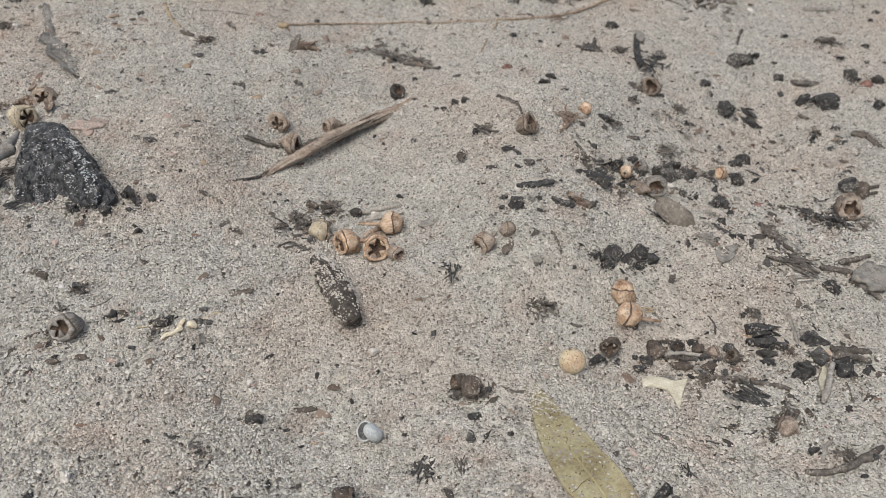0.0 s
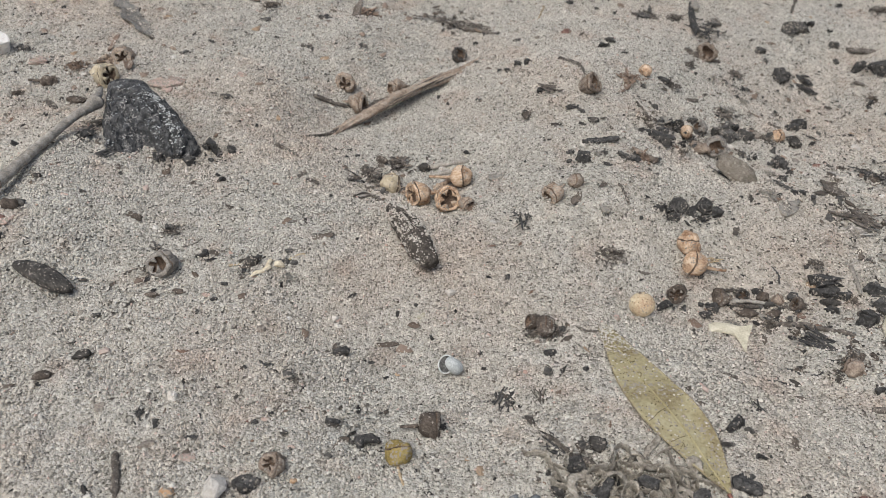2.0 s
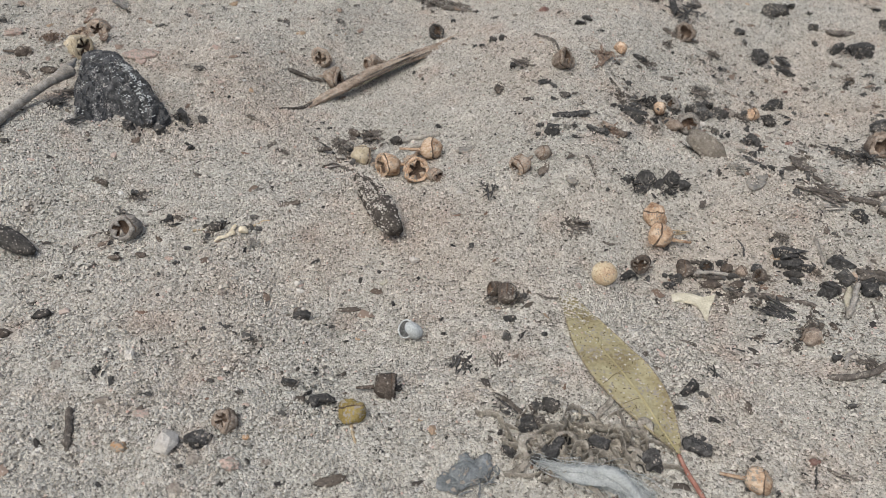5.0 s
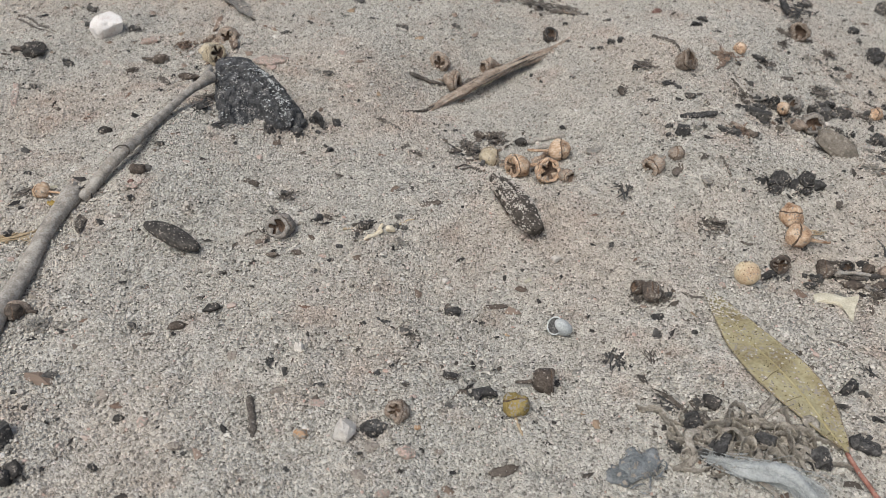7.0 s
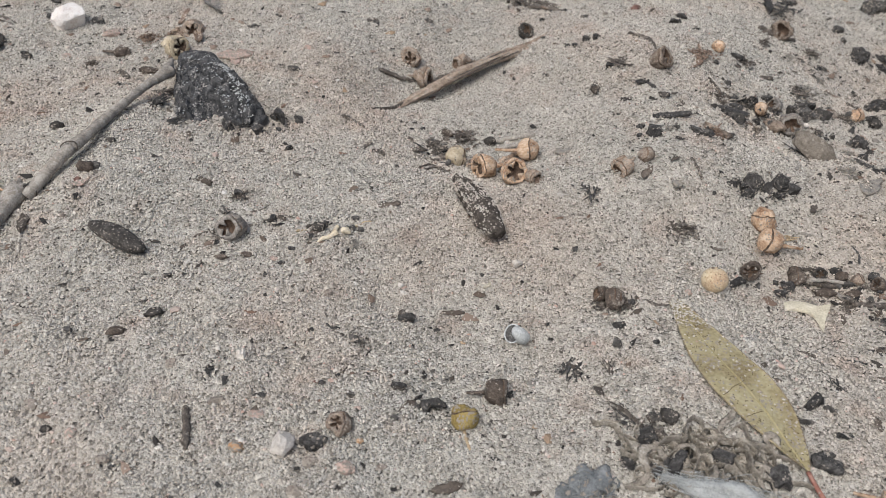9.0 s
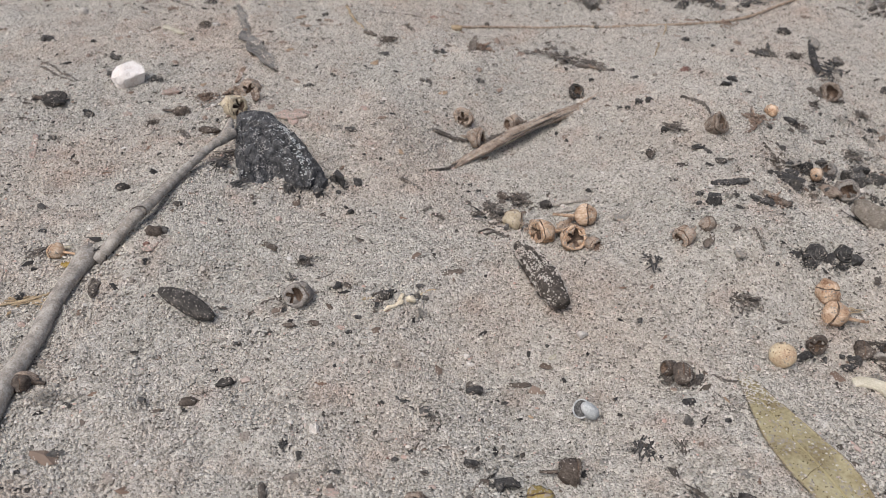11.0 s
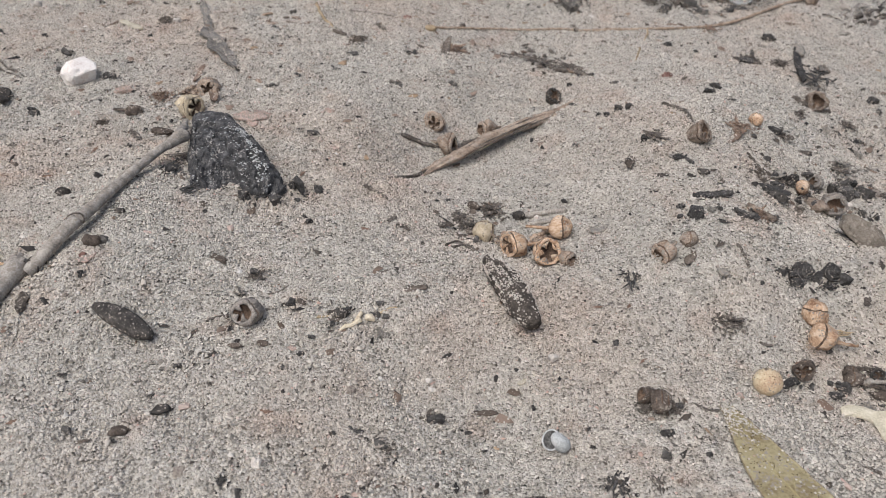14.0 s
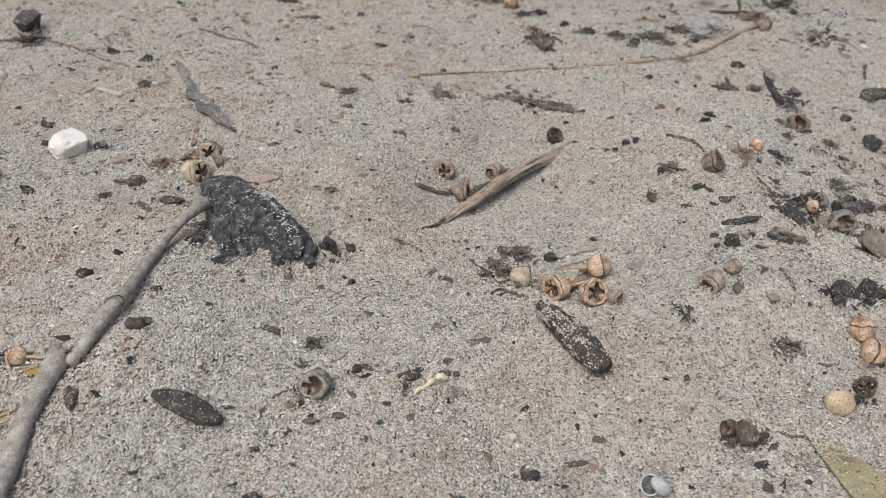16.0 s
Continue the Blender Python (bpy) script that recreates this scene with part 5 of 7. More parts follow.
def curved_shard():
    """A thin bent plate with a forked end."""
    thing = lay(root("pale_shard", "curved cream-coloured shard standing proud of sand", "shard"), 131.2, -55.5, 2.0)
    outline = [(-10.0, 4.3), (-6.7, 6.2), (-1.0, 6.2), (4.0, 3.9), (9.1, 4.4), (7.7, 0.7), (5.9, -2.8), (3.8, -10.1), (2.9, -8.1), (2.6, -3.1), (-0.6, 0.3), (-6.0, 1.1), (-10.0, 0.4)]
    inner = [(x * 0.55 + (-0.5), y * 0.55 + 1.0) for x, y in outline]
    n = len(outline)

    def bent(x, y, up):
        return x, y, 0.10 * x + 0.012 * x * x + 0.12 * y + up

    verts = [bent(x, y, 0.0) for x, y in outline] + [bent(x, y, 0.7) for x, y in inner] + [bent(x, y, -0.8) for x, y in outline]
    faces = []
    for k in range(n):
        j = (k + 1) % n
        faces += [(k, n + k, n + j, j), (k, j, 2 * n + j, 2 * n + k)]
    faces += [tuple(reversed(range(n, 2 * n))), tuple(range(2 * n, 3 * n))]
    part("plate", (verts, faces), SHARD, thing, "", False)
    return thing


curved_shard()


def lichen_clump():
    at = (75.7, -150.7)
    thing = lay(root("lichen_clump", "tangled clump of curled dry grey-brown lichen on sand", "lichen"), *at)
    r = random.Random(44)
    for k in range(66):
        a, q = r.uniform(0, 2 * math.pi), math.sqrt(r.random())
        px, py = 26 * q * math.cos(a) - 3, 13 * q * math.sin(a) - 1
        head, bend, steps = r.uniform(0, 2 * math.pi), r.choice((-1, 1)) * r.uniform(0.05, 0.3), r.randint(12, 22)
        step = r.uniform(0.8, 1.3)
        z0, rise = r.uniform(-0.4, 1.6), r.uniform(0.5, 4.5) * (1 - 0.5 * q)
        line = []
        for s in range(steps):
            u = s / (steps - 1)
            line.append((px, py, level(px + at[0], py + at[1]) - level(*at) + z0 + rise * math.sin(math.pi * u) + 0.7 * math.sin(6 * u + k)))
            px, py = px + step * math.cos(head), py + step * math.sin(head)
            head += bend * (1 + 1.8 * math.sin(4 * u + k)) + r.uniform(-0.12, 0.12)
        upright = 0 if r.random() < 0.3 else r.uniform(8, 15)
        rad = r.uniform(0.8, 1.7) if upright < 1 else r.uniform(0.1, 0.19)
        part("strand", tube_form(line, [rad * (0.45 + 0.55 * math.sin(math.pi * (0.1 + 0.8 * s / steps)) + 0.15 * math.sin(s * 1.7 + k)) for s in range(steps)], 8, 0.3, k, r.uniform(0.08, 0.16) if upright < 1 else upright), LICHEN, thing)
    return thing


lichen_clump()
# charcoal among the strands, partly added to stand for shade in the gaps
charcoal(54.9, -145.5, 9, 7, 6, 20)
charcoal(63.9, -155.3, 11, 8, 6, 50)
charcoal(78.6, -149.9, 10, 9, 5, 0)
dark_seed(61.9, -135.6, 6.5, 5.5, 5.5, 0)
charcoal(95.3, -154.6, 9, 9, 5, 10)


def white_fluff():
    at = (76, -161)
    thing = lay(root("fluffy_fibre_tuft", "grey-white fluffy tuft of fibres lying on sand", "fibre tuft"), *at)
    r = random.Random(8)
    spine = smooth_line([(56, -158.4, 1.2), (66, -161.9, 2.0), (78.1, -162.5, 2.6), (87.3, -164.6, 2.4), (92.3, -170.4, 1.6), (93.4, -177.5, 1.0)], 5)
    n = len(spine)
    tube_part("core", [(58, -159.5), (70, -163), (82.2, -163.7), (90.3, -169.5), (92.5, -176.4)], [0.9, 2.4, 3.6, 2.7, 0.9], FLUFF, thing, at, 14, 0.4, 0.7)
    for k in range(330):
        i0 = r.randint(0, n - 8)
        span = r.randint(6, min(14, n - i0))
        off = (r.gauss(0, 1.5), r.gauss(0, 1.5), abs(r.gauss(0, 1.2)))
        drift = (r.gauss(0, 0.35), r.gauss(0, 0.35))
        line = []
        for s in range(span):
            p = spine[min(n - 1, i0 + s)]
            px, py = p[0] + off[0] + drift[0] * s, p[1] + off[1] + drift[1] * s
            line.append((px - at[0], py - at[1], level(px, py) - level(*at) + p[2] + off[2]))
        part("fibre", tube_form(line, [0.11] * (span - 1) + [0.04], 4, 0.1, k), FLUFF, thing)
    return thing


white_fluff()


def felt_lump():
    thing = root("felted_lump", "soft blue-grey felted lump of fibre on sand", "fibre lump")
    for k, (px, py, pz, a, b, c) in enumerate(((0, 2, 2.2, 11, 13, 5), (-4, -3, 1.5, 10, 8, 4), (4, 6, 2.4, 6, 9, 4))):
        v, f = lump_form(a, b, c, 0.45, 0, 4, 60 + k)
        part("felt_mass", (np.array(v) + (px, py, pz * 0.8), f), BLUE_GREY, thing)
    r = random.Random(12)
    for k in range(40):
        px, py, head, bend = r.gauss(0, 4.2), r.gauss(0.5, 5), r.gauss(1.2, 0.8), r.uniform(-0.35, 0.35)
        line = []
        for i in range(8):
            line.append((px, py, 3.6 * math.exp(-(px * px + py * py) / 55) + 0.4 + 0.6 * r.random()))
            px, py, head = px + 0.8 * math.cos(head), py + 0.8 * math.sin(head), head + bend
        part("fibre", tube_form(line, [0.2, 0.3, 0.34, 0.34, 0.32, 0.28, 0.2, 0.1], 4, 0.2, k), BLUE_GREY, thing)
    return rest(thing, 34.1, -166.5, 0.1, -15)


felt_lump()


def ringed_cone(x, y, d, az, tilt):
    """A burnt cone with raised growth rings."""
    thing = root("ringed_cone", "burnt black cone with concentric raised rings on sand", "cone", "pair of ringed cones")
    profile = [(0.30, -0.3), (0.48, -0.12), (0.5, 0.05), (0.44, 0.22), (0.32, 0.36), (0.16, 0.45), (0.001, 0.48)]
    def gnaw(form):
        """Burn the lathe-true form away unevenly."""
        v = np.array(form[0], float)
        for i, p in enumerate(v):
            q = Vector(p) / d * 2.3 + Vector((x, y, 0))
            v[i] += np.array(noise.noise_vector(q)) * 0.16 * d + np.array(noise.noise_vector(q * 3)) * 0.05 * d
        return v, form[1]

    body = part("cone_body", gnaw(turned_form([(a * d, b * d) for a, b in profile], 24, 0.04)), CHARCOAL, thing)
    for rad, z in ((0.49, 0.08), (0.43, 0.235), (0.33, 0.36), (0.21, 0.435), (0.09, 0.475)):
        ring = [(rad * d * math.cos(w), rad * d * math.sin(w), z * d) for w in np.linspace(0.6 + 5 * rad, 5.4 + 7 * rad, 25)]
        part("ring", gnaw(tube_form(ring, [0.03 * d] * 25, 6, 0.25, seed_of())), GREY_CHAR, body, "ashy grey ring")
    axis = Vector((math.sin(radians(tilt)) * math.cos(radians(az)), math.sin(radians(tilt)) * math.sin(radians(az)), math.cos(radians(tilt))))
    thing.matrix_world = Matrix.Translation((x * MM, y * MM, (level(x, y) + 0.2 * d) * MM)) @ axis.to_track_quat("Z", "Y").to_matrix().to_4x4()
    return thing


ringed_cone(113.4, 9.3, 8.8, 285, 40)
ringed_cone(126.6, 12.5, 8.6, 285, 40)
charcoal(119.7, 8.4, 7, 5, 4, 20)
charcoal(107.6, 6.3, 6, 4.5, 3.5, 60)
charcoal(132.1, 10.4, 7.5, 6, 4.5, 0)
charcoal(112.2, 3.9, 5.5, 4, 3, 30)
husk(124.4, 6, 9, kind="black", petals=4)
husk(104.1, 7.4, 8, kind="black", petals=4)


def cream_fruit():
    thing = root("round_fruit", "round cream-yellow fruit with tiny brown specks on sand", "fruit")
    v, f = lump_form(11.2, 11, 10.6, 0.03, 0, 4, 5)
    skin = part("skin", (v, f), CREAM_FRUIT, thing)
    r = random.Random(5)
    for k in range(26):
        d = Vector((r.gauss(0, 1), r.gauss(-0.6, 1), abs(r.gauss(0.5, 0.8)))).normalized()
        vv, ff = lump_form(0.5, 0.4, 0.4, 0.2, 0, 1, k)
        part("speck", (np.array(vv) + np.array(d) * 5.42, ff), LEAF_SPOT, skin)
    vv, ff = lump_form(1.8, 1.8, 0.8, 0.2, 0, 2, 3)
    part("stalk_scar", (np.array(vv) + (-1.5, 1.5, 5.0), ff), DULL_NUT, thing, "brown stalk scar")
    return rest(thing, 88.7, -55.4, 4.2)


cream_fruit()


def slaty_stone(x, y, turn):
    """An angular wedge of stone, its ridge slanting down into the sand."""
    v, f = lump_form(25, 14, 16, 0.2, 8, 4, 12)
    ob = tagged(finish("stone", v, f, SLATE, None, "", False), "angular dark slaty stone standing in sand", "stone", "stones on the sand")
    settle(x, y, 26, 15, turn)
    return rest(ob, x, y, 2.5, turn, 0, 24)


slaty_stone(150.9, 50, -30)
stone(-280.8, 113, 27, 23, 21, 12, kind="quartz", facets=9, lift=0.22)


def bark_strip():
    """A thin torn strip of grey bark, narrow at one end, its raised edge showing the dark underside."""
    at = (-224.7, 186.6)
    thing = lay(root("bark_strip", "thin torn strip of grey bark with a dark curled edge", "bark"), *at)
    line = smooth_line([(-262, 250, 0), (-247, 222, 0), (-231, 188, 0), (-217, 170, 0), (-196.5, 142, 0)], 9)
    n, m = len(line), 9
    for name, material, drop, shift, grow in (("outer_bark", GREY_BARK, 0.0, 0.0, 1.0), ("underside", BARK, -0.9, -1.3, 0.92)):
        verts, faces = [], []
        for side in (0, 1):
            for i, (px, py, _) in enumerate(line):
                u = i / (n - 1)
                dx, dy = (line[min(n - 1, i + 1)] - line[max(0, i - 1)])[:2]
                long = math.hypot(dx, dy)
                nx, ny = -dy / long, dx / long
                wide = grow * float(np.interp(u, [0, 0.08, 0.4, 0.5, 0.75, 0.92, 1], [2, 5, 6, 11, 13, 8, 2]))
                for k in range(m):
                    e = k / (m - 1) * 2 - 1
                    edge = wide / 2 * e * (1 + 0.5 * noise.noise((u * 9, 3 * (e > 0), 4)) + 0.25 * noise.noise((u * 31, 3 * (e > 0), 7))) - shift
                    up = 1.0 + drop + 2.2 * max(0, -e) * (u > 0.4) + 0.9 * noise.noise((u * 12, e * 1.2, 2)) + 0.5 * noise.noise((u * 30, e * 2, 5)) - 0.7 * side
                    x, y = px + nx * edge, py + ny * edge
                    verts.append((x - at[0], y - at[1], level(x, y) - level(*at) + up))
        o = n * m
        for i in range(n - 1):
            for k in range(m - 1):
                a = i * m + k
                faces += [(a, a + 1, a + m + 1, a + m), (o + a, o + a + m, o + a + m + 1, o + a + 1)]
            a, b = i * m, i * m + m - 1
            faces += [(a, a + m, o + a + m, o + a), (b, o + b, o + b + m, b + m)]
        part(name, (verts, faces), material, thing, "dark underside at the curled edge" if drop else "", False)
    return thing


bark_strip()
chip(146.6, 386.9, 44, 20, 2.0, 70, kind="ash", curl=0.15)
for heap in ((147.3, 97.6, 20, 9, 24, 1), (244, 72.7, 14, 9, 26, 2), (183.2, 115.4, 14, 9, 14, 14), (152.6, -44.7, 16, 6, 15, 3), (206.1, -44.3, 16, 9, 11, 4), (-34.8, 32.2, 8, 6, 12, 5), (55.9, -151.3, 6, 6, 9, 6), (188.8, 26.5, 14, 7, 14, 7), (108, 361.7, 30, 18, 26, 8), (164.3, -83.3, 9, 5, 8, 9), (116.3, 89.4, 9, 7, 14, 15), (255, 155.8, 25, 20, 16, 10), (179.5, 174.9, 12, 10, 8, 11), (-68.7, -56.9, 7, 4, 6, 12), (-112.2, -61.4, 7, 6, 6, 13)):
    clutter(*heap)


def gather_sand():
    """Sand drifted against the foot of each thing, and crumbs shed beside the burnt ones."""
    r = np.random.RandomState(77)
    sand, crumbs = [], []
    for x, y, a, b, turn, burnt in SETTLED:
        n = int(min(70, 5 + 2.2 * (a + b)))
        w = r.uniform(0, 2 * math.pi, n)
        q = r.normal(1.0, 0.14, n)
        c, s = math.cos(radians(turn)), math.sin(radians(turn))
        u, v = 0.5 * a * q * np.cos(w), 0.5 * b * q * np.sin(w)
        sand.append(np.stack([x + c * u - s * v, y + s * u + c * v], 1))
        if burnt:
            n = int(min(10, 2 + 0.4 * a))
            w, q = r.uniform(0, 2 * math.pi, n), 0.55 + r.exponential(0.35, n)
            crumbs.append(np.stack([x + a * q * np.cos(w), y + a * q * np.sin(w)], 1))
    sand, crumbs = np.concatenate(sand) * MM, np.concatenate(crumbs) * MM
    scatter("drifted_sand", sand, r.lognormal(math.log(0.0009), 0.28, len(sand)), GRAIN, "sand grains drifted against the foot of litter", "sand grains", 0, 41, 0.9, 1.4, -0.05)
    scatter("shed_crumbs", crumbs, r.lognormal(math.log(0.0014), 0.45, len(crumbs)), CRUMB, "dark crumbs shed beside charred pieces", "litter", 1, 42, 0.45, 2.2, 0.2, 0.6)


gather_sand()


# ---- the smaller things, patch by patch: x, y and sizes in millimetres ----

# the knot of gum nuts in the hollow
gum_nut(-0.5, 8.5, 13, 284, 60, kind='tan', lift=0.44, stalk=0.8)
gum_nut(-14.9, 15.4, 12.8, 210, 82, kind='tan', lift=0.44, stalk=0.8, valves=4)
husk(-19.5, 23.5, 11, kind='paper', petals=3, lift=0.3)
husk(-5, 24, 10, kind='paper', petals=2, lift=0.25)
gum_nut(5.4, 28.6, 11.4, 355, 80, kind='tan', lift=0.5, shut=True, stalk=1.0)
gum_nut(8.6, 5.5, 7.6, 330, 85, kind='dusty', stalk=0, valves=2)
husk(11.5, 3.5, 7, kind='leaf', petals=3)
gum_nut(-31.6, 30.9, 10.8, 250, 50, kind='pale', shut=True, stalk=0.3)
twig([(-12.7, 50.6), (-2.8, 51.6), (8.8, 51.1)], 3.2, 2.3, kind='grey')
dark_seed(-15, 49.6, 7.1, 3.9, 5.2, -13)
twig([(-10.8, 43.1), (-0.5, 45.2), (9.7, 45)], 2.6, 2, kind='grey')
husk(-29.7, 53.1, 15, kind='dark', petals=8)
husk(-35.1, 35.3, 9.9, kind='dark', petals=7)
husk(-31.2, 56.1, 7.9, kind='leaf', petals=4)
charcoal(7.1, 57.9, 3.9, 2.5, 2.3, 11)
twig([(-44.1, 5.2), (-38.5, 10.3), (-30.4, 2.8)], 1.1, 0.8, kind='brown')
stone(-6.1, 50.2, 3.5, 2.2, 2, -6, kind='white')
twig([(-42.6, 19.4), (-36.5, 29.9), (-29.1, 30.9)], 1.4, 1.1, kind='brown')
splinters(-36.2, 34.3, 15.8, 4.9, 40.1, kind='brown', count=6)
chip(23.7, 30.7, 9.1, 4.2, 1.5, 25.8, kind='grey')
gum_nut(50.6, 3.4, 10.6, 225, 98, kind='dusty', lift=0.2, stalk=0.3, valves=2)
gum_nut(61.5, 10.3, 8.2, 190, 80, kind='dull', lift=0.2, stalk=0.3, shut=True)
chip(61.8, 1.2, 11, 3.4, 1.2, 63.2, kind='bark')
twig([(-7.9, 25.5), (-3.9, 30.5), (0.3, 32.9)], 2.5, 2, kind='tan', lift=1.2)
twig([(-3.2, 29.2), (0.2, 35.7), (4, 37.1)], 2.3, 2, kind='tan', lift=1.4)
chip(-0.4, 26.9, 6.3, 4.9, 1.7, 17.5, kind='leaf')
chip(-19.6, 35.1, 6.7, 5, 1.2, 27.1, kind='tan')
husk(-45.4, 36.4, 12, kind='dark', petals=5)
splinters(-45.3, 33.9, 11.1, 4.6, -10.1, kind='brown', count=8)
splinters(-40.6, 52.8, 10.9, 5.5, -40.7, kind='brown', count=7)
dark_seed(-38.9, 52, 7.3, 4, 5.5, -23, material=DARK_NUT)
husk(-30.9, 58.4, 7.4, kind='leaf', petals=3)
twig([(-47.5, 6.1), (-42, 12.9), (-35, 5.9)], 1, 0.8, kind='brown')

# the split stick and the nuts beside it
gum_nut(-71.2, 124.2, 11.5, 268, 74, kind='dusty', lift=0.2, stalk=0, valves=5)
gum_nut(-40, 130, 11, 205, 92, kind='dusty', lift=0.5, stalk=0.3, valves=2)
gum_nut(-60.5, 109.5, 11.5, 345, 84, kind='dusty', lift=0.42, stalk=0.5, valves=3)
twig([(-86.6, 102.6), (-76, 106), (-65, 109.5)], 2.7, 2, kind='brown')
twig([(-60.5, 105.3), (-47.7, 122.6), (-36.2, 129.4)], 3.9, 2.7, kind='brown')
gum_nut(-3.3, 164, 9.7, 290, 50, kind='black', lift=0.4, stalk=0)

# hollow and slope round the pod
charcoal(-114.2, 29.1, 6.9, 4.4, 4, -15)
charcoal(-130.3, 74.6, 4.4, 2.7, 2.4, 11, material=GREY_CHAR)
chip(-98.5, 145.5, 7.1, 3.2, 1.1, 25.4, kind='dark')
twig([(-93.1, 40.1), (-87, 36.5), (-79.3, 31.5)], 1.8, 1.2, kind='brown')
chip(-75, 14.6, 6.1, 2.1, 0.7, 58.8, kind='dark')
chip(-68.2, 11, 7.4, 2.8, 1, -19.1, kind='dark')
chip(-51.9, 24.1, 10.4, 3.2, 1.1, 15.3, kind='dark')
chip(-138.2, -39.3, 6.8, 2.8, 1, -11.5, kind='bark')
chip(-70.3, -30.1, 6.4, 1.6, 0.6, 32.7, kind='dark')
chip(-54.6, -35.6, 10.2, 3.2, 1.1, 28.8, kind='bark')
charcoal(-110.1, -1, 4.3, 3.6, 2.6, 23)
charcoal(-114.1, 4.9, 3.3, 1.9, 1.7, -19)
charcoal(-156.4, -8.1, 2.1, 2.1, 1.2, -5)
charcoal(-107.6, 54.6, 2.4, 2, 1.5, 10)
stone(-126.7, 97.3, 6.9, 4.5, 3, 18, kind='pink')
stone(-115.3, 66.2, 6.2, 4.6, 1.5, 4, kind='pink')
stone(-28.7, 78.2, 4.4, 3.5, 2.7, -1, kind='grey')
charcoal(-52.5, 52, 3.1, 2.2, 1.8, 17)
charcoal(-12.8, 121.2, 3.3, 2.9, 2, 24)
splinters(38.1, -7.9, 18.9, 5.6, 76.5, kind='black', count=7)
chip(74.9, -4.6, 6.9, 4.4, 1.5, -77.1, kind='grey')
twig([(81.8, 10.4), (84.5, 6), (86.8, -0.7)], 1.4, 1.1, kind='brown')
husk(77.8, -24.2, 12.9, kind='dark', petals=3, lift=0.0)
husk(74.1, -23.7, 9.3, kind='dark', petals=2, lift=0.0)
husk(81.6, -23.2, 7.8, kind='grey', petals=2, lift=0.0)
chip(141.4, 3, 8, 3, 1.1, 75.8, kind='dark')
charcoal(147.6, 25.1, 2.2, 1.9, 1.3, 5)
charcoal(92.7, -4.6, 2.4, 2.1, 1.5, -9)
charcoal(29.8, -46.7, 2.5, 2.5, 1.5, 18)
chip(91.7, -30.2, 7.9, 1.6, 0.6, -16.3, kind='dark')
stone(22.2, -11.5, 4.2, 3.5, 2.5, 14, kind='white')
charcoal(38.1, 79.7, 5.6, 3.2, 2.9, 18, material=GREY_CHAR)
chip(39.1, 79.7, 11.5, 4.7, 1.6, 72.1, kind='bark')
twig([(66.2, 81.2), (70.3, 78.1)], 1.9, 1.9, kind='black')
dark_seed(74.3, 71.5, 6.2, 3.4, 4.6, -17, material=DARK_SEED)
chip(63.5, 81.9, 6.7, 3.5, 1.2, 34.1, kind='black')
twig([(69.1, 126), (70.4, 112.5), (71.1, 107.4)], 1.7, 1.3, kind='brown')
gum_nut(72.8, 96.4, 11.6, 325, 52, kind='dull', lift=0.25, stalk=0, valves=4)
twig([(58, 136.4), (64.3, 129.2), (70.1, 117.7)], 2.4, 2, kind='brown')
splinters(53, 94.8, 13.6, 7, -5, kind='brown', count=7)
charcoal(45.6, 94.1, 4.8, 3, 2.8, -11)
charcoal(33.2, 129.6, 5.1, 4.1, 3.1, -14)
charcoal(22.8, 128.5, 3, 2, 1.8, 5)
stone(65.9, 187.8, 7, 4.8, 4.2, -1, kind='red')
charcoal(87.9, 164.7, 9.1, 5, 3.8, 15)
charcoal(92.4, 173.2, 8.5, 4.7, 3.9, -25)
twig([(-4, 225), (8.4, 218.8), (22, 207.4)], 3, 2.2, kind='brown')
chip(11.4, 217.4, 15.3, 3.7, 1.3, -30, kind='leaf')
charcoal(20.2, 206.3, 4.4, 2.5, 2.3, 1)

# char and nuts in the trench
chip(77.1, 51.8, 20, 4.1, 2, 17.3, kind='black')
charcoal(65.7, 28.4, 7.7, 5.6, 4.7, 13)
charcoal(60.8, 39, 3.8, 2.2, 2, 4)
charcoal(59.6, 29.2, 4, 2.4, 2.2, 4)
chip(89.7, 32.6, 9.5, 5.1, 1.8, -3.8, kind='black')
charcoal(75.9, 37.3, 7, 4, 3.7, -24, material=GREY_CHAR)
husk(98.2, 41.2, 10.7, kind='leaf', petals=5)
charcoal(107.2, 45, 4.2, 7.1, 2.5, 10, material=GREY_CHAR)
gum_nut(111, 136.6, 7.5, 300, 60, kind='tan', stalk=0, shut=True)
husk(98.8, 123, 15.4, kind='leaf', petals=5)
chip(95.8, 112, 14.3, 4.9, 0.8, 61.9, kind='leaf')
charcoal(123.7, 139.8, 10.4, 5.7, 3.8, -5)
husk(128.5, 139.3, 11.9, kind='dark', petals=5)
charcoal(108.8, 122.4, 3.4, 2.4, 2, 15, material=GREY_CHAR)
twig([(102.3, 104.5), (106.4, 99.4), (110.8, 93.8)], 1.7, 1.3, kind='brown')
charcoal(126.5, 98.3, 9.5, 7, 6, 13)
chip(118, 96, 9, 5, 1.2, 30, kind='grey', curl=0.3)
husk(110.5, 82, 9, kind='grey', petals=4)
dark_seed(96.5, 46.1, 9, 4, 4, -50, material=DULL_NUT)
dark_seed(102.5, 41, 7, 4, 4, -40, material=DARK_NUT)
stone(114, 88.5, 5, 4, 3, 10, kind='white')
charcoal(139.1, 111.2, 6.8, 4.4, 4, 5, material=GREY_CHAR)
gum_nut(132.4, 93.8, 7.6, 240, 50, kind='tan', lift=0.7, stalk=0.1, shut=True)
chip(111.9, 78.6, 21.6, 9.6, 5, -19.9, kind='black')
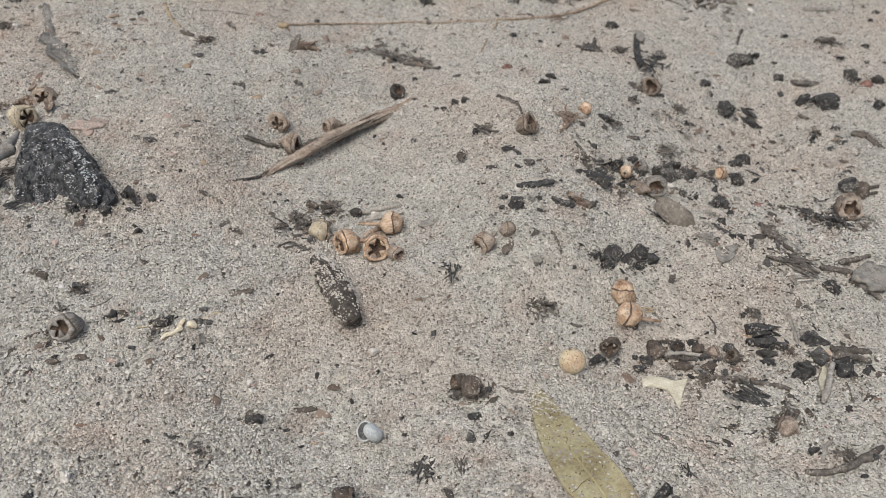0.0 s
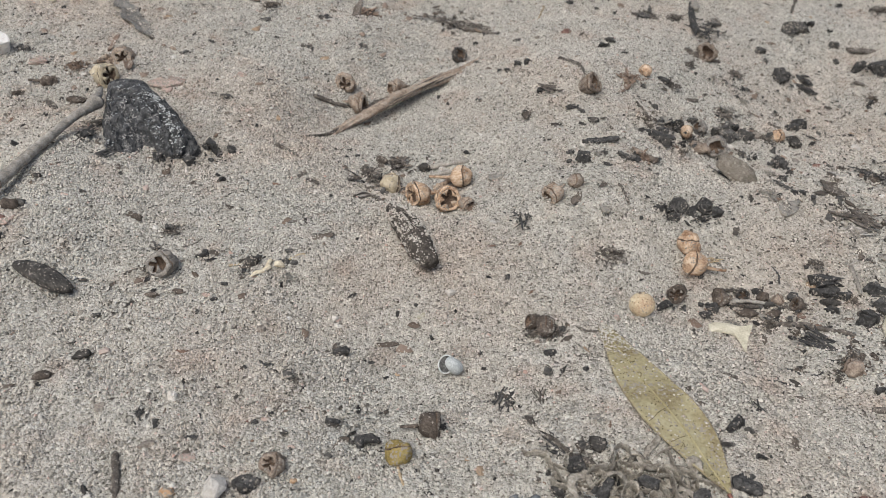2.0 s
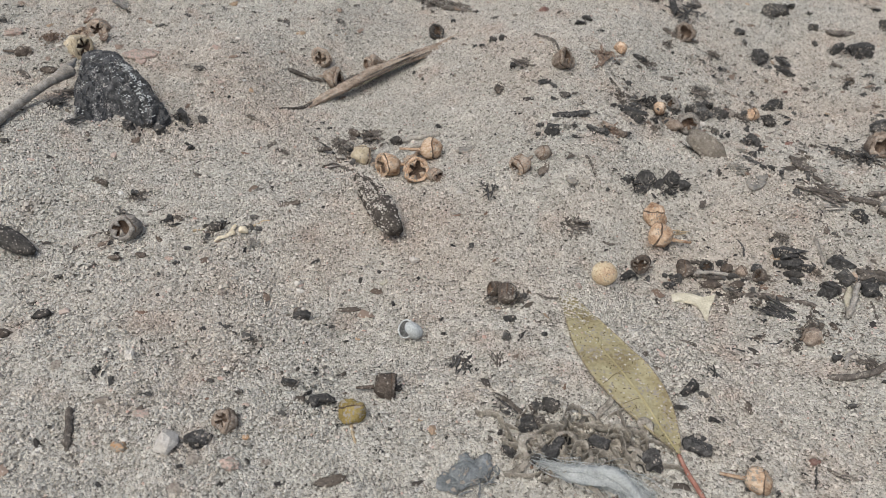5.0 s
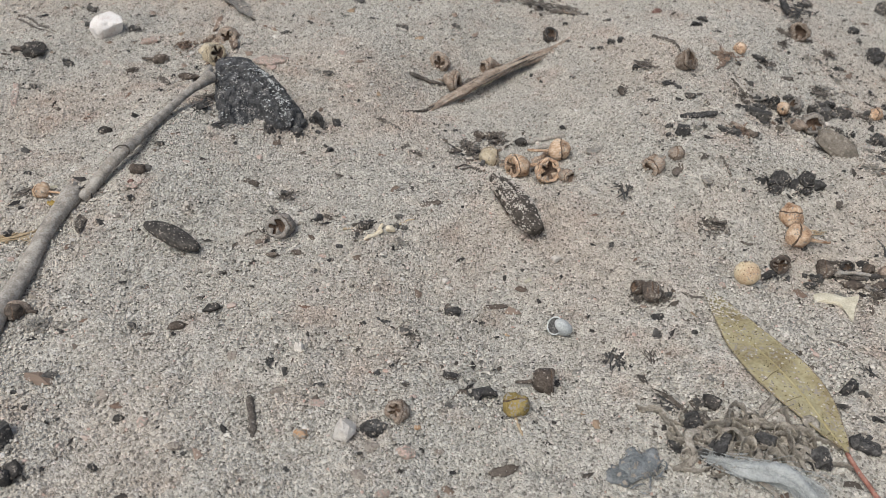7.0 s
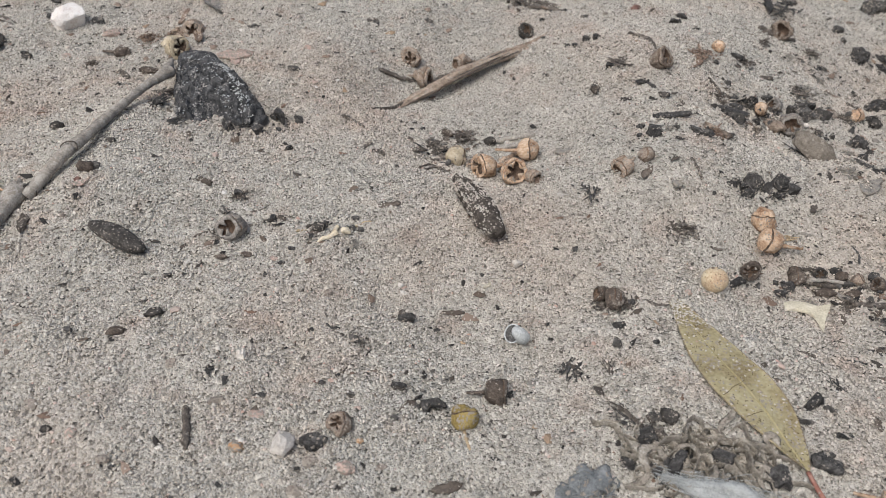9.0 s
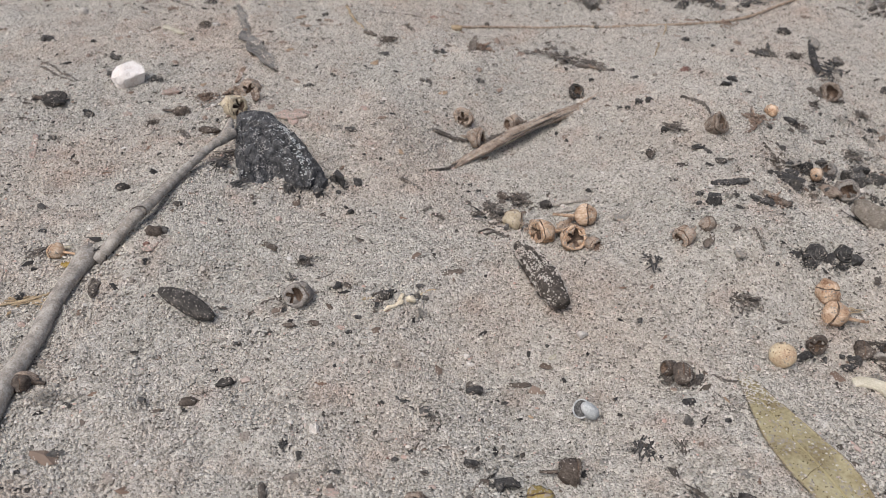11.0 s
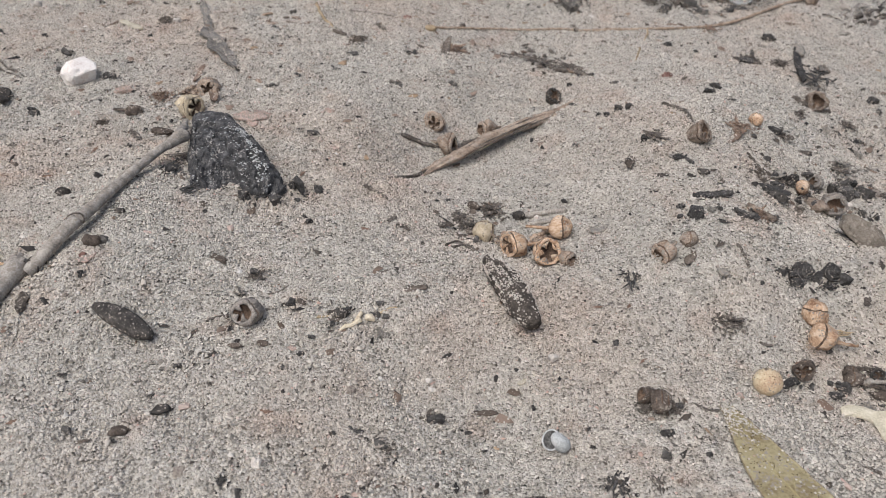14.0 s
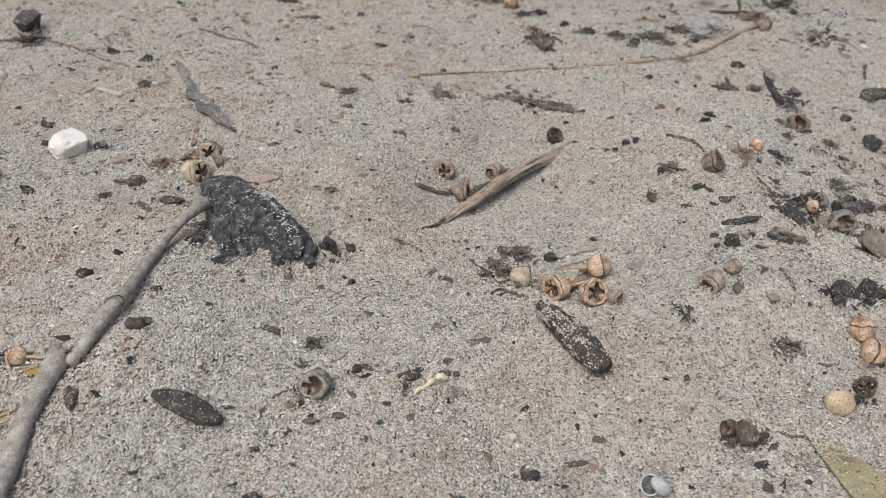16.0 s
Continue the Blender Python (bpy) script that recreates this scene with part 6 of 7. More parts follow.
husk(108.8, 85.9, 7.8, kind='dark', petals=5)
gum_nut(150.3, 91.7, 13, 252, 62, kind='grey', lift=0.38, stalk=0, valves=3)
charcoal(157.9, 110.4, 13.6, 8.1, 7.5, 5, material=GREY_CHAR)
stone(149, 101.7, 6.1, 4.1, 3.7, -19, kind='grey')
stone(161, 100, 5.4, 4.4, 3.2, -5, kind='white')
gum_nut(196.4, 123.3, 8.2, 200, 80, kind='tan', stalk=0.2, shut=True)
charcoal(207.7, 129.9, 9, 5.3, 4.9, 1)
charcoal(222.6, 161.7, 9.8, 6.7, 5.9, 24)
stone(181.7, 121.2, 8.9, 9.2, 5.4, -25, kind='grey')
stone(233.9, 157.2, 4.9, 3, 2.7, 4, kind='grey')
splinters(161.4, 134.7, 18.4, 9.2, -8.1, kind='brown', count=8)
chip(141.8, 134.1, 8.2, 3.9, 1.4, 1.2, kind='dark')
charcoal(191.6, 186.1, 5.2, 2.8, 2.6, -10, material=GREY_CHAR)
charcoal(152.4, 175.9, 3.3, 2.2, 2, 20)
charcoal(211.3, 175.1, 3.2, 5.5, 1.9, -15)
charcoal(189.6, 93.2, 7.7, 5.7, 4.6, -8)
charcoal(191.1, 78.6, 4.9, 3.6, 3, -11)
husk(180.4, 78, 6.3, kind='grey', petals=4)
twig([(168.9, 45.7), (173, 41.1), (177.8, 34.4)], 2.5, 1.7, kind='black')
splinters(147.5, 48.1, 20.8, 3.5, -46.7, kind='black', count=6)
stone(210.3, 91.4, 7.3, 4, 3.7, 18, kind='red')
twig([(218.9, 100.7), (218.3, 93), (216.7, 82.4)], 1.7, 1, kind='brown')
splinters(237.5, 74.5, 23.8, 5.5, -25.9, kind='black', count=8)
gum_nut(256.8, 84.7, 11.8, 265, 55, kind='dull', lift=0.25, stalk=0, valves=2)
charcoal(269, 113.2, 11.6, 7, 6.5, 14)
dark_seed(274.5, 106.4, 10.2, 5.6, 7.4, 5, stalk=6.1, stalk_turn=20, material=DARK_NUT)
husk(242.7, 62.1, 14.5, kind='black', petals=7)
charcoal(236.9, 66.1, 6.4, 3.5, 3, -20)
twig([(230.9, 73.8), (238.7, 70), (245.4, 59.2)], 2.6, 1.9, kind='black')
chip(197.4, 38.2, 12.9, 7.1, 1.4, -71, kind='dark', curl=0.2)
chip(171, 20.2, 13.4, 8.3, 1.2, -113.6, kind='grey')
stone(245.9, 127.1, 6.9, 5.4, 2.5, -4, kind='grey')
charcoal(116.8, 86.2, 9, 7, 6, 9)
gum_nut(144, 108, 8, 210, 60, kind='grey', stalk=0, lift=0.4, valves=2)
charcoal(166.2, 120.9, 13.3, 7.3, 5.7, 9, material=GREY_CHAR)
charcoal(174, 115, 11.2, 6.2, 5.7, -1, material=GREY_CHAR)
husk(165.9, 135.5, 15.5, kind='grey', petals=5)
charcoal(193.8, 122.7, 9.9, 5.5, 4.7, -9, material=GREY_CHAR)
twig([(103, 105.9), (108.7, 100.3), (115.4, 96.1)], 2.3, 1.6, kind='grey')
charcoal(215.2, 150.3, 10, 6.3, 5.8, 11)
charcoal(66.1, 31.3, 7.9, 6.3, 4.8, 22)
charcoal(60.6, 38, 5.1, 2.9, 2.7, 20)
charcoal(87.2, 32.2, 10.3, 5.7, 3.1, -24, material=GREY_CHAR)
husk(74.9, 34.7, 8, kind='grey', petals=3)
charcoal(96.1, 43.8, 5.8, 3.5, 3.2, 10)
charcoal(184.7, 86.6, 7.4, 5.2, 5, -9)
charcoal(176, 50.2, 6, 4.4, 3.6, -25)
husk(167.5, 43, 7, kind='grey', petals=3)

# the pair of burnt, ringed cones
charcoal(102.8, 5.6, 6.1, 3.4, 2.6, -7)
charcoal(109.4, 3.2, 6.6, 3.8, 3.4, 5)
charcoal(131.9, 11.3, 7.2, 4.2, 3.9, -17)
charcoal(119.8, 7.5, 6.1, 3.3, 3, -9)
charcoal(125.6, 5.8, 4.4, 2.8, 2.6, 11)
twig([(107.7, -4.1), (111.6, -1.5), (114.3, -2.4)], 0.8, 0.5, kind='grey')
gum_nut(116.2, -10.6, 11.4, 85, 34, kind='tan', lift=0.3, stalk=0, shut=True)
chip(116.4, -15.6, 5, 1.6, 1, 80, kind='dark', curl=0.3)
gum_nut(118.4, -21.2, 11.4, 172, 80, kind='tan', stalk=0.8, shut=True)
husk(114.2, -24.5, 6.5, kind='paper', petals=2)
dark_seed(120.9, -24, 3.6, 3.2, 2.7, 3)
splinters(128.8, -13.6, 9.1, 3.8, 21.8, kind='straw', count=4)

# char, seeds and twigs on the far slope
splinters(167.2, 249.7, 41.5, 8.4, -74.8, kind='black', count=9)
charcoal(179.1, 258.4, 6.9, 9.9, 4.2, 1, material=GREY_CHAR)
gum_nut(166, 209, 12.6, 260, 70, kind='dull', stalk=0.1, valves=2)
twig([(150.8, 210.6), (161.6, 206.2), (176.8, 208.6)], 3.6, 2.4, kind='brown')
husk(185.1, 198.8, 12.9, kind='dark', petals=6)
charcoal(126.4, 251.5, 14.2, 7.8, 3.9, 15, material=GREY_CHAR)
chip(127.6, 253, 16.5, 5.3, 1.8, -14, kind='dark')
charcoal(243.8, 267.3, 21.5, 11.9, 8.1, 5, material=GREY_CHAR)
charcoal(254.7, 275.1, 8.8, 5.2, 4.9, -8)
charcoal(211.5, 237.1, 10.7, 5.9, 5.1, 14)
charcoal(222.6, 218.3, 14.1, 7.8, 6.8, 20)
chip(239.1, 218.1, 24.9, 10, 4, -68.4, kind='black')
charcoal(267.8, 250.2, 7.5, 12.8, 4.5, 18, material=GREY_CHAR)
charcoal(278.9, 225.2, 10.5, 6.9, 6.3, 19)
charcoal(292.4, 220, 20.1, 11, 6.9, -7)
charcoal(317.2, 249, 12.9, 7.3, 6.8, 23, material=GREY_CHAR)
stone(325.2, 238.4, 9.3, 5.1, 7.5, -18, kind='red', facets=0)
chip(286, 245.4, 18.8, 6.3, 2.2, 2.5, kind='dark')
charcoal(266.7, 235.1, 4.9, 5.1, 3, 10, material=GREY_CHAR)
charcoal(214.5, 228.8, 4, 6.7, 2.4, -8, material=GREY_CHAR)
chip(302.7, 177.2, 12, 6.7, 2.3, -2.9, kind='bark')
twig([(307, 181), (308.9, 167.8)], 2.3, 1.9, kind='grey')
stone(273.9, 147.6, 7.9, 5.8, 4.7, 8, kind='grey')
stone(236.9, 185.7, 5.1, 2.8, 2.6, -11, kind='red')
charcoal(287.1, 173.7, 6, 3.3, 2.3, 0, material=GREY_CHAR)
chip(275.8, 208.6, 8.3, 3.4, 1.2, -42.6, kind='dark')
charcoal(322.5, 281.7, 7.1, 3.9, 2.8, 15)
charcoal(341.2, 278.2, 4.4, 2.7, 2.4, 10)
husk(321, 307.1, 18.2, kind='dark', petals=6)
charcoal(289.6, 315.8, 6.4, 3.5, 2.9, -3)
charcoal(349.3, 303.6, 7.3, 4, 3.2, 15)
dark_seed(335.5, 243.4, 9.3, 5.5, 7, -19)
charcoal(318.5, 245, 11, 8.5, 6.7, 15, material=GREY_CHAR)
charcoal(322.8, 208.8, 11.1, 6.1, 5.6, 15)
twig([(257.3, 319.7), (251.2, 306.3), (246, 291.9)], 2.3, 1.8, kind='brown')
twig([(266, 371.9), (267.5, 361.2), (270.1, 351.7)], 3.5, 2.4, kind='grey')
twig([(321.1, 370.4), (333.8, 372.1), (351.8, 381.5)], 4, 3, kind='grey')
charcoal(289.4, 189.4, 6.8, 3.7, 3, -15)
charcoal(288.1, 171.2, 6.6, 3.6, 2.3, 20)
stone(273.1, 146.9, 8.4, 6.4, 5.1, -1, kind='grey')
chip(305.6, 165.2, 16.1, 4.2, 1.5, -76.9, kind='bark')
charcoal(252.7, 353.8, 7.8, 4.3, 3.8, 6, material=GREY_CHAR)
charcoal(267.8, 265, 5.9, 3.3, 2, 23)
stone(247.1, 125.9, 6.8, 7.2, 2.7, 5, kind='white')
charcoal(389.5, 384.9, 7, 4.3, 3.9, -15, material=GREY_CHAR)
charcoal(375.7, 361.4, 4.9, 2.9, 2.7, -1)
chip(249.1, 340.1, 12.9, 4.8, 1.7, -68.5, kind='grey')

# fibres, sticks and char along the near right edge
splinters(205.1, 19.7, 21.5, 11.3, -36.1, kind='brown', count=14)
splinters(204.4, 11.4, 13.9, 6.5, -14, kind='grey', count=8)
twig([(218.1, 19.8), (227.3, 21.5), (236.1, 21.1)], 3.3, 2.6, kind='brown')
twig([(230.5, 26.8), (240.9, 31.5), (249.4, 34.4)], 2.6, 2.1, kind='brown')
charcoal(218.9, 6.7, 10.3, 5.7, 5.1, -11)
chip(200.7, -4.1, 5.4, 3.3, 1.2, -75.2, kind='bark')
chip(243.2, 16.2, 16.5, 18.6, 4, -61.9, kind='grey')
twig([(233.2, 16.1), (238.2, 10.3), (243.3, 2.8)], 3.4, 2.5, kind='brown')
charcoal(204.5, -5.9, 3.7, 2, 1.7, -25, material=GREY_CHAR)
chip(211.7, -2, 5.8, 3.3, 1.1, -36.4, kind='grey')
chip(180.3, -22, 18.3, 11.8, 6, 7.3, kind='black')
charcoal(185.2, -23, 6.8, 3.7, 3.3, -14)
dark_seed(178.6, -35.2, 7.7, 4.2, 4.5, -2)
twig([(193.4, -12.3), (194.1, -19), (194.5, -28.3)], 2.1, 1.8, kind='grey')
chip(202.8, -26.7, 13.9, 11, 6, -17.5, kind='black')
charcoal(191.7, -45.3, 8.6, 5.6, 5.1, -3)
charcoal(200, -41, 5.6, 4.9, 3.4, -12, material=GREY_CHAR)
charcoal(209.9, -41.5, 10.6, 6, 5.6, 7)
twig([(207.8, -31.5), (216.1, -31.6), (225.8, -32.1)], 3.3, 2.6, kind='brown')
chip(205.6, -35.4, 7.1, 3.2, 1.1, -108.1, kind='tan')
chip(198.5, -49.2, 14.5, 3.2, 1.2, -115.7, kind='pale')
twig([(207.6, -51.1), (207.3, -56.7), (207, -62.3)], 1.3, 1, kind='brown')
husk(176.1, -13.1, 9.2, kind='dark', petals=5)
charcoal(172.1, -15.2, 2.6, 1.9, 1.6, 0)
gum_nut(129, -33.4, 7.1, 170, 80, kind='dark', stalk=1.6, shut=True)
charcoal(125.1, -40.8, 8, 4.4, 3.9, -15)
husk(139.3, -29.5, 8.8, kind='dark', petals=5)
chip(137.7, -36, 13.1, 5.8, 3, -6.6, kind='dark')
charcoal(146.7, -31, 6.7, 3.7, 3.2, -24)
charcoal(150.3, -37.9, 6.7, 3.7, 3.2, 19, material=GREY_CHAR)
charcoal(162.3, -33.4, 6.7, 5.3, 4.1, 8)
charcoal(154.5, -41.1, 5.1, 3.1, 2.8, 13)
charcoal(161.2, -42.2, 4.1, 2.6, 2.4, -2)
twig([(149.4, -34.1), (154.9, -37.9), (161.8, -41.1)], 1.5, 1.3, kind='brown')
chip(147.6, -44.3, 6.3, 5.7, 0.8, -4.5, kind='grey')
charcoal(119.7, -39.2, 3, 3.1, 1.8, 3)
charcoal(138.5, -46.1, 4, 2.2, 1.6, -11, material=GREY_CHAR)
twig([(133.4, -28.5), (142.3, -30.1)], 2.1, 1.6, kind='brown')
twig([(150.4, -49.1), (164.1, -51.9), (182.4, -57.2)], 2.5, 2.2, kind='brown')
splinters(166.6, -63.6, 16.4, 10.2, -48, kind='black', count=14)
husk(174.8, -75.3, 11.9, kind='bark', petals=7)
charcoal(175.1, -73.5, 6.7, 4.1, 3.8, 16, material=GREY_CHAR)
dark_seed(183.9, -72.1, 2.7, 4.5, 2, 11, material=DARK_NUT)
charcoal(157.4, -67.7, 3.4, 1.9, 1.7, 15)
twig([(137.5, -87), (142.9, -87.2), (148.1, -88.8)], 1.1, 0.7, kind='black')
splinters(127.6, -107.2, 9.7, 4.6, -80.3, kind='black', count=7)
husk(146.1, -79.6, 4.7, kind='grey', petals=4)
chip(122.2, -86.1, 6.3, 2, 0.7, -16.6, kind='dark')
charcoal(114.2, -119.2, 10.3, 5.7, 4.9, 17)
charcoal(120.7, -120.5, 5.3, 2.9, 2.6, -17, material=GREY_CHAR)
charcoal(109.8, -129.5, 6, 3.3, 2.5, 8, material=GREY_CHAR)
charcoal(122.4, -132.1, 6, 3.3, 2.5, -5)
twig([(108.4, -145.4), (112, -146.7), (116.9, -148.8)], 4.4, 4, kind='black')
charcoal(115.8, -142.3, 2.5, 2.9, 1.5, -21)
chip(136.4, -124, 6, 2.3, 0.8, -92.7, kind='bark')
twig([(172.8, -101.9), (183.2, -101.4), (193.2, -97.3), (207.5, -87.7)], 2.9, 2.8, kind='brown')
charcoal(179.1, -93, 5, 4.4, 3, -13)
husk(192.1, -93.5, 9.1, kind='dark', petals=6)
twig([(180.7, -97.1), (184, -90.2), (188.6, -85.7)], 1.8, 1.4, kind='grey')
charcoal(201.6, -94.4, 5.4, 3.5, 3.2, 0)
charcoal(177.6, -116.7, 4.2, 2.3, 2, 0, material=GREY_CHAR)
stone(154.9, -143.8, 3.9, 2.7, 2.3, 24, kind='red')
charcoal(132.1, -148.2, 2.3, 1.7, 1.4, -10)
charcoal(194.1, -103, 3.5, 2.3, 2.1, 24)
twig([(169.3, -101.5), (169.8, -104.6)], 0.9, 0.7, kind='brown')
gum_nut(131.1, -158.4, 9.1, 350, 86, kind='tan', lift=0.4, shut=True, stalk=0.9)
charcoal(133.9, -147.1, 2.9, 2.1, 1.8, 5)
dark_seed(119.1, -167.5, 6, 3.3, 4.4, -7, material=DARK_NUT)
stone(155.4, -144.4, 4.3, 3, 3.5, 15, kind='red', facets=0)
twig([(155.4, -146.2), (154, -150.9), (152.8, -155.1)], 1, 0.8, kind='black')
twig([(159.2, -146.4), (163.8, -148.8), (169.5, -149.6)], 1.4, 1.2, kind='brown')
charcoal(145, -161.8, 4.9, 2.7, 2.4, 23, material=GREY_CHAR)
twig([(110.2, -144.3), (113.7, -145.4), (117.5, -146.8)], 3.8, 3.3, kind='black')
charcoal(137.6, -160, 3, 2, 1.8, -14)
dark_seed(115.5, -145.5, 2, 1.1, 1.5, -13)
charcoal(128.1, -160.1, 2.7, 1.5, 1.3, -5)
husk(135.8, -159.3, 5.7, kind='grey', petals=2)

# fruit, chips and stones in the middle
stone(77.1, -64.1, 4.3, 2.8, 3.4, -10, kind='pink')
charcoal(100.8, -46.9, 9.8, 5.4, 3.4, 17)
gum_nut(108, -38.3, 8.4, 240, 70, kind='dark', stalk=0.5)
charcoal(111.2, -43.3, 3, 3.8, 1.8, -5)
ribbed_husk(46.7, -73.5, 9, 8, 88)
gum_nut(41.6, -69.6, 7, 200, 70, kind='dark', stalk=0, lift=0.3, valves=1)
husk(41.5, -74.5, 7.5, kind='dark', petals=5)
husk(52.4, -74.2, 8, kind='dark', petals=6)
charcoal(54, -73.6, 4.2, 3.6, 2.5, -15)
splinters(63.7, -72.5, 8.8, 4.5, -12.4, kind='brown', count=6)
charcoal(47.9, -87.8, 5.8, 3.2, 2.5, 5)
charcoal(46.3, -98.5, 4.8, 3.5, 2.9, -21, material=GREY_CHAR)
charcoal(61.7, -95.7, 2.9, 2.6, 1.7, 22)
chip(60.7, -87.6, 5.2, 1.7, 0.6, -2.8, kind='dark')
splinters(29.6, -112.1, 12.8, 6, 89, kind='black', count=9)
splinters(43.7, -111.9, 9, 3.6, -70.1, kind='brown', count=6)
chip(64.8, -121.9, 6.7, 4.2, 0.7, 15.9, kind='grey')
chip(15.7, -120.9, 5.3, 2.3, 0.8, 3.5, kind='grey')
chip(48.7, -136.1, 17.4, 4.1, 3, -49.3, kind='dark')
splinters(48.4, -137.2, 11.8, 5.3, -32.7, kind='black', count=7)
charcoal(57.5, -136.3, 4.4, 3.2, 2.6, -11, material=GREY_CHAR)
charcoal(47.6, -155.2, 6.4, 3.5, 3, -20)
twig([(54.2, -140.9), (60.9, -145.2), (64.7, -147.7)], 2.8, 1.9, kind='brown')
charcoal(-35.6, -95.2, 8.1, 4.8, 4.4, 6)
husk(-37.7, -93.6, 7.3, kind='dark', petals=5)
chip(-18.9, -85.4, 9.3, 2.5, 0.9, 12.8, kind='bark')
charcoal(-23.9, -95.7, 3, 1.6, 1.2, 4)
husk(-49.8, -114.4, 4.9, kind='dark', petals=5)
charcoal(-17.1, -102.1, 2.5, 1.9, 1.5, -20)
stone(-13.1, -99.3, 3, 1.8, 1.7, -21, kind='orange')
charcoal(-9, -64.3, 2.3, 1.6, 1.4, 10)
charcoal(-0.8, -80.1, 1.8, 2.6, 1.1, 15)
charcoal(19.9, -86.6, 1.8, 3, 1.1, -1)
stone(5.5, -57.2, 5.7, 3.1, 3.9, 15, kind='white')
stone(-40.1, -81.2, 4.9, 2.7, 2.5, -3, kind='white')
stone(-40.5, -77.5, 3.2, 2.5, 1.9, 5, kind='pink')
stone(-68.1, -94, 4.4, 4.5, 2.6, 11, kind='grey')
chip(-5.8, -69.4, 3.9, 2.3, 0.8, 27.8, kind='pale')
charcoal(8.2, -65.9, 1.8, 2.3, 1.1, 6)
charcoal(30.5, -45.5, 1.7, 1.8, 1, 0)
chip(-27.2, -139.8, 3.8, 2.4, 0.8, 0.1, kind='bark')
chip(-20, -138.5, 12.8, 6.3, 5, -5.3, kind='black')
charcoal(-22, -140.6, 5.8, 4.7, 3.5, -10)
gum_nut(-7.4, -144.5, 9.5, 100, 60, kind='olive', lift=0.3, shut=True, stalk=0)
gum_nut(2.9, -129.7, 9.5, 5, 84, kind='dark', lift=0.32, stalk=0.7, valves=3)
charcoal(7, -128.8, 4, 4.1, 2.4, -3)
twig([(-7.3, -147.7), (-6, -151.7), (-4.1, -157)], 1.3, 0.9, kind='straw')
charcoal(-32.5, -132.7, 5.9, 3.2, 2.8, -17)
husk(-32.3, -133.6, 5.1, kind='dark', petals=5)
charcoal(-31.3, -148.5, 3, 1.9, 1.8, 6, material=GREY_CHAR)
stone(17, -143.8, 2.7, 2.2, 1.6, 20, kind='orange')
charcoal(-0.2, -150.4, 2.3, 1.3, 1.2, 1)
charcoal(-18.2, -127.9, 1.6, 1, 0.9, -5)
chip(-48.9, -140.8, 4, 1.9, 0.7, -36.9, kind='dark')
stone(2.5, -139.2, 1.9, 1.4, 1.2, 19, kind='white')
stone(-90.6, -131.8, 5.1, 4.3, 4.1, -24, kind='white')
stone(-114.4, -139.3, 4.6, 5.4, 2.8, 17, kind='grey')
husk(-99.6, -140.4, 5.4, kind='black', petals=5)
charcoal(-92.9, -144.2, 3.1, 4.4, 1.8, 7)
stone(-92.8, -152.5, 6.7, 3.7, 2.9, 23, kind='grey')
charcoal(-78.2, -147.8, 3.4, 1.9, 1.2, 19)
charcoal(-59.4, -138, 2.7, 1.7, 1.5, 16)
stone(-56.1, -135.5, 4.3, 2.4, 1, 15, kind='pink')
twig([(-53.5, -130.9), (-52.6, -128.2), (-51.4, -124.9)], 0.8, 0.6, kind='brown')
stone(-79.2, -170.6, 5.2, 3.8, 4.2, 15, kind='orange', facets=0)
stone(-64.9, -167.7, 9.6, 11.5, 6.5, -19, kind='white', facets=8)
chip(-56.1, -164.1, 10.8, 7.9, 5, 14.8, kind='black')
charcoal(-55.9, -165.5, 5.6, 4.7, 3.4, -25)
stone(-76.9, -156.6, 6.9, 4.9, 2.3, 10, kind='pink')
stone(-87.9, -164.4, 2.1, 1.6, 1.3, 1, kind='white')
gum_nut(-48.1, -156, 8.4, 230, 40, kind='dull', lift=0.2, stalk=0)
stone(-40.7, -160.2, 3.6, 2.6, 2.2, 20, kind='orange')
stone(-42.6, -172.3, 7.7, 5.4, 5.4, 3, kind='pink')
stone(-56.3, -183.2, 6, 4.5, 3, 10, kind='grey')
stone(-32, -167.5, 5.6, 3.1, 2.3, 20, kind='grey')
stone(-47.5, -189.5, 6.2, 3.4, 3.8, 21, kind='pink')
chip(-9.7, -173, 9.1, 3.7, 1.3, 27.9, kind='bark')
charcoal(-57.9, -175.2, 2.5, 1.6, 1.4, 5)
stone(-54.8, -171.4, 6.3, 4.7, 3.1, 0, kind='grey')

# round the dark nut and the bone
charcoal(-123.4, -55.2, 5.3, 4.7, 3.2, -8, material=GREY_CHAR)
gum_nut(-115.8, -66.5, 12, 258, 66, kind='grey', lift=0.28, stalk=0, valves=3)
husk(-119.5, -69.5, 7, kind='dark', petals=3)
twig([(-132, -70.7), (-127.2, -68), (-122, -66.5)], 1.2, 0.9, kind='brown')
husk(-120.8, -43.9, 7.5, kind='dark', petals=3)
charcoal(-121.5, -42.9, 4.8, 3.7, 2.9, 21, material=GREY_CHAR)
dark_seed(-80.1, -59.4, 6.6, 3.6, 4.8, 19)
twig([(-89.3, -62.8), (-84, -60.4), (-79.8, -58.5)], 1, 0.7, kind='straw')
chip(-71.9, -46.7, 5.5, 2.2, 0.6, 79.6, kind='grey')
charcoal(-67.6, -54.8, 4.9, 3.5, 3, -1, material=GREY_CHAR)
charcoal(-66.8, -48.6, 3.5, 2.2, 2, 11, material=GREY_CHAR)
twig([(-68.1, -55.3), (-62.9, -50), (-59.4, -48.6)], 1, 0.5, kind='straw')
dark_seed(-115.7, -82.2, 5.9, 3.2, 2.9, 3, material=DARK_NUT)
dark_seed(-105.8, -78.6, 5, 2.8, 2.2, -1, material=DARK_NUT)
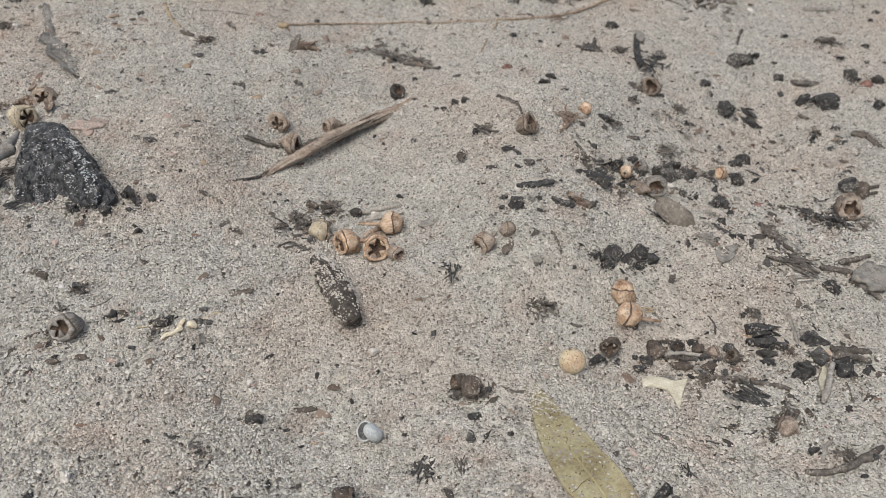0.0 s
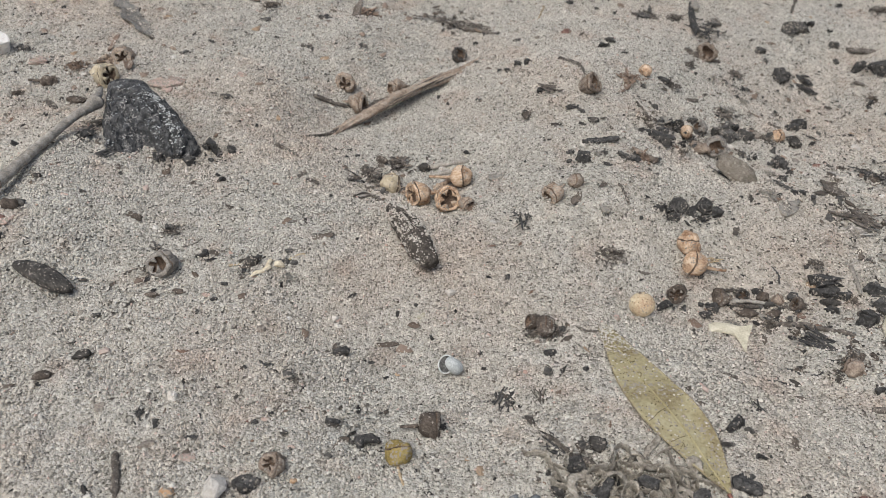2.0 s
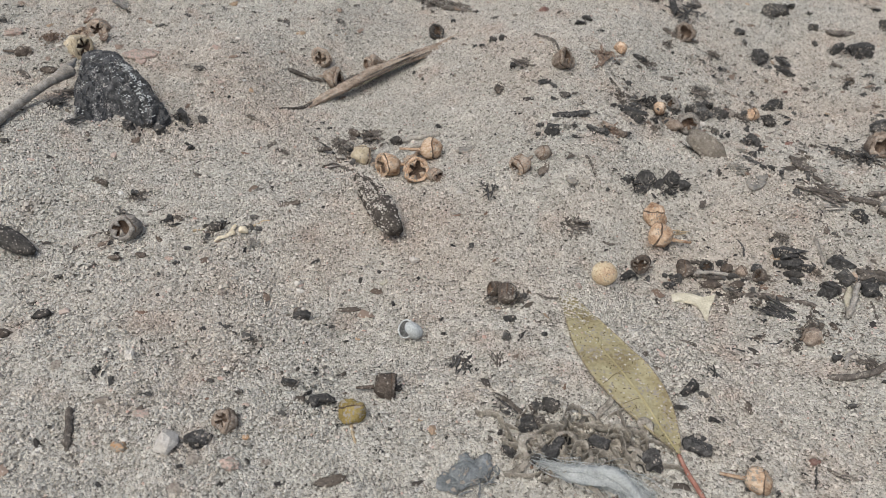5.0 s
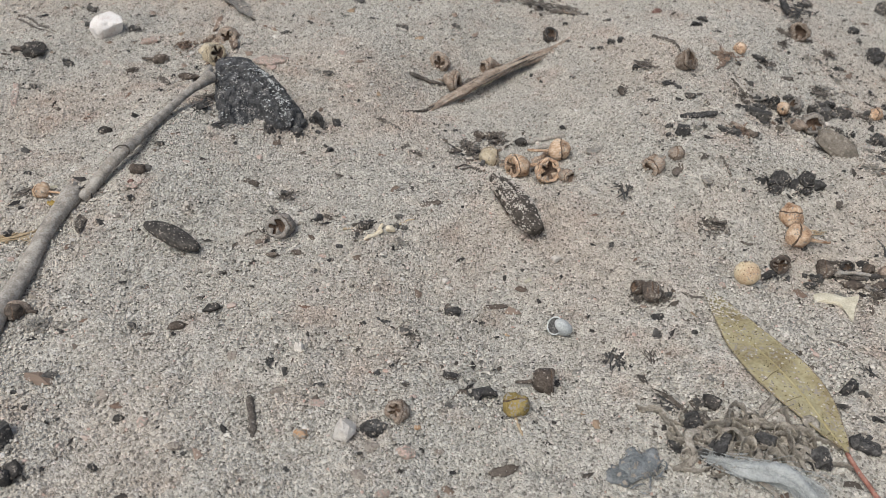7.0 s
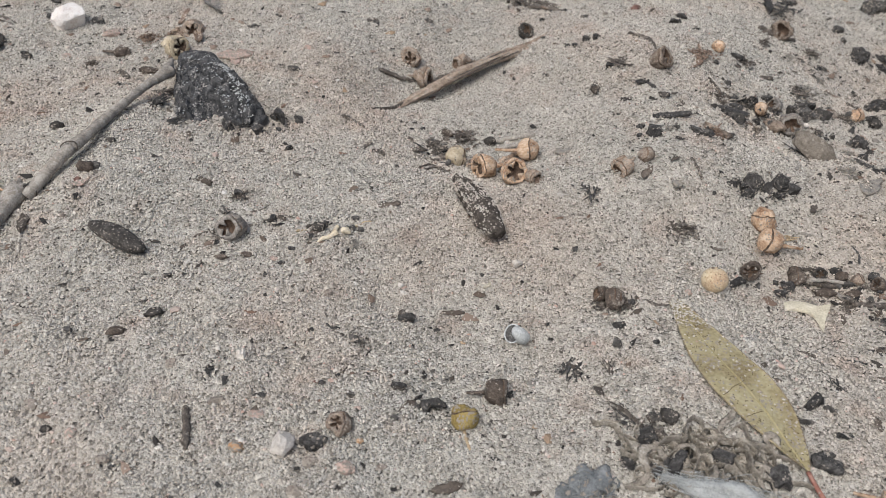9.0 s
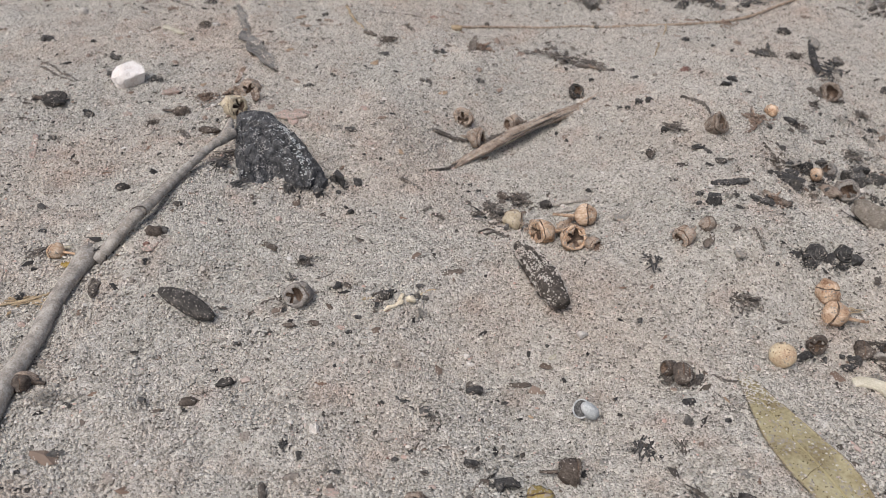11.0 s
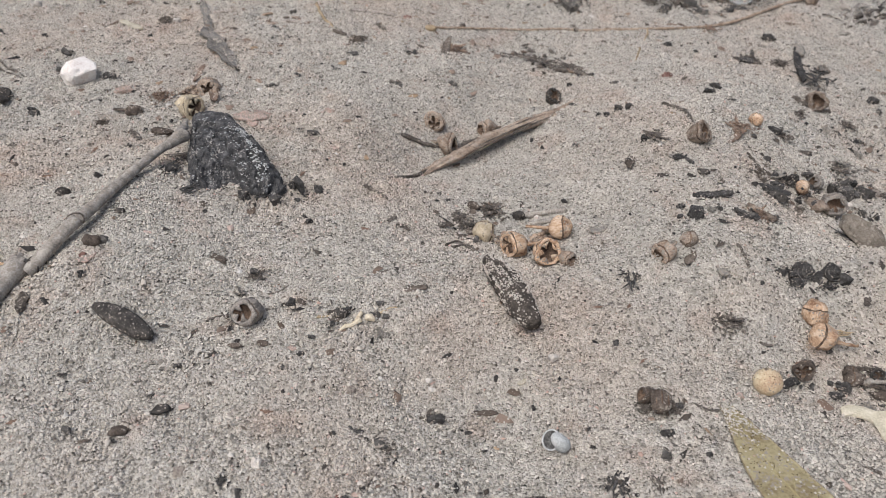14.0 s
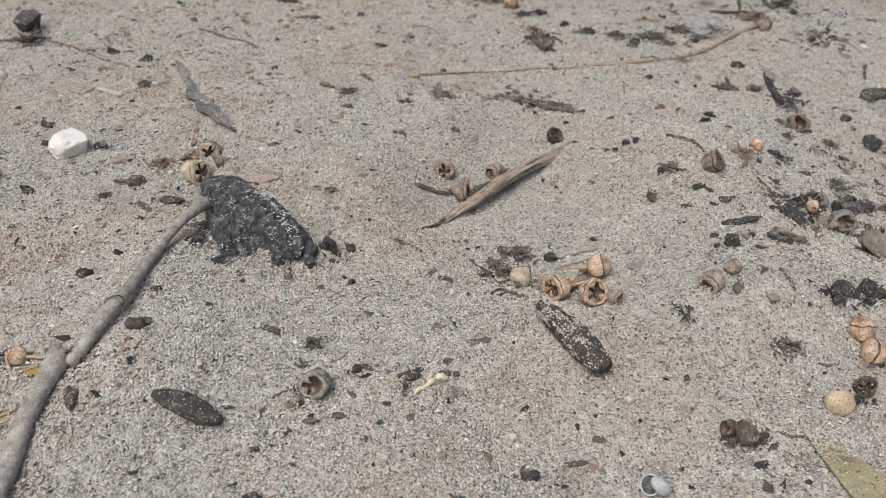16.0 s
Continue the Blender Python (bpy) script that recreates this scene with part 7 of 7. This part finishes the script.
charcoal(-91, -80.8, 3.7, 2, 1.6, 15)
charcoal(-88.9, -71.5, 3.3, 2, 1.8, -25)
stone(-94.8, -78, 5.1, 3.6, 1.7, 1, kind='pink')
charcoal(-94.9, -88.9, 2, 1.4, 1.2, 17)
charcoal(-133.3, -95.6, 5.2, 2.9, 1.7, -11, material=GREY_CHAR)
twig([(-117.3, -111.5), (-116.5, -108.9)], 0.7, 0.7, kind='brown')
dark_seed(-130.9, -116.1, 8, 4.4, 3.5, 20)
dark_seed(-140.5, -127.2, 7.3, 4, 2.5, 20, material=DARK_NUT)
charcoal(-140.6, -131.2, 3.4, 1.9, 1.5, -25)
chip(-151, -134.5, 6.4, 1.6, 0.6, 24.6, kind='bark')
charcoal(-156.7, -131.5, 3.4, 2.8, 2, -5, material=GREY_CHAR)
stone(-68.7, -93.9, 3.7, 4.6, 2.2, -14, kind='grey')
stone(-41.4, -77.5, 4.3, 2.9, 2.6, -10, kind='white')
charcoal(-52.8, -113.1, 4.4, 5.9, 2.6, 20, material=GREY_CHAR)
charcoal(-69.6, -113.2, 2.2, 1.6, 1.3, -24)
twig([(-65.3, -108.6), (-62.4, -109.8), (-60, -108.4)], 1.1, 0.9, kind='black')
charcoal(-80.1, -148, 3.2, 1.8, 1.3, -15)
chip(-101.2, -123.6, 4.8, 2.4, 0.9, -55.6, kind='grey')
stone(-114.5, -140.1, 3.8, 4.5, 2.3, 11, kind='grey')
stone(-61.5, -137.5, 3.3, 1.8, 1.4, -1, kind='red')
charcoal(-54.8, -133, 2.1, 1.5, 1.2, 14)
charcoal(-48.1, -141.5, 3.2, 1.8, 1.6, 5, material=GREY_CHAR)

# left of the big branch, and the near corner
charcoal(-175.9, -158.6, 7.2, 4, 2.2, 24, material=GREY_CHAR)
stone(-182.4, -167.2, 4, 2.8, 2.4, -21, kind='white')
stone(-152.8, -163.9, 7.1, 3.9, 1.8, 5, kind='grey')
dark_seed(-142.6, -173.8, 3.8, 2.8, 2.9, 5)
twig([(-143.7, -171.8), (-142.2, -169.3), (-140.1, -168.1)], 1, 0.6, kind='brown')
stone(-134.6, -173.4, 4.6, 6, 2.8, 24, kind='pink')
charcoal(-143.5, -192.2, 3.7, 2.6, 2.2, -19)
stone(-119.5, -181.2, 5.2, 4.2, 3.2, -21, kind='grey')
charcoal(-115.4, -184.2, 2.6, 2.1, 1.6, -25, material=GREY_CHAR)
twig([(-101.8, -157), (-97.9, -166.2), (-95.3, -173.3)], 2.8, 2.4, kind='brown')
twig([(-96.1, -172.1), (-92.6, -175.7), (-86.7, -180.1)], 0.8, 0.4, kind='brown')
charcoal(-166.5, -178.4, 2.3, 1.3, 1.2, -6)
charcoal(-164.2, -176.7, 2.3, 1.3, 1.2, 21)
charcoal(-80.7, -184.4, 2.2, 2.8, 1.3, 6)
charcoal(-162.5, -200.2, 2.2, 1.7, 1.3, -10)
stone(-114.4, -164, 3.5, 2.9, 0.9, -25, kind='red')
chip(-217.8, -132.8, 21.4, 4.9, 1, -57.1, kind='green')
chip(-177, -188, 13, 8.2, 7, 59.3, kind='black')
charcoal(-171.2, -203.4, 12.3, 7.8, 7.2, 24)
dark_seed(-166.5, -198.6, 6.1, 5.4, 4.6, -14)
stone(-173.4, -193.6, 2.9, 2.4, 1.8, -5, kind='white')
charcoal(-184, -167.5, 3.5, 2, 1.8, 0)
charcoal(-159, -196, 1.8, 2.5, 1.1, -4)
dark_seed(-203.5, -130.2, 8.6, 4.8, 6.5, 18, stalk=3.4, stalk_turn=0, material=DULL_NUT)
husk(-191.9, -136.6, 9.3, kind='grey', petals=6)
charcoal(-182.2, -138.2, 2.5, 1.9, 1.5, 0, material=GREY_CHAR)
stone(-203.7, -120.3, 5.3, 4, 3.2, 5, kind='grey')
charcoal(-217.1, -106.4, 3.2, 1.8, 1.6, -20)
stone(-223.8, -101.2, 4.6, 4, 2.8, -9, kind='pink')
dark_seed(-188.1, -47.8, 7.7, 4.2, 5.6, 16, material=DARK_NUT)
charcoal(-184.2, -46.2, 5.7, 4.2, 3.4, 9, material=GREY_CHAR)
stone(-188.9, -54.8, 5.1, 3.6, 3.1, 5, kind='red')
chip(-186.5, -56.5, 5.9, 4.4, 1, 34.1, kind='pink')
charcoal(-185.5, -64.1, 3.2, 3.3, 1.9, -25)
dark_seed(-187.4, -24.5, 4.3, 2.4, 2.6, 11)
stone(-171.5, -33.6, 4.8, 2.9, 1.4, 0, kind='pink')
chip(-202.2, -80, 10.4, 4.2, 2.5, 104.8, kind='dark')
stone(-187.8, -73.2, 3.4, 3.5, 2, -15, kind='grey')
charcoal(-194.1, -77.6, 4.8, 2.6, 1.5, -19)
chip(-137.6, -39.7, 7.3, 3.3, 1.1, -17, kind='bark')
stone(-202, -88.4, 3.3, 2, 1.8, 24, kind='white')
charcoal(-215.9, 9.4, 8.3, 4.6, 2.6, -22)
dark_seed(-225.5, -6.4, 7.1, 3.9, 4.3, 5)
chip(-261.1, -11.2, 9.1, 2.4, 0.8, 18.2, kind='bark')
charcoal(-260.3, -23.5, 6.5, 3.6, 2.1, -7, material=GREY_CHAR)
charcoal(-249.6, -41.2, 4.7, 2.6, 1.6, -1)
stone(-295.6, 44.2, 5.1, 2.8, 2.5, -5, kind='grey')
chip(-297.1, 29.9, 29, 3.4, 0.7, 118.3, kind='pink')
splinters(-239.1, -58.7, 12.6, 6.6, 53.2, kind='brown', count=8)
chip(-231.1, -54.5, 7.9, 2.5, 1, 21.3, kind='pale')
gum_nut(-231, -59.6, 7.5, 185, 84, kind='tan', stalk=1.5, shut=True)
chip(-221.6, -66.8, 5, 4, 1, 20, kind='yellow')
splinters(-229.2, -88.9, 19.8, 6.8, 32.3, kind='straw', count=10)
charcoal(-235.2, -71, 3, 2.2, 1.8, -3)
charcoal(-232.1, -88.1, 4.8, 4.9, 2.9, 10, material=GREY_CHAR)
gum_nut(-203.9, -132.6, 7.2, 20, 80, kind='dark', lift=0.4, stalk=0.6, shut=True)
stone(-152.1, -165.8, 5.8, 4.2, 2.8, 15, kind='grey')

# stones and seeds in the far left field
charcoal(-295.9, 117.7, 7.8, 4.3, 3.4, -7)
charcoal(-265.2, 116.9, 9.2, 5, 3.9, -6)
stone(-249.5, 103.2, 11.6, 6.9, 6.4, 14, kind='pink')
husk(-224.9, 100.6, 12, kind='leaf', petals=6)
husk(-208.3, 111.6, 11, kind='leaf', petals=4)
gum_nut(-202.1, 113.3, 12.5, 285, 62, kind='dusty', lift=0.12, stalk=0, valves=5)
husk(-210.5, 112.5, 12, kind='paper', petals=3, lift=0.1)
chip(-216.4, 132.7, 23.3, 3, 0.8, 99.9, kind='leaf')
gum_nut(-203.3, 88.7, 14, 320, 70, kind='pale', lift=0.3, stalk=0, valves=4)
dark_seed(-313.4, 80.7, 14.9, 8.2, 7.3, 13, stalk=7.5, stalk_turn=175)
dark_seed(-234, 81.9, 9, 6.8, 6.9, 13, stalk=7.1, stalk_turn=180, material=DARK_NUT)
charcoal(-289.4, 73, 7.3, 4, 3.1, 5)
dark_seed(-209.4, 64.8, 11.5, 6.3, 4.8, 8, material=DARK_NUT)
chip(-222.1, 58.4, 11.4, 3.8, 1.3, -31.8, kind='dark')
twig([(-354.3, 132.7), (-334.9, 121.2), (-312.5, 106.7)], 1.5, 1.1, kind='brown')
chip(-168.1, 87.8, 16.4, 10.1, 2, -8.1, kind='pink')
chip(-165.5, 81.2, 7.4, 5.4, 1.5, -34.3, kind='pink')
stone(-365.3, 210.1, 7, 4.5, 6.3, 19, kind='white', facets=0)
charcoal(-313, 267.3, 10.1, 5.5, 4.6, 3)
charcoal(-282.2, 251.1, 10.7, 5.9, 4.5, 12)
charcoal(-365.7, 161.8, 12.2, 6.7, 3.9, 5)
stone(-263.6, 210.2, 6.5, 4.8, 3.9, -10, kind='white')
chip(-289.5, 195.9, 22.7, 4.3, 1.5, -28.3, kind='pale')
husk(-270.8, 208.7, 11.5, kind='bark', petals=5)
charcoal(-309.6, 146.5, 10.4, 5.7, 3.8, -19, material=GREY_CHAR)
chip(-392.9, 285.6, 24.1, 4.9, 1.7, 28.8, kind='bark')
dark_seed(-311.9, 77.8, 13.4, 7.4, 7.8, -15)
charcoal(-293, 41.4, 5.6, 3.4, 3.1, -1, material=GREY_CHAR)
charcoal(-285.4, 68.7, 6.5, 3.6, 3.3, 15, material=GREY_CHAR)
stone(-317.2, 101.4, 5.1, 3.3, 3, 5, kind='grey')
stone(-220.1, 88.8, 4.1, 3.3, 1.5, 15, kind='pink')
charcoal(-392.4, 309.2, 19.7, 24.4, 15, 15, material=GREY_CHAR)
husk(-384.1, 286.5, 21.8, kind='dark', petals=7)
twig([(-374.1, 293), (-326.3, 257.4), (-293.3, 239.1)], 2.2, 1.2, kind='brown')
charcoal(-327.9, 229.1, 5.6, 3.1, 2.2, -6)
husk(-245.4, 67, 8.5, kind='bark', petals=5)
stone(-264.9, 75.1, 8.8, 5.9, 2.8, -25, kind='pink')
charcoal(-270.2, 182.2, 3.6, 2.2, 2, 15)
charcoal(-334.3, 165.6, 4.3, 2.5, 2.3, 0)
charcoal(-127.8, 75.1, 6, 3.3, 2.1, 19, material=GREY_CHAR)
charcoal(-139.1, 92, 2.5, 2.5, 1.5, -11)
stone(-125.2, 96, 6.9, 4.3, 2.9, -11, kind='pink')
stone(-164.5, 93.5, 12, 8.9, 2.8, -10, kind='pink')
charcoal(-157.8, 142, 5.3, 2.9, 2.1, -24)
charcoal(-96.7, 143.8, 7, 3.8, 2.2, -19, material=GREY_CHAR)
twig([(-179.8, 261.9), (-168.6, 239.3), (-157.2, 223.7)], 2.1, 1.5, kind='straw')
twig([(-154.3, 259.7), (-138.2, 262.4), (-120.6, 268)], 1.2, 0.8, kind='brown')
stone(-113.9, 270.2, 8.2, 4.5, 3.2, -6, kind='red')
husk(-135.9, 207.7, 13.5, kind='bark', petals=5)
chip(-151.1, 217.3, 12.3, 4.3, 1.5, -27.8, kind='bark')
twig([(-131.4, 245.2), (-121.6, 233.7)], 2.4, 1.6, kind='brown')
charcoal(-144.6, 373.8, 7.7, 4.2, 3.8, 24)
stone(-165.1, 328.8, 11.7, 6.5, 5.7, 16, kind='grey')
charcoal(-97.1, 199.4, 11.3, 6.2, 3, -9)
charcoal(-133.9, 182.9, 8.7, 4.8, 2.3, -16, material=GREY_CHAR)
charcoal(-169.6, 126, 7.1, 3.9, 2, 10, material=GREY_CHAR)
twig([(-265.2, 318.1), (-236.6, 298.6), (-210.7, 284)], 2.2, 1.7, kind='brown')
charcoal(-212.1, 404.4, 20.1, 11.1, 4.7, 9, material=GREY_CHAR)
twig([(-307.9, 379.7), (-284.4, 362), (-268.2, 356)], 2, 1.4, kind='straw')
charcoal(-296.4, 382.6, 9.7, 5.4, 3, -1)
chip(-186.4, 354.2, 18.5, 4.7, 1.6, 10.2, kind='bark')
charcoal(-242.9, 351.9, 5.6, 3.1, 2.6, -20, material=GREY_CHAR)
charcoal(-192.2, 245.4, 5.6, 3.1, 2.5, 15, material=GREY_CHAR)
charcoal(-138.5, 159.4, 4.9, 2.7, 1.6, 10, material=GREY_CHAR)
twig([(-352.5, 125.4), (-331.9, 114.6), (-311.5, 103.1)], 1.4, 1, kind='brown')
husk(-214.2, 108.4, 10, kind='leaf', petals=5, lift=0.05)
chip(-196.6, 105.3, 15, 5, 1.0, 120, kind='leaf', curl=0.3)
husk(-227.2, 99.8, 10.1, kind='leaf', petals=4)
husk(-203.4, 117.5, 11.1, kind='leaf', petals=4)

# the heap of pods, stalks and char beside the pale shard
gum_nut(129.5, -35.8, 6.9, 170, 78, kind='dark', lift=0.4, stalk=1.7, shut=True)
gum_nut(139.5, -32.8, 5.9, 250, 60, kind='black', lift=0.45, stalk=0)
gum_nut(148.3, -34, 5.0, 300, 70, kind='dark', lift=0.4, stalk=0, shut=True)
gum_nut(154.5, -35.9, 5.6, 30, 70, kind='dull', lift=0.35, stalk=0.4, shut=True)
gum_nut(162.2, -39.5, 6.1, 200, 60, kind='dark', lift=0.4, stalk=0.5)
dark_seed(140.3, -42.6, 9, 4.2, 4, -8, material=DARK_NUT)
dark_seed(151.6, -42.9, 7.5, 4, 3.8, 18, material=DARK_NUT)
chip(145, -38, 12, 2.6, 1.6, 10, kind='dark', curl=0.2)
twig([(133, -37), (141, -36.5), (150, -38.5)], 1.9, 1.5, kind='grey', lift=1.6)
charcoal(120.8, -45.1, 6.5, 4.5, 2.6, 10)
charcoal(177.5, -27.9, 15, 7, 5, 12)
charcoal(186, -29.6, 8, 6, 5, -10)
charcoal(177.4, -41.2, 7.5, 5, 3.2, 0)
charcoal(201, -36.4, 9, 8, 6, 20, material=GREY_CHAR)
charcoal(189.8, -49.1, 9, 7, 6, -15)
charcoal(208.7, -46.5, 9, 8, 6, 0)
stone(196.5, -45.5, 5, 4.5, 4.5, 10, kind='grey')
twig([(204.6, -41.1), (199, -53), (191.9, -65.8)], 2.4, 2.6, kind='grey', lift=1.2)
twig([(206, -38.6), (214, -38.6), (222.2, -39)], 3.6, 2.4, kind='brown', lift=1.3)
gum_nut(172.6, -80.4, 7.6, 140, 100, kind='dull', lift=0.2, stalk=0.2, valves=2)
# char heaped in the trench
charcoal(114.2, 75.2, 13, 6, 5.5, -25, material=GREY_CHAR)
charcoal(160.9, 106.6, 14, 9, 7.5, 5, material=GREY_CHAR)
dark_seed(140.1, 88.3, 13, 8, 7, -35, material=DULL_NUT)
dark_seed(207, 121.1, 8, 6, 6, 0)
charcoal(223.1, 156.8, 9, 7, 6, 15)
charcoal(189.4, 87.7, 8, 6, 5, 0)
gum_nut(253.2, 76.4, 13, 255, 60, kind='dull', lift=0.4, stalk=0, valves=3)
dark_seed(270.2, 98.5, 9, 8, 7.5, 10, stalk=7, stalk_turn=20, material=DARK_NUT)
charcoal(266.6, 105.3, 10, 8, 7, 30, material=GREY_CHAR)
charcoal(292.1, 214, 21, 10, 7, -4)
charcoal(223.5, 213.6, 13, 9, 7, 15)
chip(239, 208.8, 20, 8, 4, -45, kind='black')

# the far edge of the sand
husk(2.3, 338, 22.6, kind='dark', petals=5)
husk(67.5, 353.3, 16.5, kind='dark', petals=4)
husk(93.9, 353.5, 18.4, kind='dark', petals=4)
husk(121.5, 375.5, 17.3, kind='bark', petals=4)
charcoal(80.1, 343.4, 10, 5.5, 4.3, -4)
charcoal(106.6, 339.8, 11.8, 6.5, 4.3, -6, material=GREY_CHAR)
charcoal(127.2, 344.9, 9.1, 5, 3.6, -15)
splinters(100.9, 399.5, 23.6, 9.5, -1.1, kind='straw', count=6)
husk(153.6, 377.2, 19.3, kind='grey', petals=4)
husk(196.4, 420.2, 20, kind='leaf', petals=5)
charcoal(151.4, 304.7, 9.5, 5.2, 4.7, 4)
husk(150.5, 260.5, 13.8, kind='dark', petals=5)
husk(149.4, 185.8, 10.5, kind='dark', petals=4)
chip(163.9, 257.9, 58, 4.6, 2.4, -94.9, kind='black')
chip(182.6, 262.6, 12, 6, 2.2, -84.8, kind='dark')
husk(-75.5, 231.9, 17, kind='leaf', petals=5)
splinters(-3, 232.1, 62.5, 5.5, -38, kind='brown', count=10)
husk(43.5, 364.2, 14.1, kind='dark', petals=3)
charcoal(44.1, 358.4, 11.2, 6.4, 5.9, -21)
husk(236.8, 467.3, 21, kind='dark', petals=3)
splinters(234.5, 389.9, 90.4, 10, 46.4, kind='grey', count=8)
husk(-72.4, 227.6, 17.6, kind='leaf', petals=6)
chip(-75.7, 200, 44.7, 5.4, 1.9, 91, kind='bark')
splinters(-39.2, 245.7, 21.9, 5.6, -12.3, kind='brown', count=6)
splinters(10.4, 224.7, 29.4, 6, -32.6, kind='brown', count=9)
charcoal(-10.3, 232.5, 6.1, 3.3, 2.7, -4)
charcoal(65.2, 355.6, 10, 7, 5, 15, material=GREY_CHAR)
charcoal(98.9, 349.9, 15, 8, 6, -19, material=GREY_CHAR)
splinters(115.7, 378.3, 34.8, 9.2, 29.2, kind='black', count=7)
splinters(136.6, 360.1, 25, 9.1, -7.5, kind='black', count=6)
charcoal(76.6, 335.4, 9.1, 5.4, 5, -15, material=GREY_CHAR)
husk(107.9, 303.5, 12.9, kind='leaf', petals=5)
charcoal(2.5, 323.2, 17, 10, 8, -9, material=GREY_CHAR)
husk(-2.1, 363.3, 15, kind='leaf', petals=4)
charcoal(8.8, 406, 13, 7.2, 5.5, 20)
husk(-5.6, 407.2, 15.1, kind='dark', petals=5)
husk(-33.1, 440, 23.1, kind='leaf', petals=6)
gum_nut(-15.5, 430, 12.4, 270, 60, kind='tan', stalk=0.2, shut=True)
charcoal(26.3, 381.1, 8.7, 4.9, 4.5, 10)
twig([(-105, 361.3), (-92.8, 356.4), (-78.2, 346.8)], 3.3, 2.3, kind='grey')
stone(-53.4, 372.4, 6.8, 3.7, 3.4, -10, kind='grey')
twig([(166.5, 439.6), (180.5, 436.3), (195.4, 446.8), (208.9, 492.1), (227.9, 557)], 3.1, 2.4, kind='brown')
husk(203.2, 427.1, 22.3, kind='leaf', petals=6)
gum_nut(201, 393.3, 10.6, 200, 80, kind='dull', stalk=0.2, shut=True)
charcoal(250, 474.6, 16.1, 9.1, 8.5, 14)
twig([(232, 498.5), (228.8, 475.9), (228.8, 451.1)], 3.9, 2.6, kind='brown')
gum_nut(281.6, 520, 14.5, 200, 80, kind='tan', stalk=0.1, shut=True)
dark_seed(299.7, 532.7, 10.3, 5.7, 6.7, 10)
twig([(230, 369.5), (260, 399.8)], 4.2, 3.5, kind='brown')
splinters(243.5, 386.7, 70.4, 10.1, 48.2, kind='brown', count=7)
twig([(203.5, 365.3), (216.8, 354.7)], 1.9, 1.4, kind='brown')
charcoal(241.7, 437.5, 8.3, 4.5, 4, -15)
husk(169.4, 464.3, 13.9, kind='grey', petals=5)
charcoal(119.2, 421.7, 8.2, 4.5, 4, 16)
charcoal(98.8, 401.4, 6, 3.4, 3.1, -1)
dark_seed(150.4, 298.3, 9.5, 5.2, 6.4, -3)
husk(129.8, 255.6, 16.1, kind='dark', petals=5)
twig([(133.9, 273.6), (133.5, 263.8), (137.5, 252.1)], 2.1, 1.6, kind='black')
chip(169.7, 284.7, 19, 6.4, 2.2, -95.7, kind='grey')
stone(66, 188.7, 7.7, 5.1, 4.6, -10, kind='red')
charcoal(72.2, 252.9, 6.3, 3.5, 3.1, 20)
charcoal(91.8, 251.4, 4, 2.4, 2.2, 0)
stone(76.9, 231.4, 7, 3.8, 3, -6, kind='grey')
charcoal(105.7, 248.7, 4, 2.4, 2.2, -25)
charcoal(167.4, 261.8, 4.1, 2.3, 1.9, -6)
stone(46.8, 186.8, 4.8, 2.9, 2.7, 24, kind='grey')
charcoal(33.7, 180.8, 6.1, 3.3, 2.1, 9, material=GREY_CHAR)
twig([(53.8, 249), (50.6, 229), (48, 214.2)], 1.6, 1.1, kind='straw')
charcoal(12, 197, 3.4, 2.1, 1.9, 24)
charcoal(21.7, 211.3, 2.8, 1.8, 1.6, 19)
charcoal(38.6, 129.7, 5.1, 3.3, 3, 15)
charcoal(27.6, 126.1, 4.4, 2.4, 2.2, -24)
charcoal(11.4, 103.5, 4.3, 2.6, 2.4, 6, material=GREY_CHAR)
charcoal(8.6, 154.9, 5.2, 2.9, 2, 0, material=GREY_CHAR)
charcoal(-65.1, 157.8, 6.2, 3.4, 2.7, -19, material=GREY_CHAR)
charcoal(6.3, 184.9, 4.1, 2.3, 2.1, -1)
charcoal(-5.6, 200.1, 2.8, 1.8, 1.6, 24)
